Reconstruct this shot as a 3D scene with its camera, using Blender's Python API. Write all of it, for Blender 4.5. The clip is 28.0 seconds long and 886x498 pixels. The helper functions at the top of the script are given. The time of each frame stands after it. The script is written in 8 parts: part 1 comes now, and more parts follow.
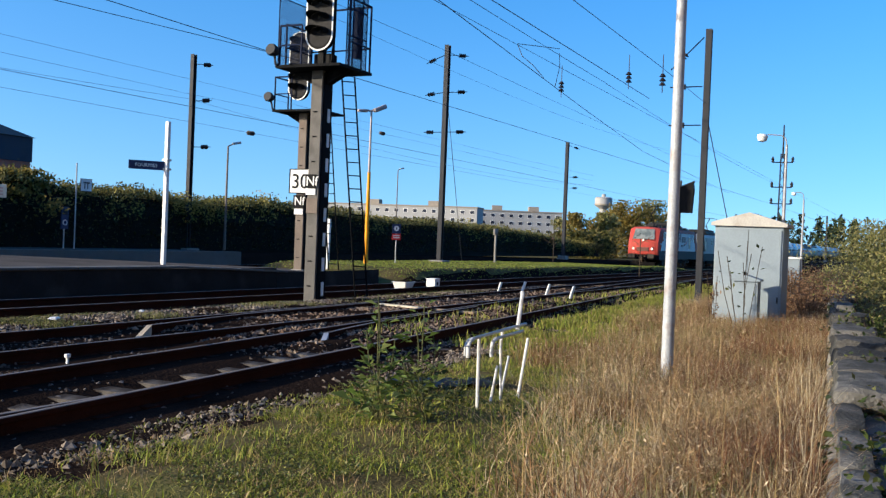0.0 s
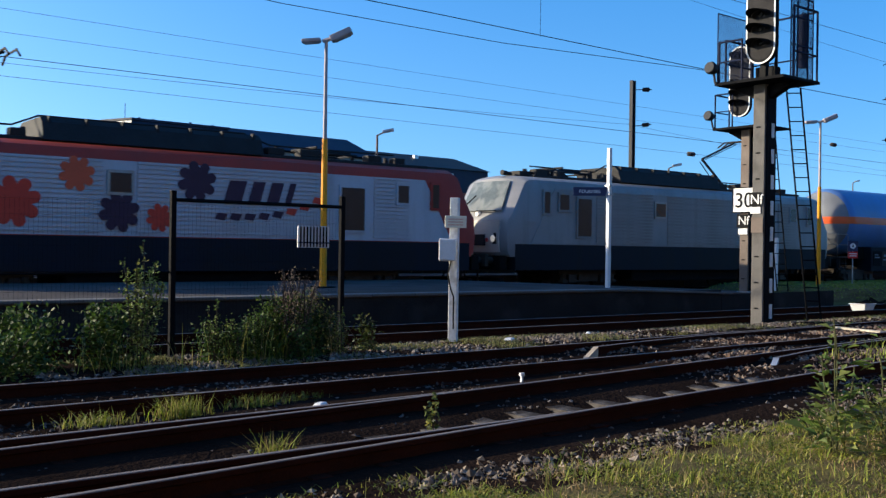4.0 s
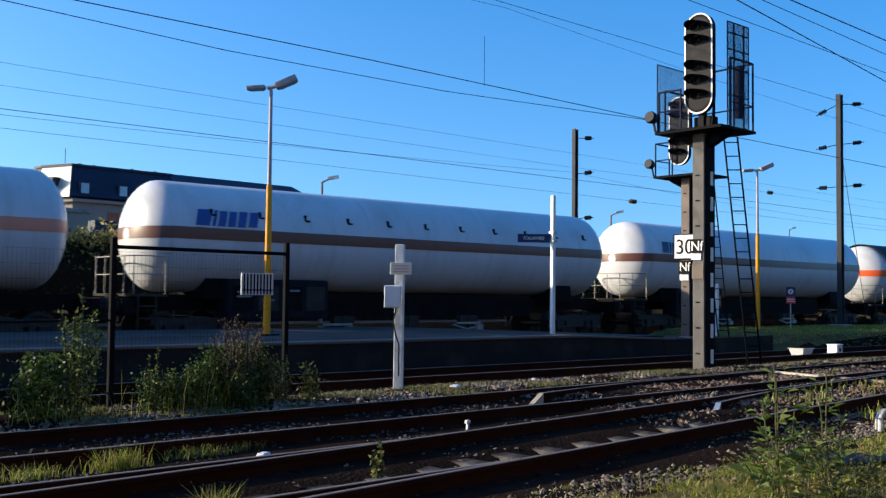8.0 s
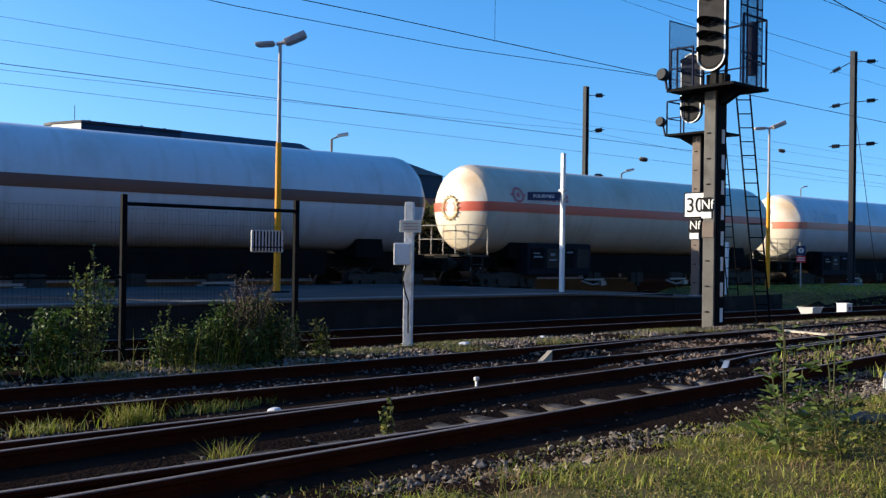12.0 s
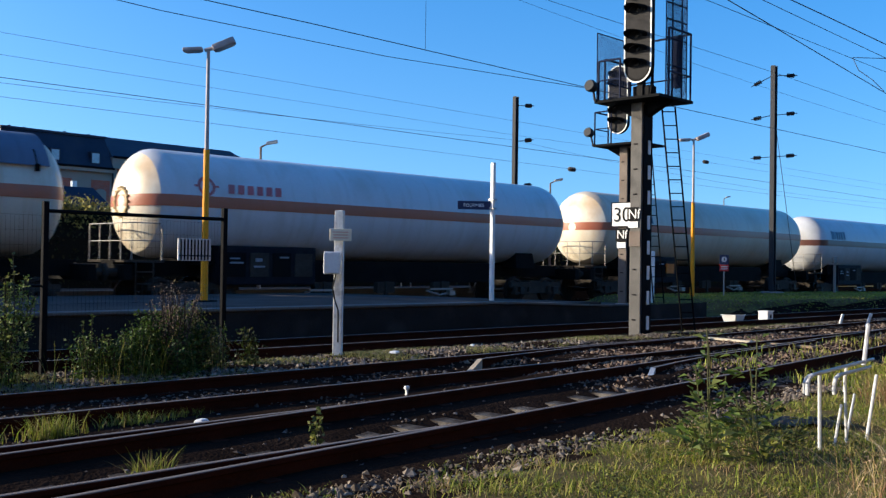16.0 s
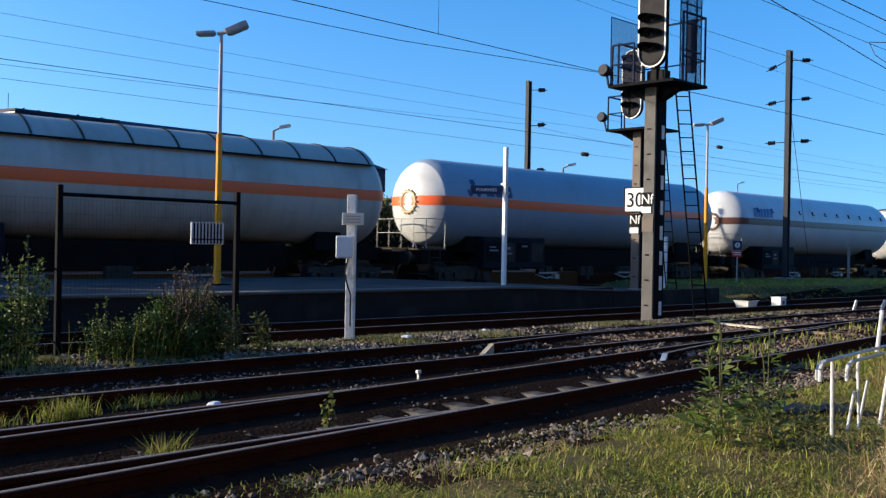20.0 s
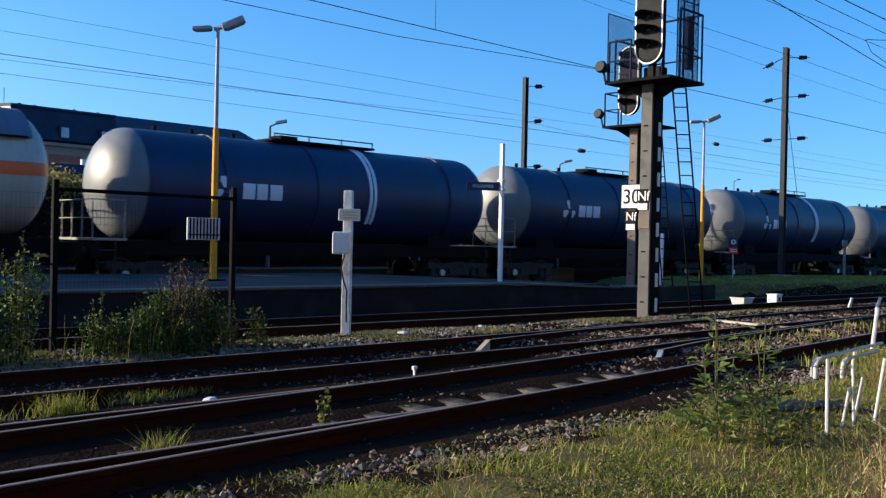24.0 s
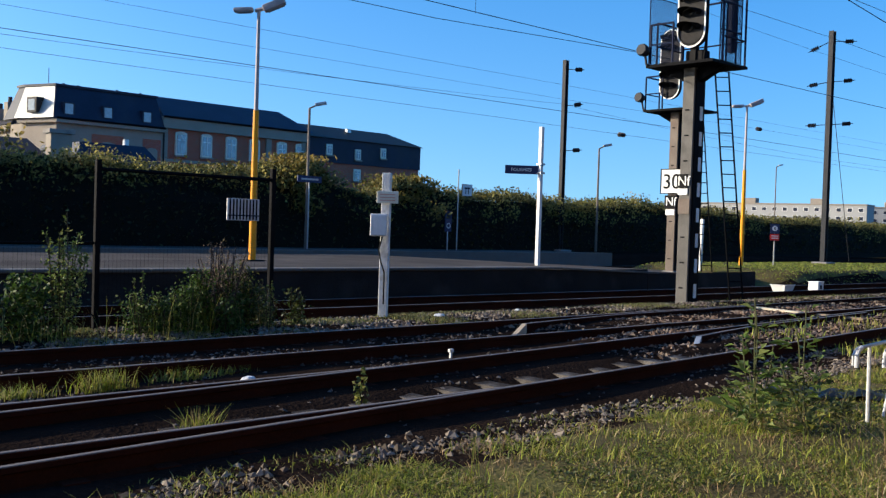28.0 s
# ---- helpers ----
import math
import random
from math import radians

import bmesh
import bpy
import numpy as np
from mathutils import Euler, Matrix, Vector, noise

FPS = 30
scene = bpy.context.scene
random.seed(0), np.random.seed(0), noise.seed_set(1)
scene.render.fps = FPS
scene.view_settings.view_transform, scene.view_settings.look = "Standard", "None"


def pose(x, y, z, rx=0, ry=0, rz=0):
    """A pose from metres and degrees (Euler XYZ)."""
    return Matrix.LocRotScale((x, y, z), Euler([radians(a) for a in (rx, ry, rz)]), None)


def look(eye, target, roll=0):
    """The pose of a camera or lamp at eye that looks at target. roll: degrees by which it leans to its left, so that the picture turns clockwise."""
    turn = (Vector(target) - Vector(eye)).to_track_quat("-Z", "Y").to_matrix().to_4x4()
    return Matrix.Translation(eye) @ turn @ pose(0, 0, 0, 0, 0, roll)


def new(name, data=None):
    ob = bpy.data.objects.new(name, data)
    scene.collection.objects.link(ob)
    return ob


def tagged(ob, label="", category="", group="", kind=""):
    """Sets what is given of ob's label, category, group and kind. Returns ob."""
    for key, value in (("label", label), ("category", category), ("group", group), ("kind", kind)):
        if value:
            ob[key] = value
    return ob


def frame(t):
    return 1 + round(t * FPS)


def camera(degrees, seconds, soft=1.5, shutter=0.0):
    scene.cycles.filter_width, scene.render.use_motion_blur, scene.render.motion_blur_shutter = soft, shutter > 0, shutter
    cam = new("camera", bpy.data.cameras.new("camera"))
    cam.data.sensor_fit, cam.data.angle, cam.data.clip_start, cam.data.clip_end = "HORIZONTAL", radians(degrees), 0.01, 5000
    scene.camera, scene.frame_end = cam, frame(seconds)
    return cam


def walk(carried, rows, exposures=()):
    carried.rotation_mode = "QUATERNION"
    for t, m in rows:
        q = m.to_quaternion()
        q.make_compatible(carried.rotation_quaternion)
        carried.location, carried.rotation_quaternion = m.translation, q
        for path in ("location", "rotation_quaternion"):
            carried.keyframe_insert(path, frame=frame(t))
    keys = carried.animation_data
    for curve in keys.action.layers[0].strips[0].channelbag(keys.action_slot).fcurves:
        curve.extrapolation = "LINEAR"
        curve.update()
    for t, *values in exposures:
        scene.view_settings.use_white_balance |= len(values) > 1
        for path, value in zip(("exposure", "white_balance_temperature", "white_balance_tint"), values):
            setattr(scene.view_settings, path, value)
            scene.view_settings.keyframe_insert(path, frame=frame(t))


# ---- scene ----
# seconds, turn to the right of the heading, pitch up, lean
ROWS = [
    (0.0, 19.19, -0.65, 2.31),
    (0.5, 18.78, -0.93, 2.24),
    (1.0, 18.91, -1.20, 1.84),
    (1.5, 18.76, -1.01, 1.58),
    (2.0, 15.03, -0.51, 1.33),
    (2.5, 10.44, -0.34, 0.94),
    (3.0, 5.06, 0.01, 0.53),
    (3.5, -2.06, -0.12, 0.53),
    (4.0, -5.91, -0.05, 0.81),
    (4.5, -8.73, -0.23, 0.92),
    (6.5, -5.90, 1.16, 1.48),
    (7.0, -4.73, 2.27, 1.29),
    (7.5, -3.94, 2.64, 1.06),
    (8.0, -2.79, 2.68, 0.62),
    (8.5, -1.58, 1.83, 0.84),
    (9.0, -1.60, -0.02, 0.89),
    (9.5, -1.31, 0.25, 0.97),
    (10.0, -0.74, 0.11, 0.97),
    (10.5, 0.26, 0.22, 0.93),
    (11.0, 0.51, -0.39, 1.14),
    (11.5, -0.19, -1.18, 1.03),
    (12.0, -3.31, 0.24, 0.80),
    (12.5, -2.35, 1.33, 0.95),
    (14.5, 1.08, 1.28, 1.16),
    (15.0, 1.14, 1.46, 1.22),
    (15.5, 1.06, 1.25, 1.07),
    (16.0, 0.69, 0.80, 0.83),
    (16.5, 0.42, 0.19, 0.70),
    (17.0, 0.19, -0.18, 0.87),
    (17.5, 0.54, -0.52, 0.89),
    (18.0, 0.64, -0.32, 1.04),
    (18.5, 0.62, -0.18, 0.84),
    (19.0, 0.10, -0.19, 0.84),
    (19.5, 0.01, 0.09, 1.16),
    (20.0, 0.00, -0.10, 1.06),
    (20.5, -0.44, 0.69, 0.87),
    (21.0, -1.54, 0.53, 1.28),
    (21.5, -1.08, 0.10, 1.81),
    (22.0, -0.69, -0.17, 1.95),
    (22.5, -0.17, -0.01, 1.40),
    (24.5, 0.22, -0.39, 1.25),
    (25.0, -0.56, -0.61, 1.21),
    (25.5, -0.63, -0.94, 1.62),
    (26.0, -0.80, -0.71, 1.58),
    (26.5, -1.45, -0.75, 1.48),
    (27.0, -1.17, -0.60, 1.64),
    (27.5, -1.80, -1.20, 1.60),
    (28.0, -1.92, -1.35, 1.84),
]
EYE = 1.4      # above the rail heads, which lie at z = 0; x runs along the tracks
HEADING = 44.5
cam = camera(48.0, 28.0, soft=1.35, shutter=0.08)
walk(cam, [(t, pose(0, 0, EYE, 90 + pitch, 0, HEADING - turn - 90) @ pose(0, 0, 0, 0, 0, lean)) for t, turn, pitch, lean in ROWS])

# ---- daylight: a low sun to the left, behind the hedge, clear blue sky ----
SUN_HEADING, SUN_HEIGHT = 132.0, 16.5      # degrees from +x, and above the horizon
scene.view_settings.exposure = 0.85
world = bpy.data.worlds.new("sky")
scene.world = world
world.use_nodes = True
wn = world.node_tree.nodes
sky = wn.new("ShaderNodeTexSky")
sky.sky_type, sky.sun_disc = "NISHITA", False
sky.sun_elevation, sky.sun_rotation = radians(SUN_HEIGHT), radians(90 - SUN_HEADING)
sky.altitude, sky.air_density, sky.dust_density, sky.ozone_density = 100, 1.0, 1.25, 3.0
aim, lift = wn.new("ShaderNodeTexCoord"), wn.new("ShaderNodeMapping")
lift.inputs["Location"].default_value, lift.inputs["Scale"].default_value = (0, 0, 0.12), (1, 1, 0.75)   # a clear horizon, free of haze
world.node_tree.links.new(aim.outputs["Generated"], lift.inputs[0])
world.node_tree.links.new(lift.outputs[0], sky.inputs[0])
wn["Background"].inputs["Strength"].default_value = 0.16
vivid = wn.new("ShaderNodeHueSaturation")
vivid.inputs["Hue"].default_value = 0.507
vivid.inputs["Saturation"].default_value = 1.37
world.node_tree.links.new(sky.outputs[0], vivid.inputs["Color"])
world.node_tree.links.new(vivid.outputs[0], wn["Background"].inputs["Color"])
sun_data = bpy.data.lights.new("sun", "SUN")
sun_data.energy, sun_data.angle, sun_data.color = 5.0, radians(0.5), (1.0, 0.87, 0.66)
sun = new("sun", sun_data)
_h, _e = radians(SUN_HEADING), radians(SUN_HEIGHT)
sun.matrix_basis = look(Vector((math.cos(_h) * math.cos(_e), math.sin(_h) * math.cos(_e), math.sin(_e))) * 50, (0, 0, 0))

# ---- materials ----
def mat(name, colour, rough=0.6, metal=0.0, vary=0.25, scale=3.0, fine=40.0, bump=0.15, stain=None, amount=0.5, patch=0.5, each=0.0, spec=0.2):
    """Base colour with broad and fine variation, stains of a second colour, and fine relief. each: variation from object to object."""
    m = bpy.data.materials.new(name)
    m.use_nodes = True
    n, l = m.node_tree.nodes, m.node_tree.links
    b = n["Principled BSDF"]
    b.inputs["Roughness"].default_value, b.inputs["Metallic"].default_value = rough, metal
    b.inputs["Specular IOR Level"].default_value = spec
    co = n.new("ShaderNodeTexCoord")
    big, small = n.new("ShaderNodeTexNoise"), n.new("ShaderNodeTexNoise")
    for t, s, d in ((big, scale, 5), (small, fine, 3)):
        t.inputs["Scale"].default_value, t.inputs["Detail"].default_value = s, d
        l.new(co.outputs["Object"], t.inputs["Vector"])
    lo, hi = [max(c * (1 - vary), 0) for c in colour], [min(c * (1 + vary), 1) for c in colour]
    ramp = n.new("ShaderNodeValToRGB")
    ramp.color_ramp.elements[0].position, ramp.color_ramp.elements[1].position = 0.3, 0.7
    ramp.color_ramp.elements[0].color, ramp.color_ramp.elements[1].color = (*lo, 1), (*hi, 1)
    mixf = n.new("ShaderNodeMix")
    mixf.inputs[0].default_value = 0.45
    l.new(big.outputs[0], mixf.inputs[2]), l.new(small.outputs[0], mixf.inputs[3])
    l.new(mixf.outputs[0], ramp.inputs[0])
    out = ramp.outputs[0]
    if stain:
        st = n.new("ShaderNodeTexNoise")
        st.inputs["Scale"].default_value, st.inputs["Detail"].default_value = scale * 0.6 + 0.3, 8
        l.new(co.outputs["Object"], st.inputs["Vector"])
        sr = n.new("ShaderNodeMapRange")
        sr.inputs[1].default_value, sr.inputs[2].default_value, sr.inputs[4].default_value = patch, patch + 0.15, amount
        l.new(st.outputs[0], sr.inputs[0])
        mx = n.new("ShaderNodeMix")
        mx.data_type = "RGBA"
        l.new(sr.outputs[0], mx.inputs[0]), l.new(out, mx.inputs[6])
        mx.inputs[7].default_value = (*stain, 1)
        out = mx.outputs[2]
    if each:
        info, hs = n.new("ShaderNodeObjectInfo"), n.new("ShaderNodeHueSaturation")
        er = n.new("ShaderNodeMapRange")
        er.inputs[3].default_value, er.inputs[4].default_value = 1 - each, 1 + each
        l.new(info.outputs["Random"], er.inputs[0]), l.new(er.outputs[0], hs.inputs["Value"]), l.new(out, hs.inputs["Color"])
        out = hs.outputs[0]
    l.new(out, b.inputs["Base Color"])
    if bump:
        bp = n.new("ShaderNodeBump")
        bp.inputs["Strength"].default_value, bp.inputs["Distance"].default_value = bump, 0.02
        l.new(small.outputs[0], bp.inputs["Height"]), l.new(bp.outputs[0], b.inputs["Normal"])
    return m


def island(name, colours, rough=0.7, through_light=0.0):
    """For joined small pieces (leaves, blades, stones): each island takes a colour of the ramp."""
    m = bpy.data.materials.new(name)
    m.use_nodes = True
    n, l = m.node_tree.nodes, m.node_tree.links
    b = n["Principled BSDF"]
    b.inputs["Roughness"].default_value = rough
    b.inputs["Specular IOR Level"].default_value = 0.25
    geo, ramp = n.new("ShaderNodeNewGeometry"), n.new("ShaderNodeValToRGB")
    e = ramp.color_ramp.elements
    while len(e) < len(colours):
        e.new(0.5)
    for i, c in enumerate(colours):
        e[i].position, e[i].color = i / max(len(colours) - 1, 1), (*c, 1)
    l.new(geo.outputs["Random Per Island"], ramp.inputs[0]), l.new(ramp.outputs[0], b.inputs["Base Color"])
    if through_light:
        tr, mx = n.new("ShaderNodeBsdfTranslucent"), n.new("ShaderNodeMixShader")
        mx.inputs[0].default_value = through_light
        l.new(ramp.outputs[0], tr.inputs[0]), l.new(b.outputs[0], mx.inputs[1]), l.new(tr.outputs[0], mx.inputs[2])
        l.new(mx.outputs[0], n["Material Output"].inputs[0])
    return m


M = {
    "rail": mat("rusty_rail_steel", (0.030, 0.0092, 0.0056), 0.85, 0.0, 0.4, 2, 60, 0.2, spec=0.04),
    "rail_top": mat("worn_rail_head", (0.17, 0.135, 0.11), 0.6, 0.25, 0.2, 2, 60, 0.1),
    "sleeper": mat("weathered_oak_sleeper", (0.04, 0.033, 0.029), 0.9, 0, 0.5, 3, 30, 0.5, (0.19, 0.175, 0.16), 0.6, 0.55, 0.35, spec=0.05),
    "ballast": mat("dirty_ballast_and_hedge_shade", (0.016, 0.011, 0.009), 0.95, 0, 0.5, 1.2, 25, 0.9, (0.02, 0.013, 0.01), 0.7, 0.5, spec=0.0),
    "soil": mat("grassy_soil", (0.075, 0.06, 0.025), 0.95, 0, 0.6, 1.6, 30, 1.0, (0.125, 0.12, 0.032), 0.6, 0.5, spec=0.05),
    "asphalt": mat("platform_asphalt", (0.09, 0.082, 0.077), 0.95, 0, 0.3, 0.5, 60, 0.35, (0.055, 0.051, 0.048), 0.6, 0.48, spec=0.0),
    "kerb": mat("pale_concrete_kerb", (0.11, 0.107, 0.10), 0.8, 0, 0.2, 1.5, 40, 0.3, (0.12, 0.115, 0.10), 0.6, 0.5, 0.12),
    "concrete": mat("grey_concrete", (0.22, 0.205, 0.19), 0.85, 0, 0.2, 2, 40, 0.3, (0.13, 0.12, 0.11), 0.5, 0.5),
    "post_concrete": mat("weathered_post_concrete", (0.105, 0.10, 0.095), 0.85, 0, 0.25, 2.5, 40, 0.3, (0.055, 0.052, 0.05), 0.7, 0.5, 0.25),
    "dark_concrete": mat("shadow_side_concrete", (0.022, 0.021, 0.021), 0.9, 0, 0.3, 1.5, 40, 0.4, (0.045, 0.043, 0.041), 0.6, 0.53, spec=0.05),
    "steel": mat("grey_painted_mast_steel", (0.022, 0.024, 0.03), 0.65, 0.0, 0.2, 2, 50, 0.1, (0.042, 0.036, 0.034), 0.5, 0.57),
    "dark_steel": mat("dark_painted_steel", (0.004, 0.0045, 0.006), 0.7, 0.0, 0.25, 3, 50, 0.1, spec=0.05),
    "blue_steel": mat("blue_grey_cage_steel", (0.010, 0.016, 0.04), 0.7, 0.0, 0.25, 3, 50, 0.1, spec=0.1),
    "brown_steel": mat("red_brown_mast_paint", (0.13, 0.105, 0.09), 0.7, 0.1, 0.3, 2, 40, 0.2, (0.09, 0.05, 0.04), 0.5, 0.5),
    "galv": mat("galvanised_steel_and_tube_shade", (0.36, 0.37, 0.38), 0.45, 0.6, 0.15, 4, 60, 0.1),
    "white": mat("white_paint", (0.66, 0.66, 0.65), 0.5, 0, 0.1, 3, 40, 0.1, (0.42, 0.38, 0.32), 0.4, 0.56),
    "white_wood": mat("flaking_white_post_paint", (0.62, 0.62, 0.60), 0.7, 0, 0.2, 5, 30, 0.4, (0.25, 0.21, 0.17), 0.7, 0.52),
    "rack_white": mat("scuffed_white_tube_paint", (0.54, 0.54, 0.54), 0.5, 0, 0.2, 8, 40, 0.1, (0.24, 0.22, 0.20), 0.6, 0.54),
    "worn_end": mat("worn_ochre_steel", (0.40, 0.33, 0.24), 0.7, 0.0, 0.25, 4, 40, 0.2, (0.26, 0.18, 0.11), 0.6, 0.52),
    "blue_end": mat("worn_blue_grey_steel", (0.26, 0.30, 0.36), 0.6, 0.1, 0.25, 4, 40, 0.2, (0.14, 0.13, 0.12), 0.6, 0.52),
    "roof_white": mat("stained_white_roof", (0.40, 0.385, 0.36), 0.7, 0, 0.2, 3, 30, 0.2, (0.24, 0.21, 0.17), 0.6, 0.52),
    "letter": mat("white_lettering_enamel", (0.85, 0.85, 0.84), 0.5, 0, 0.03, 3, 40, 0),
    "yellow": mat("ochre_yellow_paint", (0.74, 0.29, 0.012), 0.5, 0, 0.12, 3, 40, 0.1),
    "black": mat("black_enamel", (0.006, 0.006, 0.007), 0.7, 0, 0.3, 3, 40, 0.1, spec=0.1),
    "navy": mat("navy_sign_enamel", (0.02, 0.035, 0.09), 0.4, 0, 0.2, 3, 40, 0.05),
    "red": mat("red_sign_enamel", (0.55, 0.03, 0.03), 0.4, 0, 0.15, 3, 40, 0.05),
    "cabinet": mat("pale_grey_cabinet_paint", (0.20, 0.245, 0.285), 0.55, 0, 0.1, 1.5, 30, 0.1, (0.24, 0.25, 0.24), 0.5, 0.55),
    "cream_tag": mat("cream_tag_enamel", (0.66, 0.62, 0.50), 0.5, 0, 0.1, 6, 40, 0.05),
    "salmon_bar": mat("faded_red_bars", (0.55, 0.30, 0.25), 0.5, 0, 0.1, 6, 40, 0),
    "pale_pole": mat("pale_pole_paint", (0.33, 0.345, 0.37), 0.5, 0.1, 0.22, 5, 40, 0.2, (0.22, 0.15, 0.11), 0.75, 0.53),
    "stone": mat("mossy_wall_stone", (0.09, 0.086, 0.08), 0.95, 0, 0.5, 4, 30, 1.0, (0.025, 0.026, 0.022), 0.8, 0.46, 0.5),
    "face_stone": mat("pale_side_stone", (0.24, 0.22, 0.18), 0.95, 0, 0.35, 4, 30, 0.8, (0.08, 0.075, 0.06), 0.7, 0.5, 0.2),
    "bounce_wall": mat("bounce_wall_ochre", (0.15, 0.12, 0.09), 0.95, 0, 0.2, 0.5, 12, 0.3, (0.10, 0.08, 0.06), 0.5, 0.5, spec=0.05),
    "pale_wood": mat("bleached_timber", (0.48, 0.42, 0.32), 0.8, 0, 0.2, 3, 30, 0.3, (0.28, 0.23, 0.17), 0.5, 0.5),
    "bare_wood": mat("pale_weathered_timber", (0.24, 0.17, 0.11), 0.8, 0, 0.2, 3, 30, 0.3, (0.12, 0.08, 0.05), 0.6, 0.5),
    "black_sheet": mat("near_black_sheet", (0.012, 0.013, 0.016), 0.45, 0, 0.3, 4, 30, 0.2, (0.03, 0.028, 0.025), 0.5, 0.5),
    "lamp_grey": mat("weathered_lamp_grey", (0.34, 0.30, 0.30), 0.55, 0.1, 0.15, 4, 40, 0.1, (0.22, 0.19, 0.19), 0.5, 0.5),
    "lamp_brown": mat("weathered_brown_pole", (0.15, 0.125, 0.11), 0.6, 0.1, 0.2, 3, 40, 0.1, (0.09, 0.065, 0.05), 0.6, 0.5),
    "cable": mat("copper_wire_dark", (0.05, 0.05, 0.055), 0.5, 0.5, 0.2, 1, 20, 0),
    "insulator": mat("brown_porcelain", (0.014, 0.011, 0.012), 0.5, 0, 0.2, 6, 40, 0),
}


# ---- mesh helpers ----
def finish(name, bm, material, smooth=False):
    me = bpy.data.meshes.new(name)
    bm.normal_update()
    bm.to_mesh(me)
    bm.free()
    me.materials.append(material)
    if smooth:
        for p in me.polygons:
            p.use_smooth = True
        me.set_sharp_from_angle(angle=radians(35))
    return me


def part(name, bm, material, parent=None, label="", smooth=False, m=None, kind=""):
    """A bmesh, or a mesh made before, as ONE object under parent."""
    me = finish(name, bm, material, smooth) if isinstance(bm, bmesh.types.BMesh) else bm
    ob = new(name, me)
    if parent:
        ob.parent = parent
    if m is not None:
        ob.matrix_basis = m
    if me.materials and me.materials[0] is not material:
        ob.material_slots[0].link = "OBJECT"
        ob.material_slots[0].material = material
    return tagged(ob, label, kind=kind)


def thing(name, m, label, category, group="", kind=""):
    ob = new(name)
    ob.empty_display_size = 0.1
    ob.matrix_basis = m
    return tagged(ob, label, category, group, kind)


def box(x0, x1, y0, y1, z0, z1, bm=None, bevel=0.0, taper=1.0):
    bm = bm or bmesh.new()
    cx, cy = (x0 + x1) / 2, (y0 + y1) / 2
    v = []
    for z, k in ((z0, 1), (z1, taper)):
        for x, y in ((x0, y0), (x1, y0), (x1, y1), (x0, y1)):
            v.append(bm.verts.new((cx + (x - cx) * k, cy + (y - cy) * k, z)))
    fs = [(3, 2, 1, 0), (4, 5, 6, 7), (0, 1, 5, 4), (1, 2, 6, 5), (2, 3, 7, 6), (3, 0, 4, 7)]
    faces = [bm.faces.new([v[i] for i in f]) for f in fs]
    if bevel:
        es = list({e for f in faces for e in f.edges})
        bmesh.ops.bevel(bm, geom=es, offset=bevel, segments=2, affect="EDGES", profile=0.6)
    return bm


def tube(p, q, r, bm=None, seg=8, r2=None, caps=True):
    bm = bm or bmesh.new()
    p, q = Vector(p), Vector(q)
    w = (q - p).normalized()
    u = w.cross(Vector((0, 0, 1)) if abs(w.z) < 0.95 else Vector((1, 0, 0))).normalized()
    v = w.cross(u)
    rings = []
    for c, rr in ((p, r), (q, r if r2 is None else r2)):
        rings.append([bm.verts.new(c + (u * math.cos(a) + v * math.sin(a)) * rr) for a in [2 * math.pi * i / seg for i in range(seg)]])
    for i in range(seg):
        bm.faces.new((rings[0][i], rings[0][(i + 1) % seg], rings[1][(i + 1) % seg], rings[1][i]))
    if caps:
        bm.faces.new(rings[0][::-1])
        bm.faces.new(rings[1])
    return bm


def pipe(points, r, bm=None, seg=6):
    bm = bm or bmesh.new()
    for a, b in zip(points, points[1:]):
        tube(a, b, r, bm, seg)
    return bm


def prism(outline, z0, z1, bm=None):
    """A flat outline in x, y, drawn up from z0 to z1."""
    bm = bm or bmesh.new()
    lo, hi = [bm.verts.new((x, y, z0)) for x, y in outline], [bm.verts.new((x, y, z1)) for x, y in outline]
    bm.faces.new(lo[::-1]), bm.faces.new(hi)
    n = len(outline)
    for i in range(n):
        bm.faces.new((lo[i], lo[(i + 1) % n], hi[(i + 1) % n], hi[i]))
    return bm


def upright(outline, x0, x1, bm=None):
    """An outline in y, z, drawn along x."""
    b2 = bm or bmesh.new()
    lo, hi = [b2.verts.new((x0, y, z)) for y, z in outline], [b2.verts.new((x1, y, z)) for y, z in outline]
    b2.faces.new(lo), b2.faces.new(hi[::-1])
    n = len(outline)
    for i in range(n):
        b2.faces.new((lo[(i + 1) % n], lo[i], hi[i], hi[(i + 1) % n]))
    bmesh.ops.recalc_face_normals(b2, faces=b2.faces)
    return b2


def lathe(profile, bm=None, seg=40, axis="x", cz=0.0, arc=(0, 2 * math.pi)):
    """Rings of (place along the axis, radius)."""
    bm = bm or bmesh.new()
    closed = arc[1] - arc[0] > 6.28
    k = seg if closed else seg + 1
    rings = []
    for x, r in profile:
        ring = []
        for i in range(k):
            a = arc[0] + (arc[1] - arc[0]) * i / seg
            c, s = r * math.cos(a), r * math.sin(a)
            ring.append(bm.verts.new({"x": (x, c, cz + s), "y": (c, x, cz + s), "z": (c, s, cz + x)}[axis]))
        rings.append(ring)
    for a, b in zip(rings, rings[1:]):
        for i in range(seg):
            bm.faces.new((a[i], b[i], b[(i + 1) % k], a[(i + 1) % k]))
    bmesh.ops.remove_doubles(bm, verts=bm.verts, dist=1e-4)
    return bm


def turned(bm, m):
    bm.transform(m)
    return bm


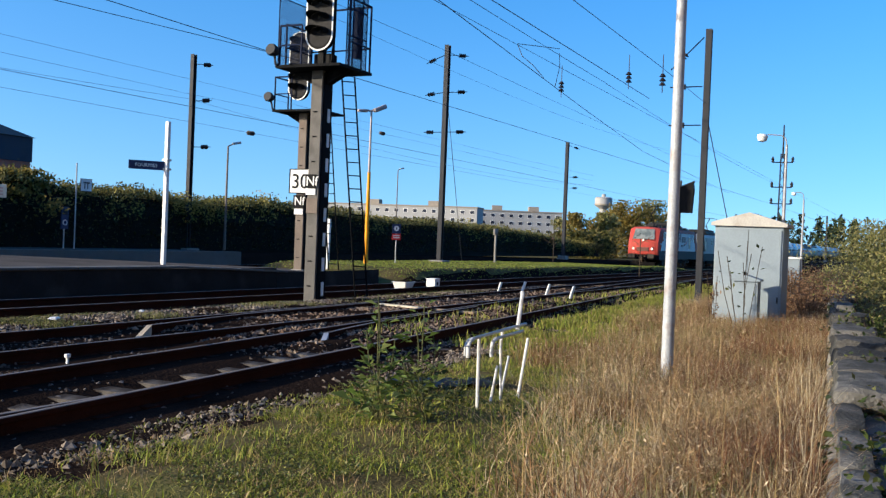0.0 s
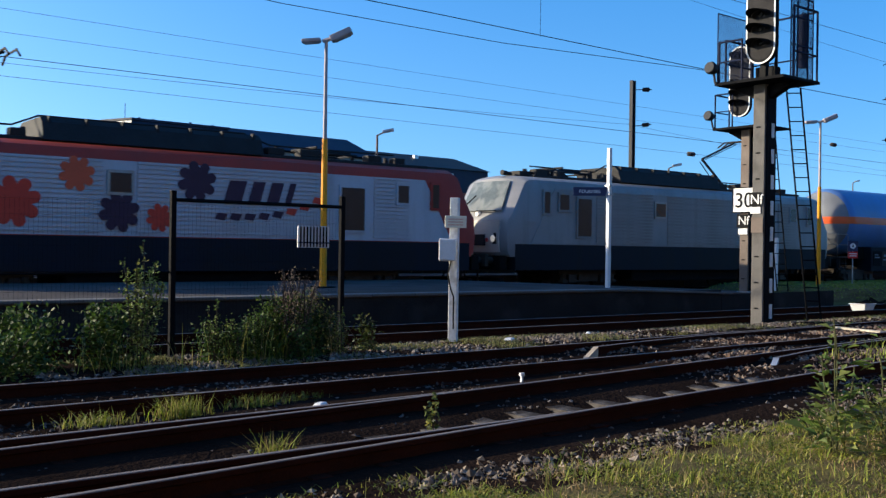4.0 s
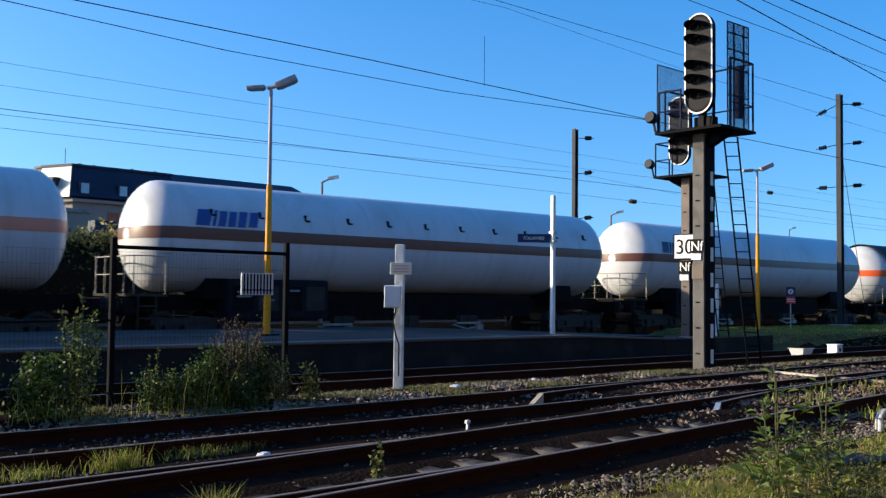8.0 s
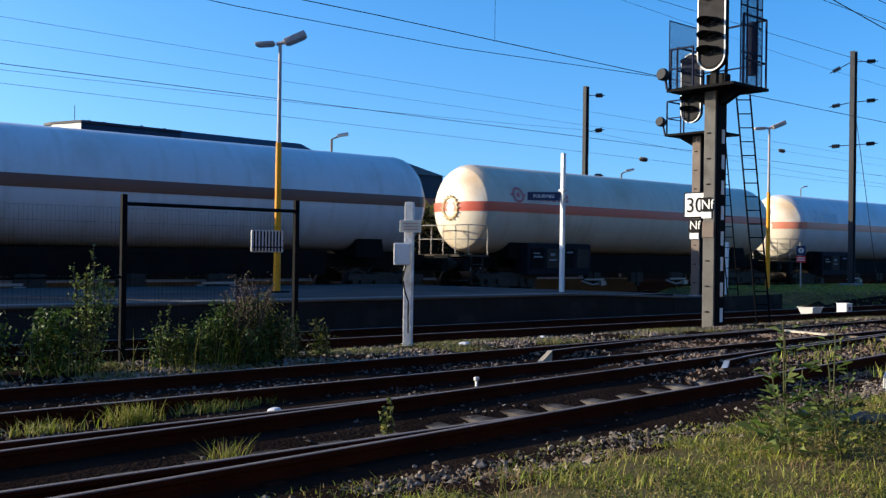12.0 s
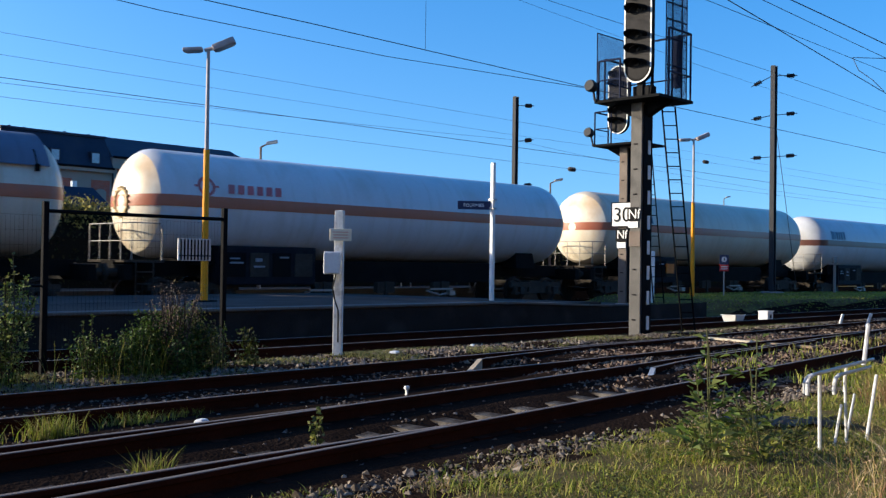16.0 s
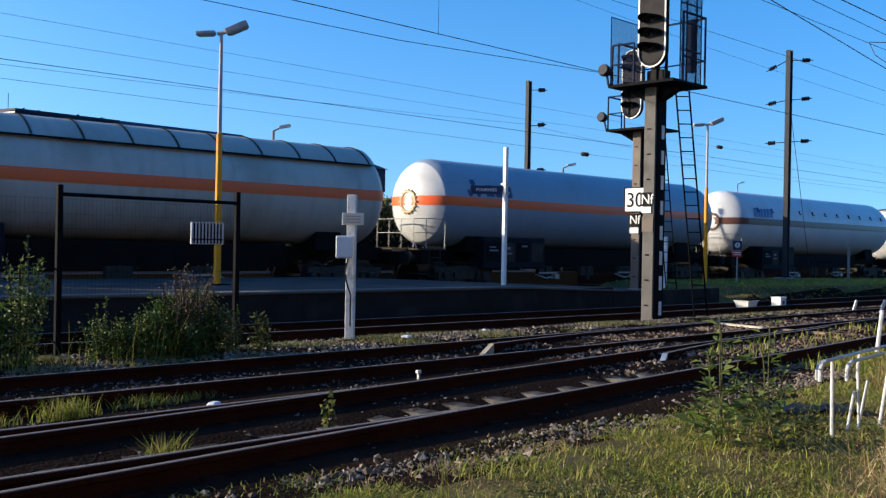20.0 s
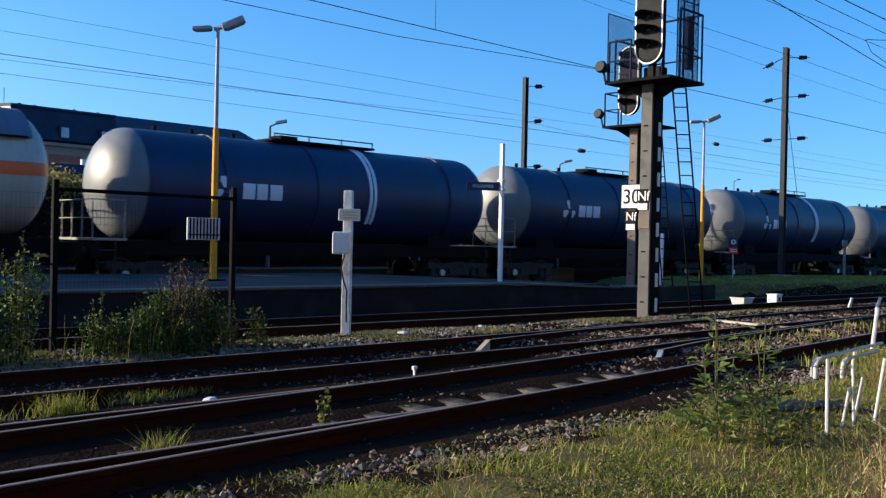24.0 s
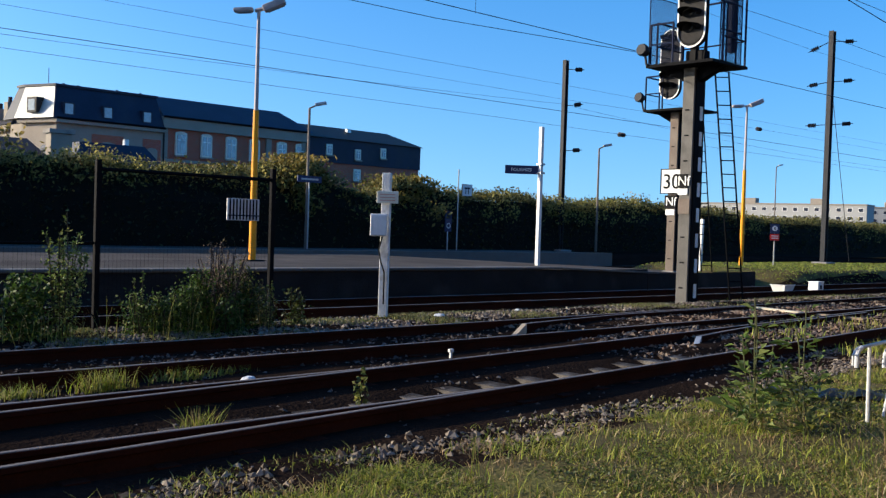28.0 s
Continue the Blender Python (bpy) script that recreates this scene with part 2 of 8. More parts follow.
def hip(x0, x1, y0, y1, z0, z1, inset, inset_y):
    bm = bmesh.new()
    lo = [bm.verts.new(c) for c in ((x0, y0, z0), (x1, y0, z0), (x1, y1, z0), (x0, y1, z0))]
    hi = [bm.verts.new(c) for c in ((x0 + inset, y0 + inset_y, z1), (x1 - inset, y0 + inset_y, z1), (x1 - inset, y1 - inset_y, z1), (x0 + inset, y1 - inset_y, z1))]
    bm.faces.new(lo[::-1]), bm.faces.new(hi)
    for i in range(4):
        bm.faces.new((lo[i], lo[(i + 1) % 4], hi[(i + 1) % 4], hi[i]))
    return bm


def main_line(x):
    """The main line: place across and heading at x along the tracks; it eases from a slight slant into a straight."""
    c = min(x, 83.3)
    return 24.6 - 0.05 * c + 0.0003 * max(c, 0) ** 2, math.degrees(math.atan(-0.05 + 0.0006 * max(c, 0)))


def dip(x):
    """How far the main line falls away beyond the platform."""
    return 0.01 * min(max(x - 42, 0), 120)


# ---- ground ----
def gz(x, y):
    """Height of the ground."""
    n = noise.noise((x * 0.35, y * 0.35, 0)) * 0.06 + noise.noise((x * 1.3, y * 1.3, 4)) * 0.025
    def step(a, b, v):
        t = min(max((v - a) / (b - a), 0), 1)
        return t * t * (3 - 2 * t)
    z = -0.13 + n                                             # the verge where the camera stands
    shoulder = step(4.1, 5.0, y - 0.03 * max(x, 0))
    z = z * (1 - shoulder) + (-0.166 + n * 0.32) * shoulder      # ballast
    for mid in (6.17 + 0.073 * min(x, 40), 9.45):               # ballast lies low between the sleepers
        inside = step(mid - 0.75, mid - 0.6, y) * (1 - step(mid + 0.05, mid + 0.2, y))
        # raised ballast over the far sleeper halves is added to pass for rail shade
        z += (0.032 * step(mid - 1.55, mid - 1.35, y) * (1 - step(mid + 1.35, mid + 1.55, y)) * (1 - inside) - 0.05 * inside) * (1 - step(10.5, 13, x))
    z += 0.10 * step(10.0, 13.0, x + 1.5 * noise.noise((x, y * 1.5, 2))) * step(5.9, 6.5, y - 0.03 * max(x, 0)) * (1 - step(10.4, 10.8, y))      # points filled with dirt
    z += 0.10 * step(10.6, 11.1, y) * (1 - step(12.4, 13.1, y + 0.045 * min(x, 60)))      # bed between the sidings
    u = y - main_line(x)[0]                                    # across, from the main line
    third = 14.2 - 0.045 * min(x, 60)
    mound = step(third + 1.5, third + 2.3, y) * (1 - step(-2.5, -1.9, u)) * step(27.5, 30.5, x) * (1 - step(60, 75, x))
    z += mound * 0.47
    far = step(1.5, 1.9, u)
    z = z * (1 - far) + 0.38 * far
    z -= dip(x) * step(11, 16, y)
    if math.hypot(x, y) > 120:
        z = min(z, 0.3)
    return z


def ground_sheet():
    xs = [-900, -500, -250, -120, -60, -30, -15, -8] + [-4 + 0.3 * i for i in range(134)] + [37 + 1.2 * i for i in range(40)] + [90, 110, 140, 180, 240, 330, 450, 700, 1200, 2500]
    ys = [-900, -400, -150, -60, -25, -10, -5, -2] + [-1 + 0.25 * i for i in range(112)] + [28, 30, 34, 40, 50, 70, 100, 150, 250, 450, 900, 2500]
    bm = bmesh.new()
    g = [[bm.verts.new((x, y, gz(x, y))) for y in ys] for x in xs]
    for i in range(len(xs) - 1):
        for j in range(len(ys) - 1):
            f = bm.faces.new((g[i][j], g[i + 1][j], g[i + 1][j + 1], g[i][j + 1]))
            x, y = (xs[i] + xs[i + 1]) / 2, (ys[j] + ys[j + 1]) / 2
            edge = 4.45 + 0.03 * max(x, 0) + 0.3 * noise.noise((x * 0.7, y * 0.7, 9))
            u = y - main_line(x)[0]
            # past the main line the ballast black paints the hedge's shade on the ground
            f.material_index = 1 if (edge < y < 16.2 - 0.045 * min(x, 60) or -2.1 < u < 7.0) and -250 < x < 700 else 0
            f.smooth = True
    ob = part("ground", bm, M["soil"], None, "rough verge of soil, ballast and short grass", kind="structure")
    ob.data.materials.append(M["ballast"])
    return ob


ground_sheet()

# ---- tracks ----
def sweep_rail(path, name, parent, fall=None):
    """A rail along a path of (x, y): foot, web and head; the worn top is a strip of its own."""
    prof = [(-0.07, -0.165), (-0.07, -0.15), (-0.012, -0.13), (-0.012, -0.045), (-0.036, -0.035), (-0.036, -0.002), (0.036, -0.002), (0.036, -0.035), (0.012, -0.045), (0.012, -0.13), (0.07, -0.15), (0.07, -0.165)]
    bm = bmesh.new()
    rings = []
    for i, (x, y) in enumerate(path):
        a, b = path[max(i - 1, 0)], path[min(i + 1, len(path) - 1)]
        d = Vector((b[0] - a[0], b[1] - a[1])).normalized()
        rings.append([bm.verts.new((x - d.y * u, y + d.x * u, z - (fall(x) if fall else 0))) for u, z in prof])
    for r, s in zip(rings, rings[1:]):
        for i in range(len(prof)):
            j = (i + 1) % len(prof)
            bm.faces.new((r[i], s[i], s[j], r[j]))
    bm.faces.new(rings[0]), bm.faces.new(rings[-1][::-1])
    rail = part(name, bm, M["rail"], parent)
    bm = bmesh.new()
    ends = []
    for i, (x, y) in enumerate(path):
        a, b = path[max(i - 1, 0)], path[min(i + 1, len(path) - 1)]
        d = Vector((b[0] - a[0], b[1] - a[1])).normalized()
        ends.append([bm.verts.new((x - d.y * u, y + d.x * u, z - (fall(x) if fall else 0))) for u, z in ((-0.024, -0.0015), (-0.02, 0.003), (0.02, 0.003), (0.024, -0.0015))])
    for r, s in zip(ends, ends[1:]):
        for i in range(3):
            bm.faces.new((r[i], s[i], s[i + 1], r[i + 1]))
    part("running_surface", bm, M["rail_top"], rail, "bright worn rail head")
    return rail


GAUGE = 1.5
def centre_diverging(x):
    return 6.17 + 0.073 * x if x < 40 else 9.09 + 0.36 * (1 - math.exp(-(x - 40) / 5.0))


STEP = [-60, -45, -30, -20, -12, -8, -5] + [-3 + 1.5 * i for i in range(46)] + [70, 80, 95, 120, 160, 220, 300, 420, 600]
TRACKS = [
    ("track", [(x, centre_diverging(x)) for x in STEP if x <= 62], "rusty siding track curving off through points", True),
    ("track", [(x, 6.65) for x in STEP if x <= 3] + [(6.4, 6.66)], "straight rusty siding track ending at the points", False),
    ("track", [(x, 9.45) for x in STEP], "rusty siding track on oak sleepers", True),
    ("track", [(x, 14.2 - 0.045 * min(x, 60)) for x in STEP], "track in the shade along the platform edge", True),
    ("track", [(x, main_line(x)[0]) for x in [-600, -400, -250, -150, -100] + STEP], "main line track behind the platform", True),
]
track_things = []
for name, mid, label, _ in TRACKS:
    tr = thing(name, Matrix(), label, "railway track", "tracks", "structure")
    for off in (-GAUGE / 2, GAUGE / 2):
        sweep_rail([(x, y + off) for x, y in mid], "rail", tr, dip if mid[0][1] > 20 else None)
    track_things.append(tr)

def flared_end(parent, tip, knee, material, label):
    """The bent end of a check rail, worn bright where it slopes down into the ballast."""
    a, b = Vector(tip), Vector(knee)
    n = Vector((a.y - b.y, b.x - a.x)).normalized() * 0.036
    bm = bmesh.new()
    q = [[bm.verts.new((p.x + s * n.x, p.y + s * n.y, z)) for s in (-1, 1) for z in (-0.19, p.z)] for p in (a, b)]
    for k in ((0, 1, 3, 2),):
        bm.faces.new([q[0][i] for i in k]), bm.faces.new([q[1][i] for i in k[::-1]])
    for i, k in ((0, 1), (1, 3), (3, 2), (2, 0)):
        bm.faces.new((q[0][k], q[0][i], q[1][i], q[1][k]))
    bmesh.ops.recalc_face_normals(bm, faces=bm.faces[:])
    part("flared_end", bm, material, parent, label)


for tr, path, tip, worn, label in ((track_things[2], [(10.94, 9.71), (11.8, 9.84), (12.8, 9.95), (13.8, 10.05), (16, 10.07), (18.2, 10.07)], (10.55, 9.56, -0.13), "worn_end", "pale worn sloping rail end"),
                                   (track_things[0], [(11.93, 7.4), (12.9, 7.6), (14.0, 7.78), (15.8, 7.94), (19, 8.17)], (11.5, 7.2, -0.13), "blue_end", "blue-grey sloping rail end")):
    check = sweep_rail(path, "check_rail", tr)
    flared_end(check, tip, (*path[0], 0.0), M[worn], label)

# ---- platforms ----
pl = thing("platform", Matrix(), "low asphalt island platform with a pale stone edge", "platform", kind="structure")
outline = [(-80, 19.6), (0, 15.95), (14.5, 15.3), (21.6, 14.97), (27.4, 15.2), (28.6, 16.2), (28.6, 19.8), (24.6, 20.9), (18, 22.1), (0, 22.9), (-80, 26.9)]
bm = bmesh.new()
lo, hi = [], []
for x, y in outline:
    z = 0.5 if x < 18 else 0.5 - (x - 18) * 0.035
    lo.append(bm.verts.new((x, y, -0.4)))
    hi.append(bm.verts.new((x, y, z)))
bm.faces.new(hi), bm.faces.new(lo[::-1])
for i in range(len(outline)):
    j = (i + 1) % len(outline)
    bm.faces.new((lo[i], lo[j], hi[j], hi[i]))
bmesh.ops.triangulate(bm, faces=[f for f in bm.faces if len(f.verts) > 4])
part("deck", bm, M["asphalt"], pl)
# thin near-black facing: the wall's shadow side put into its colour
part("platform_wall", prism([(-80, 19.55), (0, 15.92), (14.5, 15.27), (21.55, 14.95), (21.55, 14.968), (14.5, 15.296), (0, 15.946), (-80, 19.59)], -0.4, 0.44), M["dark_concrete"], pl, "platform wall, near-black as painted shade")
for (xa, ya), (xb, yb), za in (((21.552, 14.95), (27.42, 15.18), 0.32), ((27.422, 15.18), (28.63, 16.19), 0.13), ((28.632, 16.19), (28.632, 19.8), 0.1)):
    part("platform_wall", prism([(xa, ya), (xb, yb), (xb + 0.012, yb - 0.012), (xa + 0.012, ya - 0.012)][::-1], -0.4, za), M["dark_concrete"], pl, "platform wall, near-black as painted shade")
pl2 = thing("platform", Matrix(), "far platform strip with a pale edge before the hedge", "platform", kind="structure")
part("deck", prism([(-80, 30.5), (33, 24.95), (33, 28.2), (-80, 33.5)], -0.3, 0.46), M["asphalt"], pl2)
part("edge", prism([(-80, 30.2), (33, 24.65), (33, 24.946), (-80, 30.496)], -0.3, 0.5), M["kerb"], pl2, "pale concrete edge")


# ---- unseen plain wall added behind the verge: cuts sky light, bounces warm sun ----
bw = thing("wall_light_block", Matrix(), "unseen plain wall added behind the verge to block sky and bounce sun", "wall", kind="structure")
part("wall_face", box(-70, 70, -7.6, -7.0, -0.6, 9.0), M["bounce_wall"], bw)
part("wall_cap", box(-70.1, 70.1, -7.75, -6.9, 9.002, 9.15), M["concrete"], bw)

# ---- the train: two locomotives and twenty-six tank wagons, all on one straight track ----
SPEED = 21.3
train_rows = []


def on_main(x):
    y, turn = main_line(x)
    return pose(x, y, -dip(x), 0, 0, turn)


def vehicle(ob, start):
    """Keep the place of a vehicle's middle at the clip's start, to be keyed in motions()."""
    train_rows.append((ob, start))
    ob.matrix_basis = on_main(start)
    return ob


def paint(name, colour, dirt, amount=0.45, patch=0.52, rough=0.38, vary=0.07):
    """Tank paint with broad patches and runs of dirt that hang down from the top."""
    m = mat(name, colour, rough, 0.0, vary, 0.35, 14, 0.04, dirt, amount, patch, 0.06)
    n, l = m.node_tree.nodes, m.node_tree.links
    b = n["Principled BSDF"]
    b.inputs["Specular IOR Level"].default_value = 0.12 if rough > 0.55 else 0.4
    src = b.inputs["Base Color"].links[0].from_socket
    co, mp, no, mr, mx = n.new("ShaderNodeTexCoord"), n.new("ShaderNodeMapping"), n.new("ShaderNodeTexNoise"), n.new("ShaderNodeMapRange"), n.new("ShaderNodeMix")
    mp.inputs["Scale"].default_value = (2.2, 0.5, 0.22)
    no.inputs["Scale"].default_value, no.inputs["Detail"].default_value = 1.6, 6
    mr.inputs[1].default_value, mr.inputs[2].default_value, mr.inputs[4].default_value = 0.5, 0.75, amount
    mx.data_type = "RGBA"
    mx.inputs[7].default_value = (*dirt, 1)
    l.new(co.outputs["Object"], mp.inputs[0]), l.new(mp.outputs[0], no.inputs["Vector"]), l.new(no.outputs[0], mr.inputs[0])
    l.new(mr.outputs[0], mx.inputs[0]), l.new(src, mx.inputs[6]), l.new(mx.outputs[2], b.inputs["Base Color"])
    return m


PAINT = {
    "white": paint("white_tank_paint", (0.50, 0.51, 0.53), (0.33, 0.31, 0.27)),
    "dull": paint("dull_white_tank_paint", (0.43, 0.40, 0.355), (0.27, 0.225, 0.17), 0.6, 0.47),
    "cream": paint("cream_tank_paint", (0.53, 0.43, 0.29), (0.37, 0.24, 0.11), 0.6, 0.47),
    "ivory": paint("ivory_tank_paint", (0.53, 0.47, 0.38), (0.36, 0.27, 0.17), 0.55, 0.49),
    "tan": paint("tan_tank_paint", (0.58, 0.295, 0.125), (0.42, 0.19, 0.07), 0.55, 0.48),
    "tan_band": paint("faded_tan_stripe", (0.29, 0.185, 0.10), (0.24, 0.14, 0.07), 0.5, 0.5),
    "rusty_end": paint("rust_stained_tank_end", (0.66, 0.60, 0.49), (0.48, 0.29, 0.12), 0.7, 0.49),
    "ochre_patch": paint("ochre_primer_patch", (0.42, 0.29, 0.13), (0.30, 0.20, 0.09), 0.5, 0.5),
    "faded_mark": paint("faded_grey_lettering", (0.33, 0.36, 0.42), (0.42, 0.43, 0.45), 0.5, 0.5),
    "mark_red": paint("dull_red_lettering", (0.45, 0.09, 0.09), (0.4, 0.14, 0.12), 0.4, 0.5),
    "sky": paint("pale_blue_tank_paint", (0.22, 0.28, 0.35), (0.20, 0.20, 0.20), 0.35, 0.52),
    "blue": paint("blue_tank_paint", (0.08, 0.19, 0.42), (0.10, 0.14, 0.22), 0.4, 0.5),
    "navy": paint("navy_tank_paint", (0.009, 0.020, 0.068), (0.010, 0.013, 0.028), 0.5, 0.5, 0.5),
    "silver": paint("silver_grey_end_paint", (0.15, 0.16, 0.175), (0.09, 0.088, 0.085), 0.5, 0.5, 0.45),
    "shade_grey": paint("grey_sunshade", (0.33, 0.32, 0.29), (0.22, 0.2, 0.17), 0.4, 0.5, 0.55),
    "shade_blue": paint("blue_grey_sunshade", (0.105, 0.135, 0.19), (0.07, 0.085, 0.11), 0.5, 0.5, 0.75),
    "shade_black": paint("black_blue_sunshade", (0.010, 0.010, 0.017), (0.02, 0.019, 0.022), 0.4, 0.5, 0.6),
    "orange": paint("orange_stripe", (0.74, 0.105, 0.022), (0.5, 0.13, 0.03), 0.4, 0.5),
    "red": paint("faded_red_stripe", (0.52, 0.10, 0.06), (0.36, 0.10, 0.06), 0.4, 0.5),
    "salmon": paint("salmon_stripe", (0.62, 0.21, 0.13), (0.48, 0.20, 0.13), 0.4, 0.5),
    "red_brown": paint("red_brown_stripe", (0.34, 0.105, 0.06), (0.26, 0.09, 0.05), 0.4, 0.5),
    "salmon_faint": paint("faint_salmon_stripe", (0.55, 0.33, 0.23), (0.48, 0.33, 0.24), 0.6, 0.46),
    "brown": paint("brown_stripe", (0.115, 0.045, 0.032), (0.08, 0.04, 0.028), 0.4, 0.5),
    "logo_blue": paint("blue_lettering", (0.02, 0.05, 0.22), (0.05, 0.07, 0.2), 0.3, 0.5),
    "logo_navy": paint("navy_lettering", (0.012, 0.02, 0.07), (0.03, 0.035, 0.07), 0.3, 0.5),
    "logo_white": paint("white_lettering", (0.62, 0.64, 0.68), (0.4, 0.42, 0.46), 0.3, 0.5),
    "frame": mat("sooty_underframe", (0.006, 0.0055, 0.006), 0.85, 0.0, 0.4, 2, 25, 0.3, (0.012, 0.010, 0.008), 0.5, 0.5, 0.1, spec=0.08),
    "wheel": mat("oily_wheel_steel", (0.03, 0.025, 0.023), 0.6, 0.4, 0.3, 3, 30, 0.1),
    "grit": mat("dusty_bogie", (0.045, 0.038, 0.032), 0.85, 0.0, 0.4, 4, 30, 0.3, spec=0.1),
    "handrail": mat("pale_handrail", (0.30, 0.285, 0.26), 0.5, 0.2, 0.2, 4, 30, 0.1),
    "hazard": mat("orange_hazard_plate", (0.6, 0.16, 0.02), 0.5, 0, 0.15, 4, 30, 0),
    "axlebox": mat("bright_axle_cover", (0.5, 0.5, 0.5), 0.4, 0.6, 0.2, 6, 30, 0),
    "plate_grey": mat("pale_label_plate", (0.20, 0.22, 0.25), 0.5, 0, 0.3, 6, 30, 0),
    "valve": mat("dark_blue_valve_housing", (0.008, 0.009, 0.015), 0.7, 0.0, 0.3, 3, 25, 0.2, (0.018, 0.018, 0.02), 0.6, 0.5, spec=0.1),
}


def dome_profile(h, r, deep=0.8):
    """Half-length h: a tank with dished ends."""
    ends = [(-h + deep - deep * math.cos(a), r * math.sin(a)) for a in [math.pi / 2 * i / 7 for i in range(8)]]
    return ends, [(x, y) for x, y in ends] + [(-x, y) for x, y in ends[::-1]]


def band(prof, cz, wide):
    """A level painted stripe round the tank's end and along both sides."""
    bm, r = bmesh.new(), max(y for _, y in prof)
    for s in (-1, 1):
        rows = []
        for x, y in prof:
            if y > 0.25:
                q, xo = y + 0.012, x + (0.012 if x > 0 else -0.012) * (1 - y / r)
                rows.append([bm.verts.new((xo, s * math.sqrt(q * q - d * d), cz + d)) for d in (-0.6 * wide, -0.2 * wide, 0.2 * wide, 0.6 * wide, wide)])
        for a, b in zip(rows, rows[1:]):
            for i in range(4):
                bm.faces.new((a[i], b[i], b[i + 1], a[i + 1]) if s < 0 else (a[i + 1], b[i + 1], b[i], a[i]))
        near = rows[0] if s < 0 else near
    for i in range(4):
        bm.faces.new((rows[0][i], near[i], near[i + 1], rows[0][i + 1]))
    return bm


def torus(bm, c, big, small, axis="x", seg=20, sub=6):
    rings = []
    for i in range(seg):
        a = 2 * math.pi * i / seg
        ring = []
        for j in range(sub):
            b = 2 * math.pi * j / sub
            u, v, w = (big + small * math.cos(b)) * math.cos(a), (big + small * math.cos(b)) * math.sin(a), small * math.sin(b)
            ring.append(bm.verts.new((c[0] + w, c[1] + u, c[2] + v) if axis == "x" else (c[0] + u, c[1] + w, c[2] + v)))
        rings.append(ring)
    for i in range(seg):
        for j in range(sub):
            bm.faces.new((rings[i][j], rings[(i + 1) % seg][j], rings[(i + 1) % seg][(j + 1) % sub], rings[i][(j + 1) % sub]))
    return bm


MESH = {}
def shared(key, make, material, smooth=False):
    if key not in MESH:
        MESH[key] = finish(key.split(":")[0], make(), material, smooth)
    return MESH[key]


def wheelset_mesh():
    bm = bmesh.new()
    for s in (-1, 1):
        lathe([(s * 0.69, 0.0), (s * 0.69, 0.10), (s * 0.71, 0.12), (s * 0.70, 0.36), (s * 0.69, 0.48), (s * 0.72, 0.48), (s * 0.725, 0.455), (s * 0.82, 0.45), (s * 0.82, 0.38), (s * 0.77, 0.35), (s * 0.78, 0.12), (s * 0.84, 0.10), (s * 0.84, 0)], bm, 20, "y", 0.455)
    tube((0, -0.7, 0.455), (0, 0.7, 0.455), 0.08, bm, 8)
    return bm


def bogie(parent, x):
    """A bogie: frame, two wheelsets, axle boxes."""
    def frame_mesh():
        bm = bmesh.new()
        for s in (-1, 1):
            box(-1.35, 1.35, s * 1.0 - 0.05, s * 1.0 + 0.05, 0.58, 0.76, bm)
            box(-0.45, 0.45, s * 1.0 - 0.08, s * 1.0 + 0.08, 0.36, 0.6, bm)
            for w in (-0.9, 0.9):
                for k in (-0.25, 0.25):
                    tube((w + k, s * 1.05, 0.4), (w + k, s * 1.05, 0.62), 0.09, bm, 8)
                box(w - 0.36, w + 0.36, s * 1.05 - 0.11, s * 1.05 + 0.11, 0.33, 0.42, bm)
        box(-0.3, 0.3, -1.0, 1.0, 0.55, 0.8, bm)
        return bm
    bo = part("bogie", shared("bogie", frame_mesh, PAINT["grit"]), PAINT["grit"], parent, m=pose(x, 0, 0))
    for w in (-0.9, 0.9):
        part("wheelset", shared("wheelset", wheelset_mesh, PAINT["wheel"], True), PAINT["wheel"], bo, m=pose(w, 0, 0))
        part("axle_box", shared("axle_box", lambda: box(-0.13, 0.13, -1.2, -1.08, 0.32, 0.6, bevel=0.02), PAINT["wheel"]), PAINT["wheel"], bo, m=pose(w, 0, 0))
    return bo


def buffers(parent, x, side):
    def mesh():
        bm = bmesh.new()
        tube((0, 0, 0), (-0.42, 0, 0), 0.11, bm, 10)
        lathe([(-0.42, 0.0), (-0.42, 0.235), (-0.46, 0.235), (-0.475, 0.0)], bm, 14)
        return bm
    for y in (-0.88, 0.88):
        part("buffer", shared("buffer", mesh, PAINT["grit"], True), PAINT["grit"], parent, m=pose(x, y, 1.05, 0, 0, 0 if side < 0 else 180))
    part("coupling", shared("coupling", lambda: box(-0.45, 0, -0.07, 0.07, -0.2, 0.06), PAINT["wheel"]), PAINT["wheel"], parent, m=pose(x, 0, 1.05, 0, 0, 0 if side < 0 else 180))


def on_tank(bm, r, cz, x0, x1, z0, z1, slant=0.0, lift=0.018):
    """A patch that lies on the tank's near side; slant leans its top to +x."""
    cols = []
    for t in (0, 0.25, 0.5, 0.75, 1):
        z = z0 + (z1 - z0) * t
        y = -math.sqrt(max((r + lift) ** 2 - (z - cz) ** 2, 0.01))
        cols.append((bm.verts.new((x0 + slant * (z1 - z0) * t, y, z)), bm.verts.new((x1 + slant * (z1 - z0) * t, y, z))))
    for a, b in zip(cols, cols[1:]):
        bm.faces.new((a[0], a[1], b[1], b[0]))


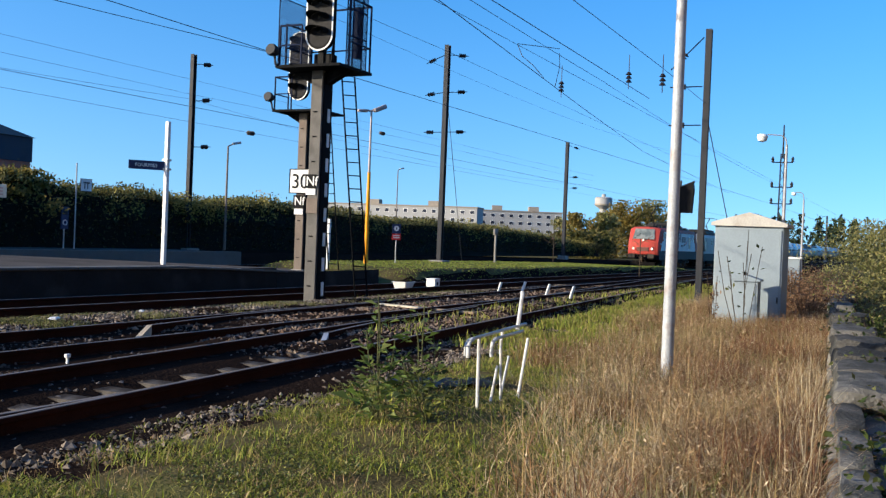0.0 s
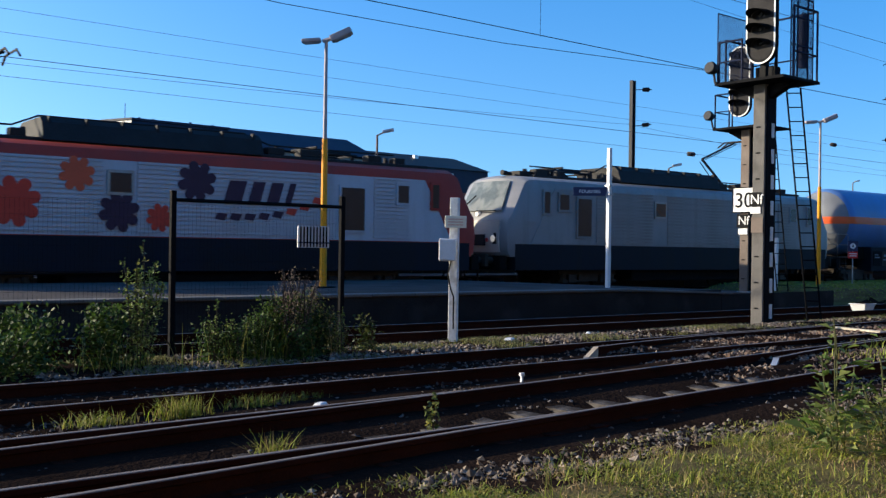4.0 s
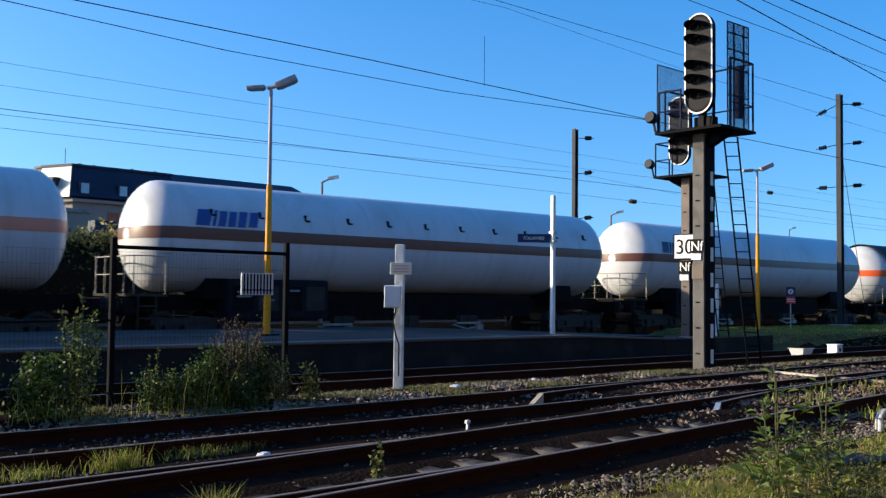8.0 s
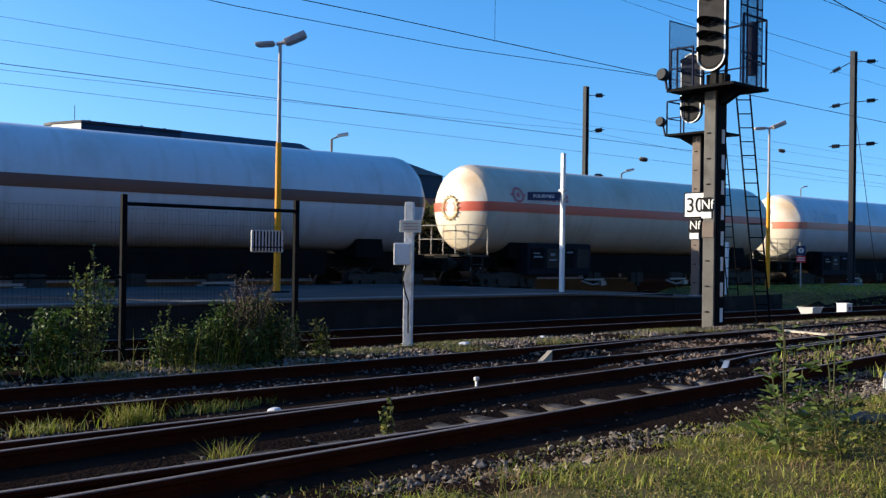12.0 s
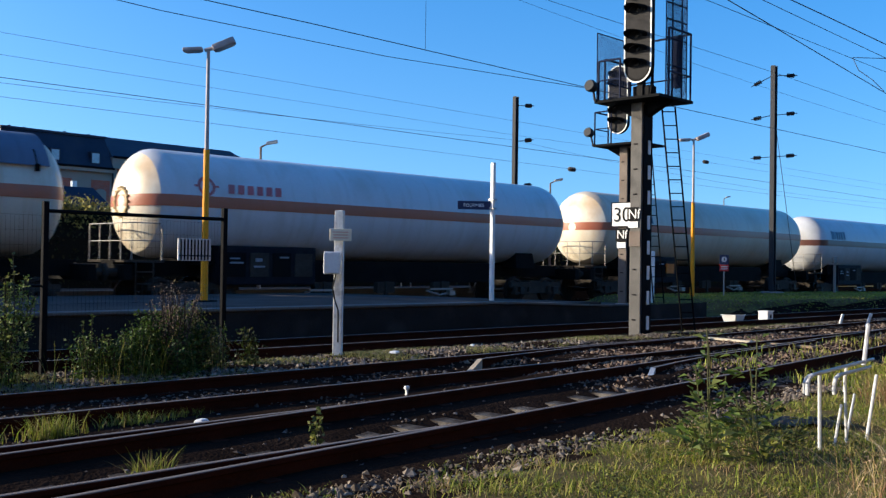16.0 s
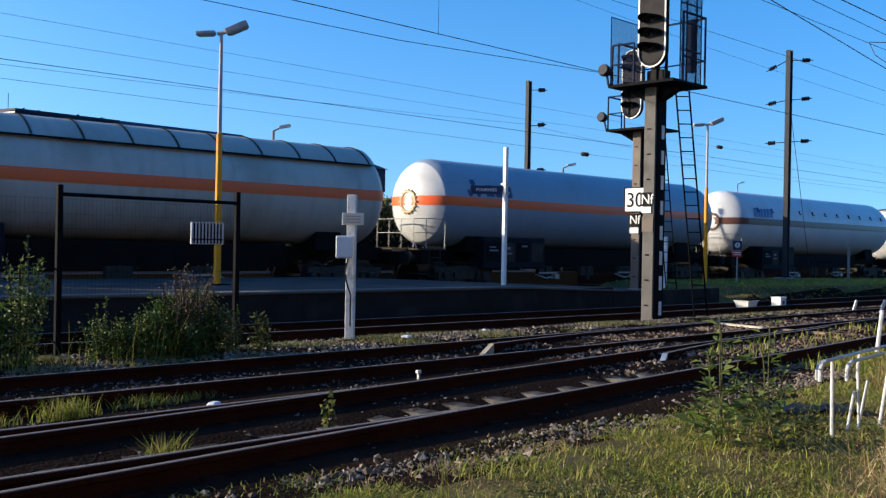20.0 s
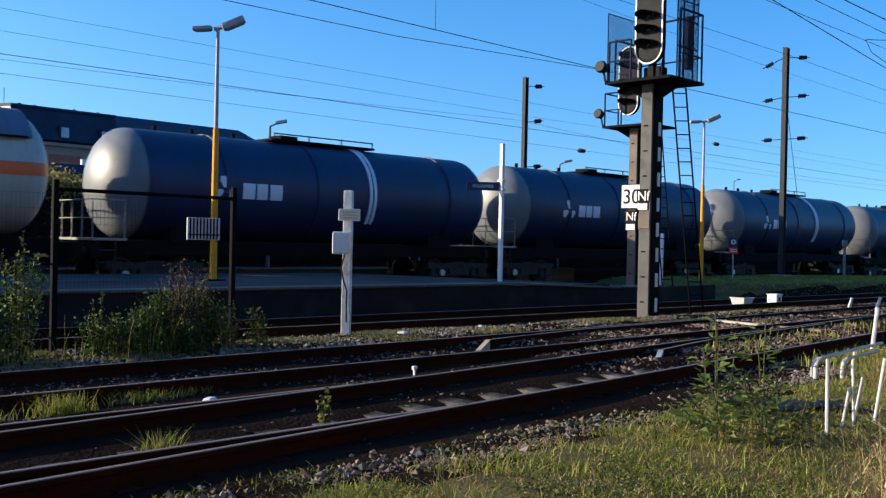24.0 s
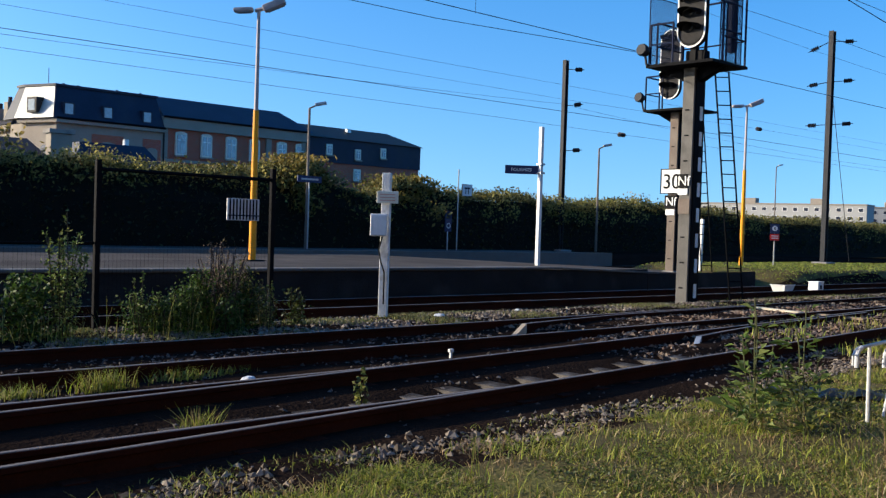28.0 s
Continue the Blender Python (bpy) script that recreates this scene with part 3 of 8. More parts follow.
def tank_shape(parent, r, cz, outline, material, inner=None, lift=0.018):
    """A flat shape (x, z) laid on the tank's near side; inner: an outline of as many points to leave open."""
    def at(x, z):
        return (x, -math.sqrt(max((r + lift) ** 2 - (z - cz) ** 2, 0.01)), z)
    bm, n = bmesh.new(), len(outline)
    mid = (sum(x for x, _ in outline) / n, sum(z for _, z in outline) / n)
    out = [bm.verts.new(at(*c)) for c in outline]
    core = [bm.verts.new(at(*c)) for c in (inner or [(mid[0] + (x - mid[0]) * 0.05, mid[1] + (z - mid[1]) * 0.05) for x, z in outline])]
    for i in range(n):
        j = (i + 1) % n
        bm.faces.new((out[i], out[j], core[j], core[i]))
    if not inner:
        bm.faces.new(core)
    bmesh.ops.recalc_face_normals(bm, faces=bm.faces)
    return part("mark_block", bm, material, parent)


def word_mark(parent, r, cz, x, z, h, material, kind):
    """A maker's mark as plain shapes: slanted blocks; a three-armed sign and blocks; or a barred ring and low blocks."""
    def disc(cx, cz_, rad, n=20):
        return [(cx + rad * math.cos(2 * math.pi * i / n), cz_ + rad * math.sin(2 * math.pi * i / n)) for i in range(n)]
    blocks = []
    if kind == "slanted":
        blocks = [(0.0, 0.40, 0.3, 0, 1), (0.46, 0.56, 0.3, 0, 1), (0.62, 0.84, 0.3, 0, 0.96), (0.90, 1.12, 0.3, 0, 0.96), (1.18, 1.42, 0.3, 0, 1), (1.50, 1.76, 0.3, 0.04, 1)]
    elif kind == "arms":
        c = (x + 0.3, z + h * 0.48)
        for a in (90, 210, 330):
            u, v = (math.cos(radians(a)), math.sin(radians(a))), (-math.sin(radians(a)), math.cos(radians(a)))
            tank_shape(parent, r, cz, [(c[0] + 1.3 * h * (u[0] * p + v[0] * q), c[1] + 1.3 * h * (u[1] * p + v[1] * q)) for p, q in ((0.10, -0.07), (0.42, -0.24), (0.60, -0.18), (0.60, 0.18), (0.42, 0.24), (0.10, 0.07))], material)
        blocks = [(0.86, 1.24, 0.0, 0, 0.92), (1.30, 1.64, 0.0, 0, 0.92), (1.72, 2.12, 0.0, 0, 0.92)]
    else:
        c = (x + 0.35, z + h * 0.5)
        tank_shape(parent, r, cz, disc(*c, h * 0.62), material, disc(*c, h * 0.42))
        tank_shape(parent, r, cz, disc(*c, h * 0.2, 12), material)
        for p in (-0.85, 0.62):
            blocks.append((0.35 + p * h, 0.35 + (p + 0.25) * h, 0.0, 0.44, 0.58))
        for i in range(6):
            blocks.append((0.98 + 0.3 * i, 1.18 + 0.3 * i, 0.15, 0.12, 0.72))
    for x0, x1, lean, z0, z1 in blocks:
        bm = bmesh.new()
        on_tank(bm, r, cz, x + x0, x + x1, z + h * z0, z + h * z1, lean)
        part("mark_block", bm, material, parent)


GAS_HALF, GAS_R, GAS_Z = 8.6, 1.45, 2.87


def gas_wagon(a, b, coat, stripe, label, mark=None, mark_coat="logo_blue", shade=None, hole=False, hooks=False, dome=None, plate=False, wide=0.19, patchy=False, low=38):
    half, r, cz = GAS_HALF + round(((b - a) - 18.9) / 2, 1), GAS_R, GAS_Z
    w = thing("tank_wagon", Matrix(), label, "tank wagon", "tank wagons of the train")
    ends, prof = dome_profile(half, r)
    key = "%.2f" % half
    if dome:
        part("tank", shared("tank:b" + key, lambda: lathe(prof[5:], cz=cz), PAINT["white"], True), PAINT[coat], w)
        part("tank_end", shared("tank_end:" + key, lambda: lathe(prof[:6] , cz=cz), PAINT["white"], True), PAINT[dome], w)
    else:
        part("tank", shared("tank:" + key, lambda: lathe(prof, cz=cz), PAINT["white"], True), PAINT[coat], w)
    part("stripe", shared("stripe:%s %.2f" % (key, wide), lambda: band(prof, cz, wide), PAINT["red"], True), PAINT[stripe], w)
    if shade:
        lo, hi = radians(low), radians(180 - low)
        part("sunshade", shared("sunshade:%s %d" % (key, low), lambda: lathe([(-half + 0.75, r + 0.03), (-half + 0.7, r + 0.09), (half - 0.7, r + 0.09), (half - 0.75, r + 0.03)], None, 24, "x", cz, (lo, hi)), PAINT["white"], True), PAINT[shade], w)
        n = 13 if shade == "shade_grey" else 0
        for i in range(n):
            x = -half + 0.9 + i * (2 * half - 1.8) / (n - 1)
            part("rib", shared("rib:%d" % low, lambda: lathe([(-0.022, r + 0.092), (-0.022, r + 0.115), (0.022, r + 0.115), (0.022, r + 0.092)], None, 16, "x", cz, (lo, hi)), PAINT["frame"]), PAINT["frame"], w, m=pose(x, 0, 0))
        if mark != "slanted":
            part("shade_edge", shared("shade_edge:%s %d" % (key, low), lambda: lathe([(-half + 0.8, r + 0.1), (half - 0.8, r + 0.1)], None, 2, "x", cz, (hi - 0.012, hi + 0.03)), PAINT["frame"]), PAINT["frame"], w)
        if shade == "shade_blue" and mark == "slanted":
            def bracket():
                bm = lathe([(-0.016, r + 0.092), (-0.016, r + 0.105), (0.016, r + 0.105), (0.016, r + 0.092)], None, 6, "x", cz, (hi - 0.3, hi - 0.02))
                return box(-0.045, 0.045, -(r + 0.1) * math.cos(lo) - 0.06, -(r + 0.1) * math.cos(lo) + 0.03, cz + (r + 0.1) * math.sin(lo) - 0.14, cz + (r + 0.1) * math.sin(lo) + 0.03, bm)
            for i in range(10):
                part("shade_bracket", shared("shade_bracket:%d" % low, bracket, PAINT["frame"]), PAINT["frame"], w, m=pose(-half + 1.2 + i * (2 * half - 2.2) / 9, 0, 0))
    if hooks:
        for i in range(11):
            x = -half + 1.7 + i * (2 * half - 3.2) / 10
            part("hook", shared("hook", lambda: box(-0.01, 0.10, -r * 0.93 - 0.05, -r * 0.93 + 0.05, cz + 0.5, cz + 0.545, bm=box(-0.045, 0.015, -r * 0.90 - 0.05, -r * 0.90 + 0.05, cz + 0.5, cz + 0.68)), PAINT["frame"]), PAINT["frame"], w, m=pose(x, 0, 0))
    if hole:
        def ring():
            bm = torus(bmesh.new(), (-half + 0.02, 0, cz), 0.34, 0.045)
            for i in range(16):
                t = 2 * math.pi * i / 16
                tube((-half - 0.03, 0.39 * math.cos(t), cz + 0.39 * math.sin(t)), (-half + 0.09, 0.39 * math.cos(t), cz + 0.39 * math.sin(t)), 0.03, bm, 5)
            return bm
        part("manhole_ring", shared("manhole_ring:" + key, ring, PAINT["frame"]), PAINT["brown" if stripe == "brown" else "ochre_patch"], w, "bolted manhole ring on the tank end")
    if mark:
        word_mark(w, r, cz, -half + (1.2 if mark == "slanted" else 1.35), 3.11, 0.42 if low > 30 else 0.34, PAINT[mark_coat], mark)
    if patchy:
        for x0, x1, z0, z1, c in ((-half + 2.0, -half + 5.6, 3.09, 3.36, "ochre_patch"), (-half + 8.5, -half + 9.6, 3.9, 4.1, "ochre_patch"), (-half + 11.0, -half + 11.9, 3.88, 4.05, "ochre_patch"), (-half + 4.0, -half + 5.0, 4.0, 4.15, "ochre_patch")):
            bm = bmesh.new()
            on_tank(bm, r, cz, x0, x1, z0, z1, 0.0, 0.004)
            part("primer_patch", bm, PAINT[c], w, "ochre primer patch")
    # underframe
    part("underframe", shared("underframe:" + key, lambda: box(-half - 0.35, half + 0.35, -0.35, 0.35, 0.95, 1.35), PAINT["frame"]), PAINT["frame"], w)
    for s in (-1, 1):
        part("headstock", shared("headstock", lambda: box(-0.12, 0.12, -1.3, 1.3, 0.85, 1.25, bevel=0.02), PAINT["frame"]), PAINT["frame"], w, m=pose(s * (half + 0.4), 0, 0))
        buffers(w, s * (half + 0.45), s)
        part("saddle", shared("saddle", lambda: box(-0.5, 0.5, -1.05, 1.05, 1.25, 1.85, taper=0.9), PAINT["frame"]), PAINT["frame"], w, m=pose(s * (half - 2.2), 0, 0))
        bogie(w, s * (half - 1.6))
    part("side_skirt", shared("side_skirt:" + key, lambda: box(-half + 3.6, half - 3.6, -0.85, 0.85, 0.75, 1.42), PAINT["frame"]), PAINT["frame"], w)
    for i in range(3):
        part("brake_gear", shared("brake_gear", lambda: box(-0.35, 0.35, -1.0, -0.8, 0.45, 0.78, box(-0.06, 0.06, -1.05, -0.95, 0.3, 0.8)), PAINT["grit"]), PAINT["grit"], w, m=pose(-2.6 + 2.4 * i, 0, 0))
    platform_rails(w, -half + 0.05)
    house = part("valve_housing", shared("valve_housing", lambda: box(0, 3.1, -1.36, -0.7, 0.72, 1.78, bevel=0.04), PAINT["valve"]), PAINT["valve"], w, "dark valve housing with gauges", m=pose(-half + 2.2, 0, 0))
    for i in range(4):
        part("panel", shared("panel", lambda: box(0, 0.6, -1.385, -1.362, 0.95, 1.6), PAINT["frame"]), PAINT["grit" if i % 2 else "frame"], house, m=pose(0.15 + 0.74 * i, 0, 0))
    for k, (u, v, c, d) in enumerate(((0.25, 1.3, 0.42, 0.05), (0.25, 1.42, 0.3, 0.04), (1.0, 1.2, 0.36, 0.05), (1.05, 1.36, 0.22, 0.09), (1.85, 1.46, 0.3, 0.05))):
        part("label_bar", shared("label_bar:%d" % k, lambda: box(u, u + c, -1.394, -1.387, v, v + d), PAINT["plate_grey"]), PAINT["plate_grey"], house, "small pale label plate")
    if plate:
        part("hazard_plate", box(-half + 4.5, -half + 5.05, -1.44, -1.395, 1.1, 1.5), PAINT["hazard"], w, "orange hazard plate")
    def air_gear():
        bm = box(-0.5, 0.5, -1.0, -0.94, 0.52, 0.58)
        tube((-0.6, -0.9, 0.5), (-0.1, -0.98, 0.36), 0.035, bm, 6)
        tube((-0.1, -0.98, 0.36), (0.55, -0.92, 0.44), 0.03, bm, 6)
        return box(0.3, 0.55, -1.06, -0.9, 0.34, 0.5, bm)
    # the pale colour paints glints of sun on the dark running gear
    for x in (-half + 5.8, 2.1):
        part("brake_lever", shared("brake_lever", air_gear, PAINT["handrail"]), PAINT["handrail"], w, "brake lever gear painted pale as sunlit glints", m=pose(x, -0.12, 0))
    return vehicle(w, (a + b) / 2 - 0.5)


def platform_rails(w, x, pale=False):
    """End platform with a handrail and steps."""
    c = PAINT["handrail" if pale else "grit"]
    part("end_platform", shared("end_platform", lambda: box(-0.35, 0.55, -1.25, 1.25, 1.3, 1.36), PAINT["grit"]), c, w, m=pose(x, 0, 0))
    rail = part("handrail", shared("handrail", lambda: pipe([(0.5, -1.2, 1.36), (0.5, -1.2, 2.3), (-0.32, -1.2, 2.3), (-0.32, 1.2, 2.3), (-0.32, 1.2, 1.36)], 0.016), PAINT["handrail"]), PAINT["handrail"], w, "pale tubular handrail", m=pose(x, 0, 0))
    part("mid_rail", shared("mid_rail", lambda: pipe([(0.5, -1.2, 1.85), (-0.32, -1.2, 1.85), (-0.32, 1.2, 1.85)], 0.013), PAINT["handrail"]), PAINT["handrail"], rail)
    for y in (-1.2, -0.6, 0.0, 0.6):
        part("baluster", shared("baluster", lambda: pipe([(-0.32, 0, 1.36), (-0.32, 0, 2.3)], 0.014), PAINT["handrail"]), PAINT["handrail"], rail, m=pose(0, y, 0))
    def steps():
        bm = bmesh.new()
        for z in (0.45, 0.75, 1.05):
            box(-0.2, 0.25, -1.32, -1.15, z, z + 0.03, bm)
        for q in (-0.22, 0.25):
            pipe([(q, -1.25, 0.45), (q, -1.25, 1.3)], 0.02, bm)
        return bm
    part("step", shared("step", steps, PAINT["grit"]), PAINT["grit"], w, m=pose(x, 0, 0))


def oil_wagon(a, b):
    half, r, cz = 6.7, 1.45, 2.78
    w = thing("tank_wagon", Matrix(), "navy blue oil tank wagon with a silver-grey end and pale hoop", "tank wagon", "tank wagons of the train")
    ends, prof = dome_profile(half, r, 0.85)
    part("tank", shared("tank:oil", lambda: lathe(prof[7:], cz=cz), PAINT["navy"], True), PAINT["navy"], w)
    part("tank_end", shared("tank_end:oil", lambda: lathe([(x, y) for x, y in prof[:8]] + [(prof[7][0] + 0.04, prof[7][1])], cz=cz), PAINT["silver"], True), PAINT["silver"], w, "silver-grey dished tank end")
    for x, wd in ((-3.6, 0.04), (-0.6, 0.04), (4.6, 0.04)):
        part("hoop", shared("hoop:thin", lambda: lathe([(-0.05, r + 0.005), (-0.05, r + 0.03), (0.05, r + 0.03), (0.05, r + 0.005)], None, 40, "x", cz), PAINT["frame"], True), PAINT["navy"], w, m=pose(x, 0, 0))
    for x in (1.28, 1.44):
        part("pale_hoop", shared("pale_hoop", lambda: lathe([(-0.05, r + 0.005), (-0.05, r + 0.04), (0.05, r + 0.04), (0.05, r + 0.005)], None, 32, "x", cz, (radians(70), radians(215))), PAINT["silver"], True), PAINT["logo_white"], w, "white ladder hoop", m=pose(x, 0, 0))
    part("walkway", shared("walkway", lambda: box(-1.6, 2.2, -0.45, 0.45, cz + r + 0.02, cz + r + 0.08, box(-1.2, -0.6, -0.3, 0.3, cz + r, cz + r + 0.2)), PAINT["frame"]), PAINT["frame"], w)
    def rail():
        bm = bmesh.new()
        for x in (-1.5, -0.3, 0.9, 2.1):
            pipe([(x, -0.45, cz + r), (x, -0.45, cz + r + 0.25)], 0.02, bm, 5)
        pipe([(-1.5, -0.45, cz + r + 0.22), (2.1, -0.45, cz + r + 0.22)], 0.02, bm, 5)
        return bm
    part("top_rail", shared("top_rail", rail, PAINT["handrail"]), PAINT["grit"], w)
    for x in (-5.0, -3.9, -2.6):
        part("valve", shared("valve", lambda: tube((0, 0, cz + r - 0.02), (0, 0, cz + r + 0.14), 0.06), PAINT["frame"]), PAINT["frame"], w, m=pose(x, 0, 0))
    word_mark(w, r, cz, -4.0, 2.48, 0.46, PAINT["logo_white"], "arms")
    part("number_bars", on_bars(r, cz), PAINT["logo_navy"], w, "rows of unreadable pale bars")
    part("underframe", shared("underframe:oil", lambda: box(-half - 0.35, half + 0.35, -1.0, 1.0, 0.95, 1.32), PAINT["frame"]), PAINT["frame"], w)
    for s in (-1, 1):
        part("headstock", shared("headstock", lambda: box(-0.12, 0.12, -1.3, 1.3, 0.85, 1.25, bevel=0.02), PAINT["frame"]), PAINT["frame"], w, m=pose(s * (half + 0.4), 0, 0))
        buffers(w, s * (half + 0.45), s)
        part("saddle", shared("saddle", lambda: box(-0.5, 0.5, -1.05, 1.05, 1.25, 1.85, taper=0.9), PAINT["frame"]), PAINT["frame"], w, m=pose(s * (half - 2.2), 0, 0))
        bo = bogie(w, s * (half - 1.3))
        part("axle_cover", shared("axle_cover", lambda: lathe([(-1.24, 0.0), (-1.24, 0.10), (-1.2, 0.11)], None, 12, "y", 0.455), PAINT["axlebox"], True), PAINT["axlebox"], bo, "bright axle cover", m=pose(-0.9, 0, 0))
    platform_rails(w, -half - 0.15, True)
    return vehicle(w, (a + b) / 2 - 0.6)


def on_bars(r, cz):
    bm = bmesh.new()
    for z, x0, x1 in ((1.85, -1.6, -0.9), (1.72, -1.6, -0.7)):
        on_tank(bm, r, cz, x0, x1, z, z + 0.07)
    return bm


EDGES = [124.9, 143.7, 162.5, 181.3, 200.3, 219.4, 238.5, 257.1, 277.0, 295.6, 314.8, 334.0, 353.3, 372.0, 390.9, 410.6, 429.5, 448.0, 466.5, 485.2, 504.0, 523.1, 537.5, 551.6, 566.8, 581.3, 595.4]     # couplings, at the start
LIVERY = [
    ("blue", "orange", "blue tank wagon with an orange stripe and pale end", dict(dome="silver", mark=None)),
    ("dull", "red", "weathered dull white tank wagon with a broad red stripe", dict(wide=0.22, patchy=True)),
    ("white", "salmon", "white tank wagon with a faded salmon stripe and grey mark", dict(mark="slanted", mark_coat="faded_mark", plate=True)),
    ("white", "brown", "white tank wagon with a brown stripe and top hooks", dict(mark="slanted", hooks=True)),
    ("white", "brown", "clean white tank wagon with a brown stripe", dict(mark="slanted", mark_coat="logo_navy", plate=True)),
    ("white", "orange", "white tank wagon with a black sunshade and orange stripe", dict(mark="arms", mark_coat="logo_navy", shade="shade_black", plate=True, low=21)),
    ("ivory", "salmon_faint", "ivory tank wagon with a panelled sunshade and faint stripe", dict(mark="arms", mark_coat="logo_navy", shade="shade_grey")),
    ("white", "brown", "white tank wagon with a brown stripe and manhole ring", dict(mark="slanted", mark_coat="logo_navy", hole=True)),
    ("ivory", "red", "dirty cream-white tank wagon with a red stripe and rusty end", dict(hole=True, mark="ring", mark_coat="mark_red", dome="rusty_end")),
    ("white", "salmon", "off-white tank wagon with an ochre-stained end", dict(dome="rusty_end", mark="arms", mark_coat="faded_mark")),
    ("white", "brown", "white tank wagon with a dark brown stripe", dict(mark="slanted")),
    ("ivory", "red_brown", "white tank wagon with a bracketed blue-grey sunshade and red-brown stripe", dict(mark="slanted", mark_coat="logo_navy", shade="shade_blue", hole=True, low=25)),
    ("white", "red_brown", "white tank wagon with a red-brown stripe and stained end", dict(hole=True, mark="ring", mark_coat="mark_red", dome="rusty_end")),
    ("ivory", "red_brown", "cream tank wagon with a red-brown stripe and rusty end", dict(mark="arms", mark_coat="logo_navy", plate=True, dome="rusty_end")),
    ("white", "brown", "bright white tank wagon with a dark stripe", dict(mark="slanted", mark_coat="logo_navy")),
    ("tan", "tan_band", "yellowed tan tank wagon with a faint brown stripe", dict(mark="ring", mark_coat="mark_red", dome="cream")),
    ("dull", "orange", "beige-grey tank wagon with a panelled sunshade and orange stripe", dict(mark="arms", shade="shade_grey", dome="rusty_end")),
    ("sky", "orange", "pale blue tank wagon with a white end and orange stripe", dict(dome="white", hole=True, mark="arms", mark_coat="logo_navy")),
    ("white", "brown", "white tank wagon with a brown stripe and rows of hooks", dict(mark="slanted", hooks=True, hole=True)),
    ("white", "salmon", "white tank wagon with a blue-grey sunshade and salmon stripe", dict(mark="arms", mark_coat="logo_blue", shade="shade_blue", low=30, plate=True)),
    ("dull", "orange", "dull white tank wagon with a blue-grey sunshade and orange stripe", dict(mark="arms", mark_coat="faded_mark", shade="shade_blue", low=30)),
]
for (coat, stripe, label, more), a, b in zip(LIVERY, EDGES, EDGES[1:]):
    gas_wagon(a, b, coat, stripe, label, **more)
for a, b in list(zip(EDGES, EDGES[1:]))[len(LIVERY):]:
    oil_wagon(a, b)


# ---- locomotives ----
LOCO = {
    "red": paint("orange_red_loco_paint", (0.34, 0.048, 0.036), (0.24, 0.05, 0.04), 0.5, 0.5, 0.58),
    "white": paint("pale_grey_loco_side", (0.38, 0.395, 0.43), (0.25, 0.25, 0.255), 0.4, 0.5, 0.45),
    "grey": paint("dirty_silver_loco_paint", (0.21, 0.21, 0.215), (0.13, 0.125, 0.12), 0.5, 0.47, 0.45),
    "cab_grey": paint("dirty_cab_front_paint", (0.44, 0.41, 0.36), (0.26, 0.22, 0.18), 0.6, 0.47, 0.5),
    "skirt": paint("dark_blue_skirt", (0.007, 0.010, 0.018), (0.012, 0.011, 0.010), 0.5, 0.5, 0.6),
    "flower_red": mat("red_petals", (0.55, 0.05, 0.03), 0.45, 0, 0.12, 3, 30, 0),
    "flower_orange": mat("orange_petals", (0.56, 0.09, 0.04), 0.45, 0, 0.12, 3, 30, 0),
    "flower_dark": mat("dark_plum_petals", (0.035, 0.018, 0.04), 0.45, 0, 0.2, 3, 30, 0),
    "glass": mat("dark_cab_glass", (0.012, 0.015, 0.02), 0.25, 0, 0.2, 3, 30, 0, spec=0.3),
    "screen": mat("dusty_windscreen", (0.09, 0.11, 0.115), 0.22, 0, 0.25, 3, 20, 0, (0.25, 0.26, 0.25), 0.5, 0.45),
    "roof": mat("sooty_roof", (0.02, 0.019, 0.019), 0.7, 0.1, 0.35, 2, 25, 0.2),
    "lamp": mat("headlamp_glass", (0.8, 0.76, 0.66), 0.15, 0, 0.1, 6, 30, 0),
}
LOCO["lamp"].node_tree.nodes["Principled BSDF"].inputs["Emission Color"].default_value = (1.0, 0.9, 0.75, 1)
LOCO["lamp"].node_tree.nodes["Principled BSDF"].inputs["Emission Strength"].default_value = 0.15


def loco_shell():
    """Body between two raked cabs: slices across the width, each with its own outline."""
    bm = bmesh.new()
    slices = []
    for y, back, top in ((-1.43, 0.38, 3.40), (-1.36, 0.22, 3.58), (-1.05, 0.1, 3.70), (-0.5, 0.02, 3.74), (0, 0, 3.76), (0.5, 0.02, 3.74), (1.05, 0.1, 3.70), (1.36, 0.22, 3.58), (1.43, 0.38, 3.40)):
        h = 9.05 - back
        rake = (top - 2.5) * 0.46
        half = [(h - 0.1, 1.16), (h, 1.3), (h + 0.04, 1.75), (h, 2.3), (h - 0.16, 2.5), (h - 0.16 - rake, top - 0.1), (h - 0.36 - rake, top)]
        out = [(-x, z) for x, z in half] + [(x, z) for x, z in half[::-1]]
        slices.append([bm.verts.new((x, y, z)) for x, z in out])
    n = len(slices[0])
    for a, b in zip(slices, slices[1:]):
        for i in range(n):
            bm.faces.new((a[i], b[i], b[(i + 1) % n], a[(i + 1) % n]))
    bm.faces.new(slices[0]), bm.faces.new(slices[-1][::-1])
    return bm


def side(outline, y=-1.445, d=0.014, bm=None):
    """A flat panel on the near side: outline in x, z."""
    b2 = bm or bmesh.new()
    lo, hi = [b2.verts.new((x, y, z)) for x, z in outline], [b2.verts.new((x, y + d, z)) for x, z in outline]
    b2.faces.new(lo), b2.faces.new(hi[::-1])
    for i in range(len(outline)):
        j = (i + 1) % len(outline)
        b2.faces.new((lo[j], lo[i], hi[i], hi[j]))
    bmesh.ops.recalc_face_normals(b2, faces=b2.faces)
    return b2


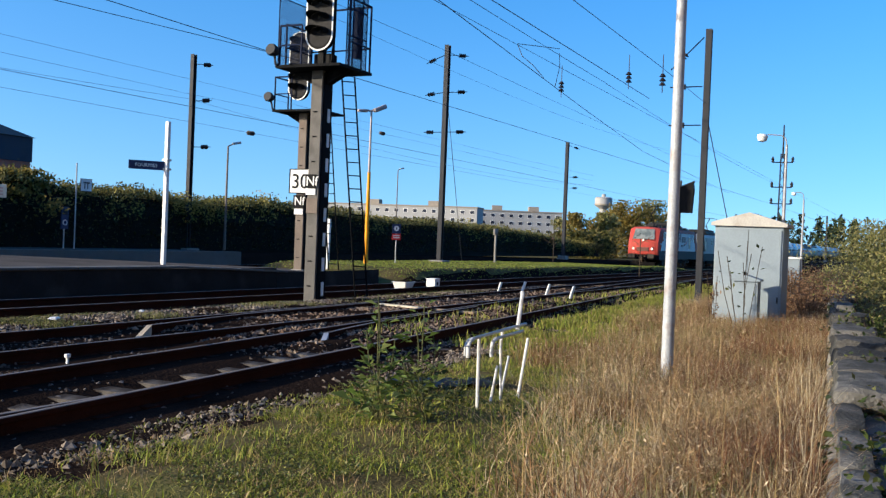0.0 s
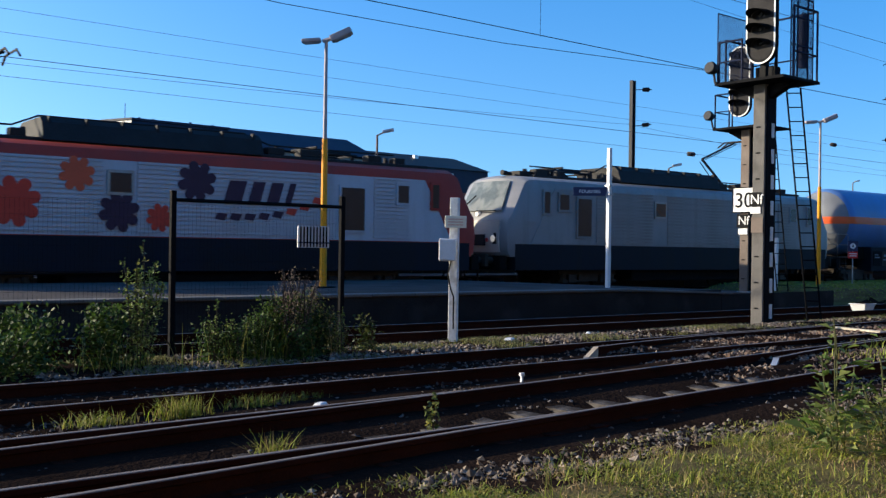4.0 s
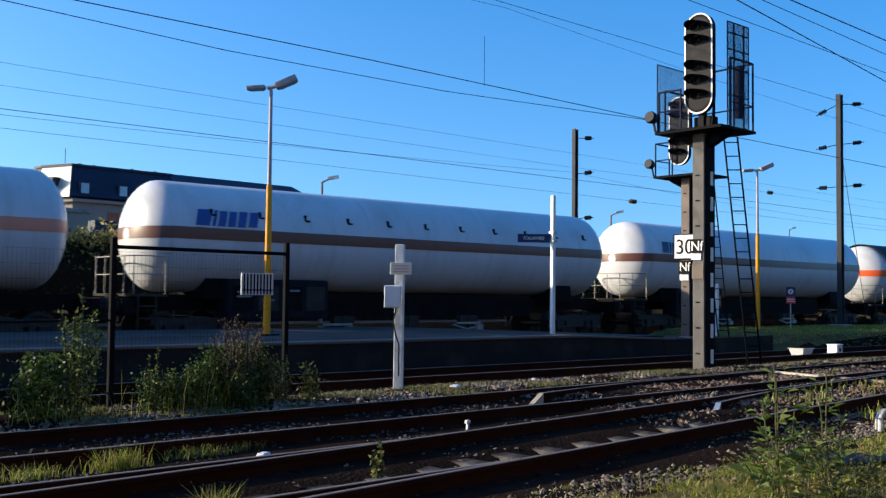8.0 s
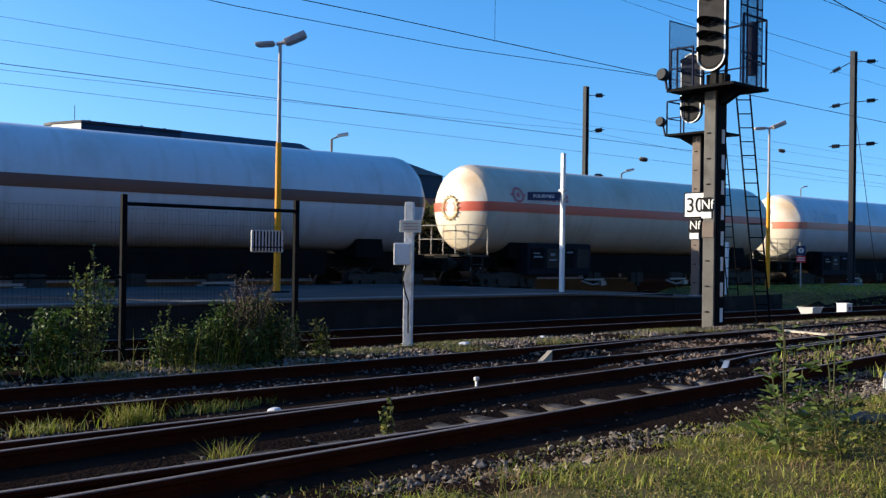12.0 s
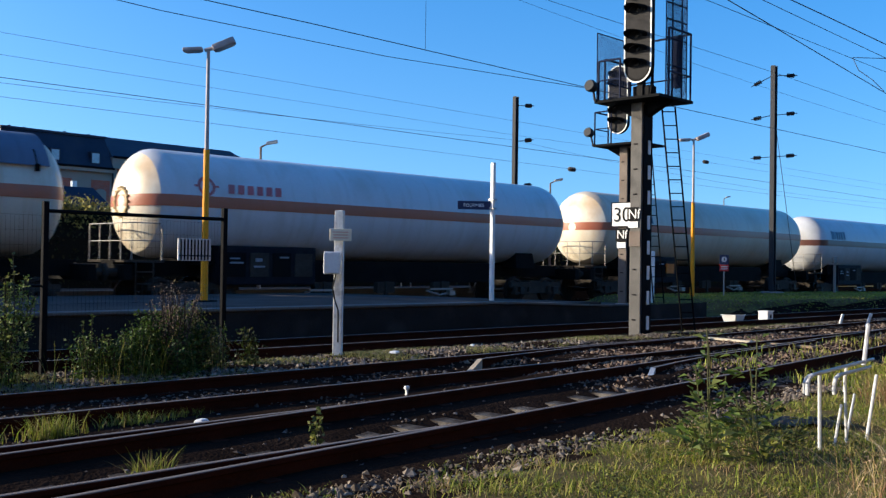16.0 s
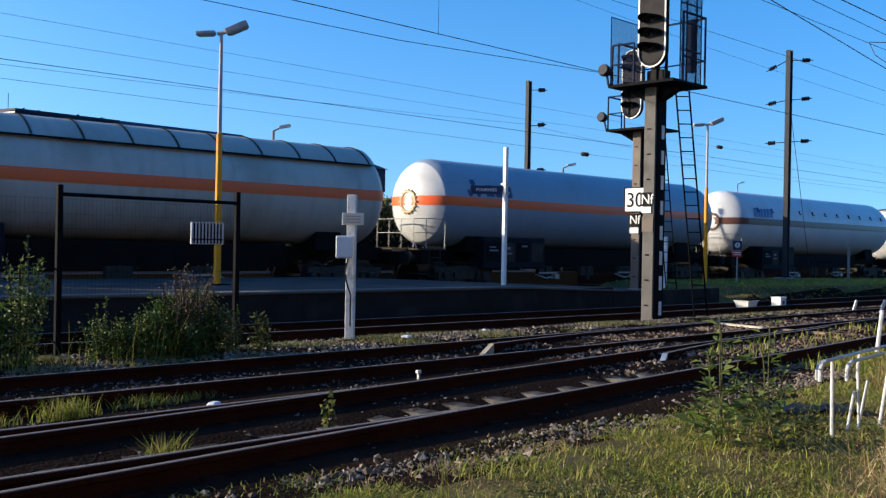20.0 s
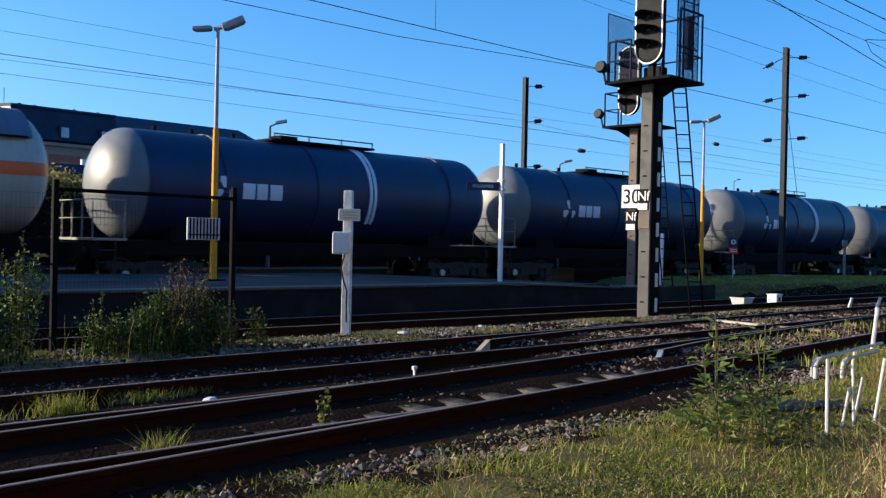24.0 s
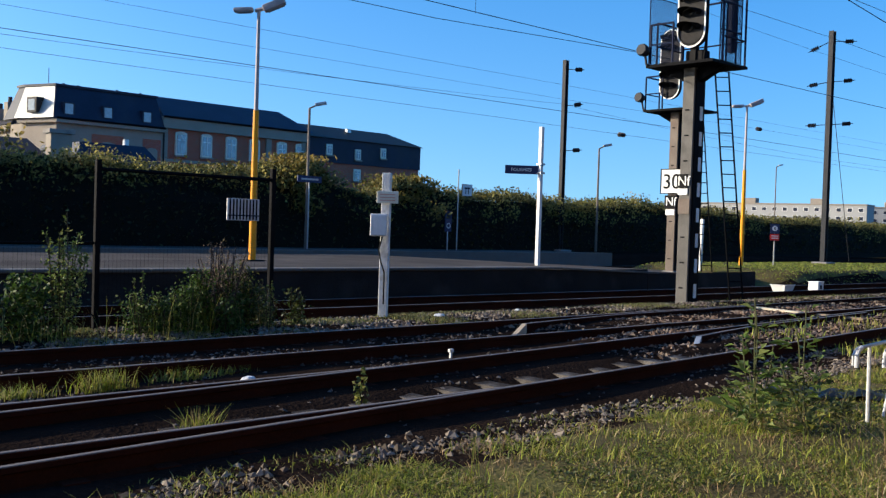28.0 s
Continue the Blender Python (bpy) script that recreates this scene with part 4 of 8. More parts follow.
def flower(cx, cz, r):
    """Eight broad petals with notches between them."""
    out = []
    for i in range(48):
        t = 2 * math.pi * i / 48
        k = 0.66 + 0.34 * abs(math.cos(4 * t)) ** 0.6
        out.append((cx + r * k * math.cos(t + 0.25), cz + r * k * math.sin(t + 0.25)))
    return out


def windscreen(s):
    """Inclined screen on the cab front at end s."""
    bm = bmesh.new()
    pts = []
    for t in (0.08, 0.92):
        z = 2.5 + (3.64 - 2.5) * t
        x = 9.05 - 0.16 - (z - 2.5) * 0.46 * (1.48 / 1.38)
        for y in (-1.02, -0.5, 0, 0.5, 1.02):
            k = 1 - 0.14 * t
            pts.append(bm.verts.new((s * (x + 0.05 - 0.09 * (abs(y) / 1.05) ** 2), y * k, z)))
    for i in range(4):
        bm.faces.new((pts[i], pts[i + 1], pts[i + 6], pts[i + 5]))
    bmesh.ops.recalc_face_normals(bm, faces=bm.faces)
    r = bmesh.ops.extrude_face_region(bm, geom=list(bm.faces))
    bmesh.ops.translate(bm, vec=(s * 0.02, 0, 0.01), verts=[v for v in r["geom"] if isinstance(v, bmesh.types.BMVert)])
    return bm


def pantograph(parent, x, raised, s):
    base = part("pantograph", pipe([(x - 0.7, -0.5, 3.98), (x + 0.7, -0.5, 3.98), (x + 0.7, 0.5, 3.98), (x - 0.7, 0.5, 3.98), (x - 0.7, -0.5, 3.98)], 0.035), LOCO["roof"], parent, "raised pantograph" if raised else "folded pantograph")
    for px in (x - 0.6, x + 0.6):
        for py in (-0.45, 0.45):
            part("insulator", tube((px, py, 3.73), (px, py, 3.98), 0.06), M["insulator"], base)
    if raised:
        knee, head = (x - s * 0.95, 0, 4.98), (x + s * 1.2, 0, 5.8)
        part("lower_arm", pipe([(x + s * 0.45, 0, 3.98), knee], 0.05), LOCO["roof"], base)
        part("thrust_rod", pipe([(x + s * 0.1, 0.1, 3.98), (knee[0], 0.1, knee[2] - 0.1)], 0.02), LOCO["roof"], base)
        part("upper_arm", pipe([knee, head], 0.04), LOCO["roof"], base)
        part("guide_rod", pipe([(knee[0] + s * 0.2, 0, knee[2]), (head[0], 0, head[2] - 0.1)], 0.015), LOCO["roof"], base)
        part("contact_strip", pipe([(head[0] - 0.1, -0.8, head[2] - 0.18), (head[0] - 0.1, -0.5, head[2]), (head[0] - 0.1, 0.5, head[2]), (head[0] - 0.1, 0.8, head[2] - 0.18)], 0.03, pipe([(head[0] + 0.15, -0.8, head[2] - 0.18), (head[0] + 0.15, -0.5, head[2]), (head[0] + 0.15, 0.5, head[2]), (head[0] + 0.15, 0.8, head[2] - 0.18)], 0.03)), LOCO["roof"], base)
    else:
        part("folded_arm", pipe([(x - 0.8, 0, 4.05), (x + 0.8, 0, 4.09)], 0.06, pipe([(x - 0.7, -0.7, 4.11), (x - 0.7, 0.7, 4.11)], 0.04)), LOCO["roof"], base)


def locomotive(a, b, red):
    w = thing("locomotive", Matrix(), "orange-red and pale grey electric locomotive with painted flowers" if red else "dirty silver-grey electric locomotive with ribbed sides", "locomotive", "locomotives of the train")
    shell, panel = LOCO["red" if red else "grey"], LOCO["white" if red else "grey"]
    part("body", shared("body:loco", loco_shell, shell, True), shell, w)
    part("side_panel", side([(-7.95, 1.58), (7.95, 1.58), (6.95, 3.34), (-6.95, 3.34)]), panel, w)
    part("side_panel", side([(-7.95, 1.58), (7.95, 1.58), (6.95, 3.34), (-6.95, 3.34)], 1.431), panel, w)
    part("skirt", side([(-8.6, 0.75), (8.6, 0.75), (8.6, 1.56), (-8.6, 1.56)], -1.45, 2.9), LOCO["skirt"], w)
    # ribs between the doors
    rows = [1.66 + 0.108 * i for i in range(16)]
    for z in rows:
        for x0, x1 in ((-5.05, -2.25), (-1.45, 3.85), (5.2, 6.4)):
            part("rib", shared("rib:%.2f" % (x1 - x0), lambda: box(0, x1 - x0, -1.478, -1.446, 0, 0.06), panel), panel, w, m=pose(x0, 0, z))
    for x0, x1, z0, z1, name in ((-6.75, -6.35, 2.68, 3.16, "cab_window"), (-5.92, -5.32, 1.85, 3.06, "door"), (-2.1, -1.6, 2.6, 3.05, "side_window"), (4.15, 4.88, 1.85, 3.0, "door"), (6.0, 6.35, 2.66, 3.14, "cab_window"), (-7.42, -7.2, 2.55, 3.22, "cab_window"), (7.2, 7.42, 2.55, 3.22, "cab_window")):
        fr = part(name, side([(x0 - 0.07, z0 - 0.07), (x1 + 0.07, z0 - 0.07), (x1 + 0.07, z1 + 0.07), (x0 - 0.07, z1 + 0.07)], -1.492, 0.045), PAINT["handrail"] if name == "side_window" else panel if -7 < x0 < 7 else shell, w)
        part("pane", side([(x0, z0), (x1, z0), (x1, z1), (x0, z1)], -1.5, 0.007), LOCO["glass"], fr, "dark glass")
    if red:
        for cx, cz, r, c in ((-2.86, 2.98, 0.36, "flower_orange"), (-4.2, 2.3, 0.5, "flower_red"), (-1.88, 2.15, 0.43, "flower_dark"), (-0.9, 2.03, 0.3, "flower_red"), (0.03, 2.95, 0.44, "flower_dark")):
            part("painted_flower", side(flower(cx, cz, r * 1.15), -1.488, 0.006), LOCO[c], w, "painted flower in one colour")
        for x0, x1 in ((0.72, 1.2), (1.38, 1.72), (1.9, 2.24), (2.42, 2.6)):
            part("mark_block", side([(x0, 2.45), (x1, 2.45), (x1 + 0.17, 3.02), (x0 + 0.17, 3.02)], -1.49, 0.01), LOCO["flower_dark"], w, "operator's mark as plain dark blocks")
        for i in range(8):
            t = i / 7
            cx, cz = 0.5 + 2.75 * t, 2.05 + 0.5 * t * t * t
            part("swoosh_dash", side([(cx, cz), (cx + 0.26, cz - 0.04), (cx + 0.34, cz + 0.13), (cx + 0.06, cz + 0.15)], -1.49, 0.01), LOCO["flower_dark" if i < 5 else "flower_red"], w)
    part("number_bars", side([(-8.25, 2.15), (-7.75, 2.15), (-7.75, 2.27), (-8.25, 2.27)], -1.447, 0.004), panel, w)
    # roof
    roof = part("roof_deck", box(-7.4, 7.4, -0.95, 0.95, 3.68, 3.8, bevel=0.03), LOCO["roof"], w)
    hood = part("roof_hood", upright([(-1.12, 3.74), (1.12, 3.74), (0.95, 4.16), (0.8, 4.28), (-0.8, 4.28), (-0.95, 4.16)], -3.5, 2.0), LOCO["roof"], w)
    for i in range(7):
        part("hood_rib", box(-3.35 + 0.85 * i, -3.3 + 0.85 * i, -0.97, -0.85, 3.85, 4.3), LOCO["roof"], hood)
    for x, y, z, L in ((-6.9, -0.62, 3.8, 0.5), (-6.1, -0.7, 3.8, 0.4), (-4.0, -0.75, 3.8, 0.35), (2.5, -0.7, 3.8, 0.5), (3.5, -0.72, 3.8, 0.6), (5.6, -0.7, 3.8, 0.45), (6.5, -0.65, 3.8, 0.35)):
        part("roof_gear", box(x - L / 2, x + L / 2, y - 0.16, y + 0.16, z, z + 0.14 + 0.12 * L, bevel=0.03), LOCO["roof"], w)
    part("busbar", pipe([(-7.0, -0.3, 4.12), (-4.0, -0.3, 4.1), (-3.4, -0.3, 4.36), (1.8, -0.3, 4.36), (2.6, -0.3, 4.1), (6.6, -0.3, 4.1)], 0.025), LOCO["roof"], w)
    part("roof_rail", pipe([(-3.0, -0.9, 3.98), (-3.0, -0.9, 4.18), (1.5, -0.9, 4.14), (1.5, -0.9, 3.98)], 0.022), LOCO["roof"], w)
    for x, h in ((-7.4, 0.2), (-6.4, 0.22), (-4.4, 0.3), (-3.8, 0.25), (2.2, 0.2), (2.7, 0.26), (6.2, 0.18), (6.8, 0.2)):
        part("roof_insulator", tube((x, -0.5, 3.73), (x, -0.5, 3.8 + h), 0.09, r2=0.07), M["insulator"], w)
    part("horn", tube((-7.8, -0.3, 3.82), (-8.2, -0.3, 3.85), 0.05, r2=0.09), LOCO["roof"], w)
    part("roof_box", box(-7.7, -7.0, -0.6, 0.1, 3.72, 3.92, bevel=0.02), LOCO["roof"], w)
    pantograph(w, -5.3 if red else 3.25, True, 1)
    pantograph(w, 4.5 if red else -5.2, False, 1)
    # cab fronts
    for s in (-1, 1):
        face = part("cab_front", side_plate(s), LOCO["red" if red else "cab_grey"], w)
        scr = part("windscreen", windscreen(s), LOCO["screen"], w, "dusty raked windscreen")
        part("wiper", pipe([(s * 8.97, -0.9, 2.58), (s * 8.98, 0.0, 2.6)], 0.02), M["black"], scr)
        part("wiper", pipe([(s * 8.97, 0.9, 2.58), (s * 8.76, 0.3, 3.1)], 0.02), M["black"], scr)
        for y in (-0.85, 0.85):
            part("headlamp", lathe([(0, 0.0), (-0.02, 0.09), (0.03, 0.12)], None, 14, "x", 1.72), LOCO["lamp"], w, "round headlamp", m=pose(s * 9.03, y, 0, 0, 0, 0 if s < 0 else 180))
            part("tail_lamp", lathe([(0, 0.0), (-0.02, 0.06), (0.03, 0.08)], None, 12, "x", 1.68), M["red"], w, m=pose(s * 9.06, y * 0.72, 0, 0, 0, 0 if s < 0 else 180))
        part("top_lamp", lathe([(0, 0.0), (-0.03, 0.08), (0.05, 0.1)], None, 12, "x", 2.5), LOCO["lamp"], w, m=pose(s * 8.95, 0, 0, 0, 0, 0 if s < 0 else 180))
        part("grille", box(-0.04, 0.04, -0.55, 0.55, 1.5, 1.85), LOCO["skirt"] if not red else PAINT["brown"], w, m=pose(s * 9.08, 0, 0))
        part("buffer_beam", box(-0.15, 0.15, -1.3, 1.3, 0.75, 1.2, bevel=0.03), PAINT["frame"], w, m=pose(s * 8.95, 0, 0))
        for y in (-0.88, 0.88):
            bf = part("buffer", tube((0, 0, 0), (-0.4, 0, 0), 0.11, seg=10), PAINT["grit"], w, m=pose(s * 9.05, y, 1.05, 0, 0, 0 if s < 0 else 180))
            part("buffer_plate", box(-0.46, -0.4, -0.29, 0.29, -0.19, 0.19, bevel=0.02), PAINT["grit"], bf, "dusty rectangular buffer plate")
        part("coupling", box(-0.5, 0, -0.08, 0.08, -0.25, 0.06), PAINT["wheel"], w, m=pose(s * 9.05, 0, 1.05, 0, 0, 0 if s < 0 else 180))
        part("lamp_panel", box(-0.02, 0.02, -1.0, -0.5, 1.55, 1.9, bevel=0.01), LOCO["skirt"], w, m=pose(s * 9.0, 0, 0))
        part("snow_plough", box(-0.08, 0.08, -1.15, 1.15, 0.15, 0.5, bevel=0.02), PAINT["frame"], w, m=pose(s * 8.9, 0, 0))
        for y in (-0.35, 0.3, 0.55):
            part("hose", pipe([(s * 9.1, y, 0.95), (s * 9.2, y, 0.65), (s * 9.13, y + 0.05, 0.4)], 0.03), PAINT["grit"], w)
        bogie(w, s * 5.0)
    part("transformer", box(-3.0, 3.0, -1.2, 1.2, 0.35, 0.8, bevel=0.05), PAINT["frame"], w)
    return vehicle(w, (a + b) / 2)


def side_plate(s):
    """The nose panel below the windscreen."""
    bm = bmesh.new()
    ys, zs = (-1.1, -0.55, 0, 0.55, 1.1), ((1.3, 0.0), (1.75, 0.04), (2.28, 0.0))
    g = [[bm.verts.new((s * (9.065 + d - 0.10 * (abs(y) / 1.05) ** 2), y, z)) for y in ys] for z, d in zs]
    for i in range(2):
        for j in range(4):
            bm.faces.new((g[i][j], g[i][j + 1], g[i + 1][j + 1], g[i + 1][j]))
    bmesh.ops.recalc_face_normals(bm, faces=bm.faces)
    r = bmesh.ops.extrude_face_region(bm, geom=list(bm.faces))
    bmesh.ops.translate(bm, vec=(-s * 0.03, 0, 0), verts=[v for v in r["geom"] if isinstance(v, bmesh.types.BMVert)])
    return bm


locomotive(86.7, 105.5, True)
locomotive(105.5, 124.7, False)

# ---- lettering ----
def words(text, size, m, material, parent, name="lettering", depth=0.004):
    """Text that faces -y of its own space, from its lower left corner."""
    cu = bpy.data.curves.new("text", "FONT")
    cu.body, cu.size, cu.extrude = text, size, depth
    tmp = bpy.data.objects.new("text", cu)
    me = bpy.data.meshes.new_from_object(tmp)
    bpy.data.objects.remove(tmp)
    me.materials.clear()
    me.materials.append(material)
    return part(name, me, material, parent, m=m @ pose(0, 0, 0, 90, 0, 0))


# ---- the two signals on the ballast and the platform's end ----
def oval(w, h, n=16):
    r = w / 2
    up = [(r * math.cos(a), h / 2 - r + r * math.sin(a)) for a in [math.pi * i / n for i in range(n + 1)]]
    return up + [(-x, -z) for x, z in up]


def signal_hood():
    """A visor over a lens: a broad drooping shell, longest at its top."""
    bm = bmesh.new()
    rings = []
    for d, k in ((0.0, 1.0), (0.5, 0.98), (1.0, 0.9)):
        ring = []
        for i in range(13):
            a = radians(-28 + 236 * i / 12)
            reach = 0.15 + 0.21 * max(math.sin(a), 0) ** 0.6
            ring.append((-reach * d, 0.235 * k * math.cos(a), 0.105 * k * math.sin(a) - 0.025 * d))
        rings.append([bm.verts.new(c) for c in ring])
    for a, b in zip(rings, rings[1:]):
        for i in range(12):
            bm.faces.new((a[i], b[i], b[i + 1], a[i + 1]))
    bmesh.ops.solidify(bm, geom=bm.faces[:], thickness=0.012)
    return bm


def signal_head(parent, x, y, z, h):
    head = part("signal_head", upright([(y + a, z + h / 2 + b) for a, b in oval(0.66, h)], x, x + 0.14), M["black"], parent, "black oval signal head with a white rim")
    ring = bmesh.new()
    out, inn = oval(0.69, h + 0.03), oval(0.625, h - 0.035)
    for (a, b), (c, d) in zip(out, inn):
        ring.verts.new((x - 0.004, y + a, z + h / 2 + b)), ring.verts.new((x - 0.004, y + c, z + h / 2 + d))
    ring.verts.ensure_lookup_table()
    n = len(out)
    for i in range(n):
        j = (i + 1) % n
        ring.faces.new((ring.verts[2 * i], ring.verts[2 * i + 1], ring.verts[2 * j + 1], ring.verts[2 * j]))
    r = bmesh.ops.extrude_face_region(ring, geom=list(ring.faces))
    bmesh.ops.translate(ring, vec=(-0.012, 0, 0), verts=[v for v in r["geom"] if isinstance(v, bmesh.types.BMVert)])
    bmesh.ops.recalc_face_normals(ring, faces=ring.faces)
    part("white_rim", ring, M["white"], head)
    part("face", upright([(y + a * 0.9, z + h / 2 + b * 0.93) for a, b in oval(0.66, h)], x - 0.006, x - 0.001), M["signal_face"], head, "dark grey face between the hoods")
    for u in (0.19, 0.335, 0.475, 0.735, 0.875):
        zz = z + h * u
        part("lens", lathe([(-0.03, 0.0), (-0.02, 0.06), (0.0, 0.065)], None, 14), M["lens"], head, m=pose(x - 0.007, y, zz + 0.01))
        part("hood", signal_hood(), M["black"], head, "deep black hood", m=pose(x - 0.007, y, zz))
    return head


def mesh_panel(parent, p, q, z0, z1, bars=(), uprights=(), r=0.012):
    """A cage screen: thin frame, cross bars at parts of its height, uprights at parts of its width, and wire mesh between p and q (x, y)."""
    f = part("cage_frame", pipe([(*p, z0), (*p, z1), (*q, z1), (*q, z0)], r), M["blue_steel"], parent)
    for t in bars:
        z = z0 + (z1 - z0) * t
        part("cross_bar", pipe([(*p, z), (*q, z)], 0.018), M["blue_steel"], f)
    for t in uprights:
        c = [p[i] + (q[i] - p[i]) * t for i in (0, 1)]
        part("upright_bar", pipe([(*c, z0), (*c, z1)], 0.02), M["blue_steel"], f)
    bm = bmesh.new()
    n = 52
    for i in range(1, n):
        c = [p[k] + (q[k] - p[k]) * i / n for k in (0, 1)]
        tube((*c, z0), (*c, z1), 0.0028, bm, 3, caps=False)
    k = int((z1 - z0) / 0.026)
    for i in range(1, k):
        z = z0 + (z1 - z0) * i / k
        tube((*p, z), (*q, z), 0.0028, bm, 3, caps=False)
    part("wire_mesh", bm, M["blue_steel"], f, "fine steel wire mesh", kind="stuff")


def guard(parent, pts, z0, z1, mid=0.5):
    """A guard rail round a walkway: a post at each point, top rail and middle rail."""
    g = part("guard_rail", pipe([(x, y, z1) for x, y in pts], 0.024), M["blue_steel"], parent)
    part("middle_rail", pipe([(x, y, z0 + (z1 - z0) * mid) for x, y in pts], 0.018), M["blue_steel"], g)
    for x, y in pts:
        part("guard_post", pipe([(x, y, z0), (x, y, z1)], 0.026), M["blue_steel"], g)


def ladder(parent, foot, top, wide, n):
    """Two stiles and rungs; wide: the vector across."""
    foot, top, wide = Vector(foot), Vector(top), Vector(wide)
    ld = part("ladder", pipe([foot, top], 0.022, pipe([foot + wide, top + wide], 0.022)), M["dark_steel"], parent)
    for i in range(n):
        c = foot + (top - foot) * ((i + 0.6) / n)
        part("rung", pipe([c, c + wide], 0.014, seg=5), M["dark_steel"], ld)


def signal(name, x, y, z0, zp, label, post_mat, lower_mat):
    """Post with two faces, walkway, cages, head, lamp box and ladder. x, y: the post's near corner."""
    w = thing(name, pose(x, y, 0), label, "railway signal", "signals")
    part("post", box(0, 0.44, 0, 0.28, z0 - 0.3, zp, bevel=0.015), post_mat, w, "square concrete post, pale on one face")
    # near-black sheet added on the -y face: that face's shade as colour
    part("post_channel", box(0.05, 0.39, -0.03, -0.002, z0, zp - 0.05, bevel=0.005), M["dark_steel"], w)
    n = int((zp - z0 - 0.2) / 0.55)
    for i in range(n):
        zz = z0 + 0.12 + i * 0.55
        # flat white rectangles at even steps up the post
        part("white_mark", box(0.20, 0.30, -0.045, -0.032, zz, zz + 0.30), M["white"], w, "flat white rectangle")
        part("cleat", box(-0.012, -0.002, 0.1, 0.2, zz + 0.2, zz + 0.23), M["dark_steel"], w)
    part("foundation", box(-0.06, 0.5, -0.06, 0.34, z0 - 0.4, z0 - 0.02, bevel=0.03), M["concrete"], w)
    deck = part("walkway", box(-0.45, 0.95, -0.7, 0.95, zp, zp + 0.06), M["dark_steel"], w, "steel walkway round the head")
    part("bracket", upright([(-0.6, zp), (0.85, zp), (0.28, zp - 0.32), (0.0, zp - 0.32)], 0.12, 0.32), M["dark_steel"], deck)
    return w


M["signal_face"] = mat("dull_signal_face", (0.028, 0.027, 0.028), 0.8, 0, 0.3, 5, 40, 0.2, spec=0.1)
M["lens"] = mat("dark_signal_lens", (0.008, 0.008, 0.009), 0.3, 0, 0.2, 6, 40, 0, spec=0.1)
s1 = signal("signal", 18.62, 11.9, -0.12, 4.98, "tall concrete signal post with caged walkway and black oval head", M["post_concrete"], M["post_concrete"])
signal_head(s1, -0.32, -0.08, 5.35, 2.15)
part("head_stem", box(-0.24, -0.1, -0.15, -0.02, 5.04, 5.4), M["black"], s1)
mesh_panel(s1, (-0.1, -0.64), (0.72, -0.66), 5.04, 7.28, (0.3, 0.56, 0.74, 0.9), (0.3, 0.76), 0.014)
guard(s1, [(-0.05, -0.68), (0.84, -0.69), (0.9, 0.3), (0.9, 0.9)], 5.04, 6.5, 0.36)
mesh_panel(s1, (-0.4, 0.92), (0.85, 0.92), 5.06, 6.55)
guard(s1, [(-0.14, 0.89), (0.85, 0.89)], 5.04, 6.0, 0.46)
guard(s1, [(-0.42, 0.86), (-0.42, 0.3)], 5.04, 5.9, 0.5)
part("equipment_case", box(0.52, 0.66, -0.6, -0.44, 5.3, 6.45, bevel=0.02), M["blue_steel"], s1, "slim upright case inside the cage")
lb = part("lamp_box", turned(lathe([(-0.15, 0.0), (-0.15, 0.12), (-0.1, 0.14), (0.05, 0.11), (0.12, 0.06), (0.14, 0.0)], None, 14), pose(-0.5, 0.96, 5.34, 0, 10, 0)), M["steel"], s1, "small round grey lamp", smooth=True)
part("lamp_bracket", pipe([(-0.5, 0.94, 5.25), (-0.48, 0.92, 5.05), (-0.3, 0.9, 5.03)], 0.03), M["steel"], lb)
part("conduit", pipe([(-0.16, -0.3, 5.06), (-0.14, -0.34, 5.5), (-0.16, -0.3, 6.2)], 0.03), M["black"], s1)
part("head_bracket", box(-0.2, 0.1, -0.3, 0.12, 5.06, 5.3, bevel=0.03), M["black"], s1)
ladder(s1, (1.90, 0.06, -0.15), (0.90, 0.06, 5.0), (0.205, -0.215, 0), 17)
plate = part("plate", box(-0.03, -0.012, 0.05, 0.33, 2.38, 2.68), M["black"], s1, "black plate with white letters")
words("Nf", 0.30, pose(-0.032, 0.31, 2.43, 0, 0, -90), M["white"], plate)
part("white_plate", box(-0.03, -0.012, 0.06, 0.3, 2.23, 2.365), M["white"], s1)
part("red_plate", box(-0.028, -0.012, 0.0, 0.28, 1.82, 2.15), M["brown_steel"], s1, "brown plate with a dark number bar")

s2 = signal("signal", 25.05, 16.5, 0.3, 4.95, "second concrete signal post with low walkway and oval head", M["brown_steel"], M["brown_steel"])
signal_head(s2, -0.32, 0.14, 5.3, 2.0)
guard(s2, [(-0.42, 0.3), (-0.4, 0.9), (0.3, 0.9)], 5.01, 5.98, 0.48)
lb = part("lamp_box", turned(lathe([(-0.15, 0.0), (-0.15, 0.13), (-0.1, 0.15), (0.05, 0.12), (0.12, 0.06), (0.14, 0.0)], None, 14), pose(-0.5, 1.0, 5.36, 0, 10, 0)), M["steel"], s2, "small round grey lamp", smooth=True)
part("lamp_bracket", pipe([(-0.5, 0.96, 5.26), (-0.46, 0.93, 5.03), (-0.3, 0.9, 4.99)], 0.03), M["steel"], lb)
part("speed_board", box(-0.06, -0.02, -0.27, 0.50, 2.55, 3.28), M["white"], s2, "white square board with a black number")
b3 = part("board_border", pipe([(-0.066, -0.26, 2.56), (-0.066, 0.49, 2.56), (-0.066, 0.49, 3.27), (-0.066, -0.26, 3.27), (-0.066, -0.26, 2.56)], 0.014), M["black"], s2)
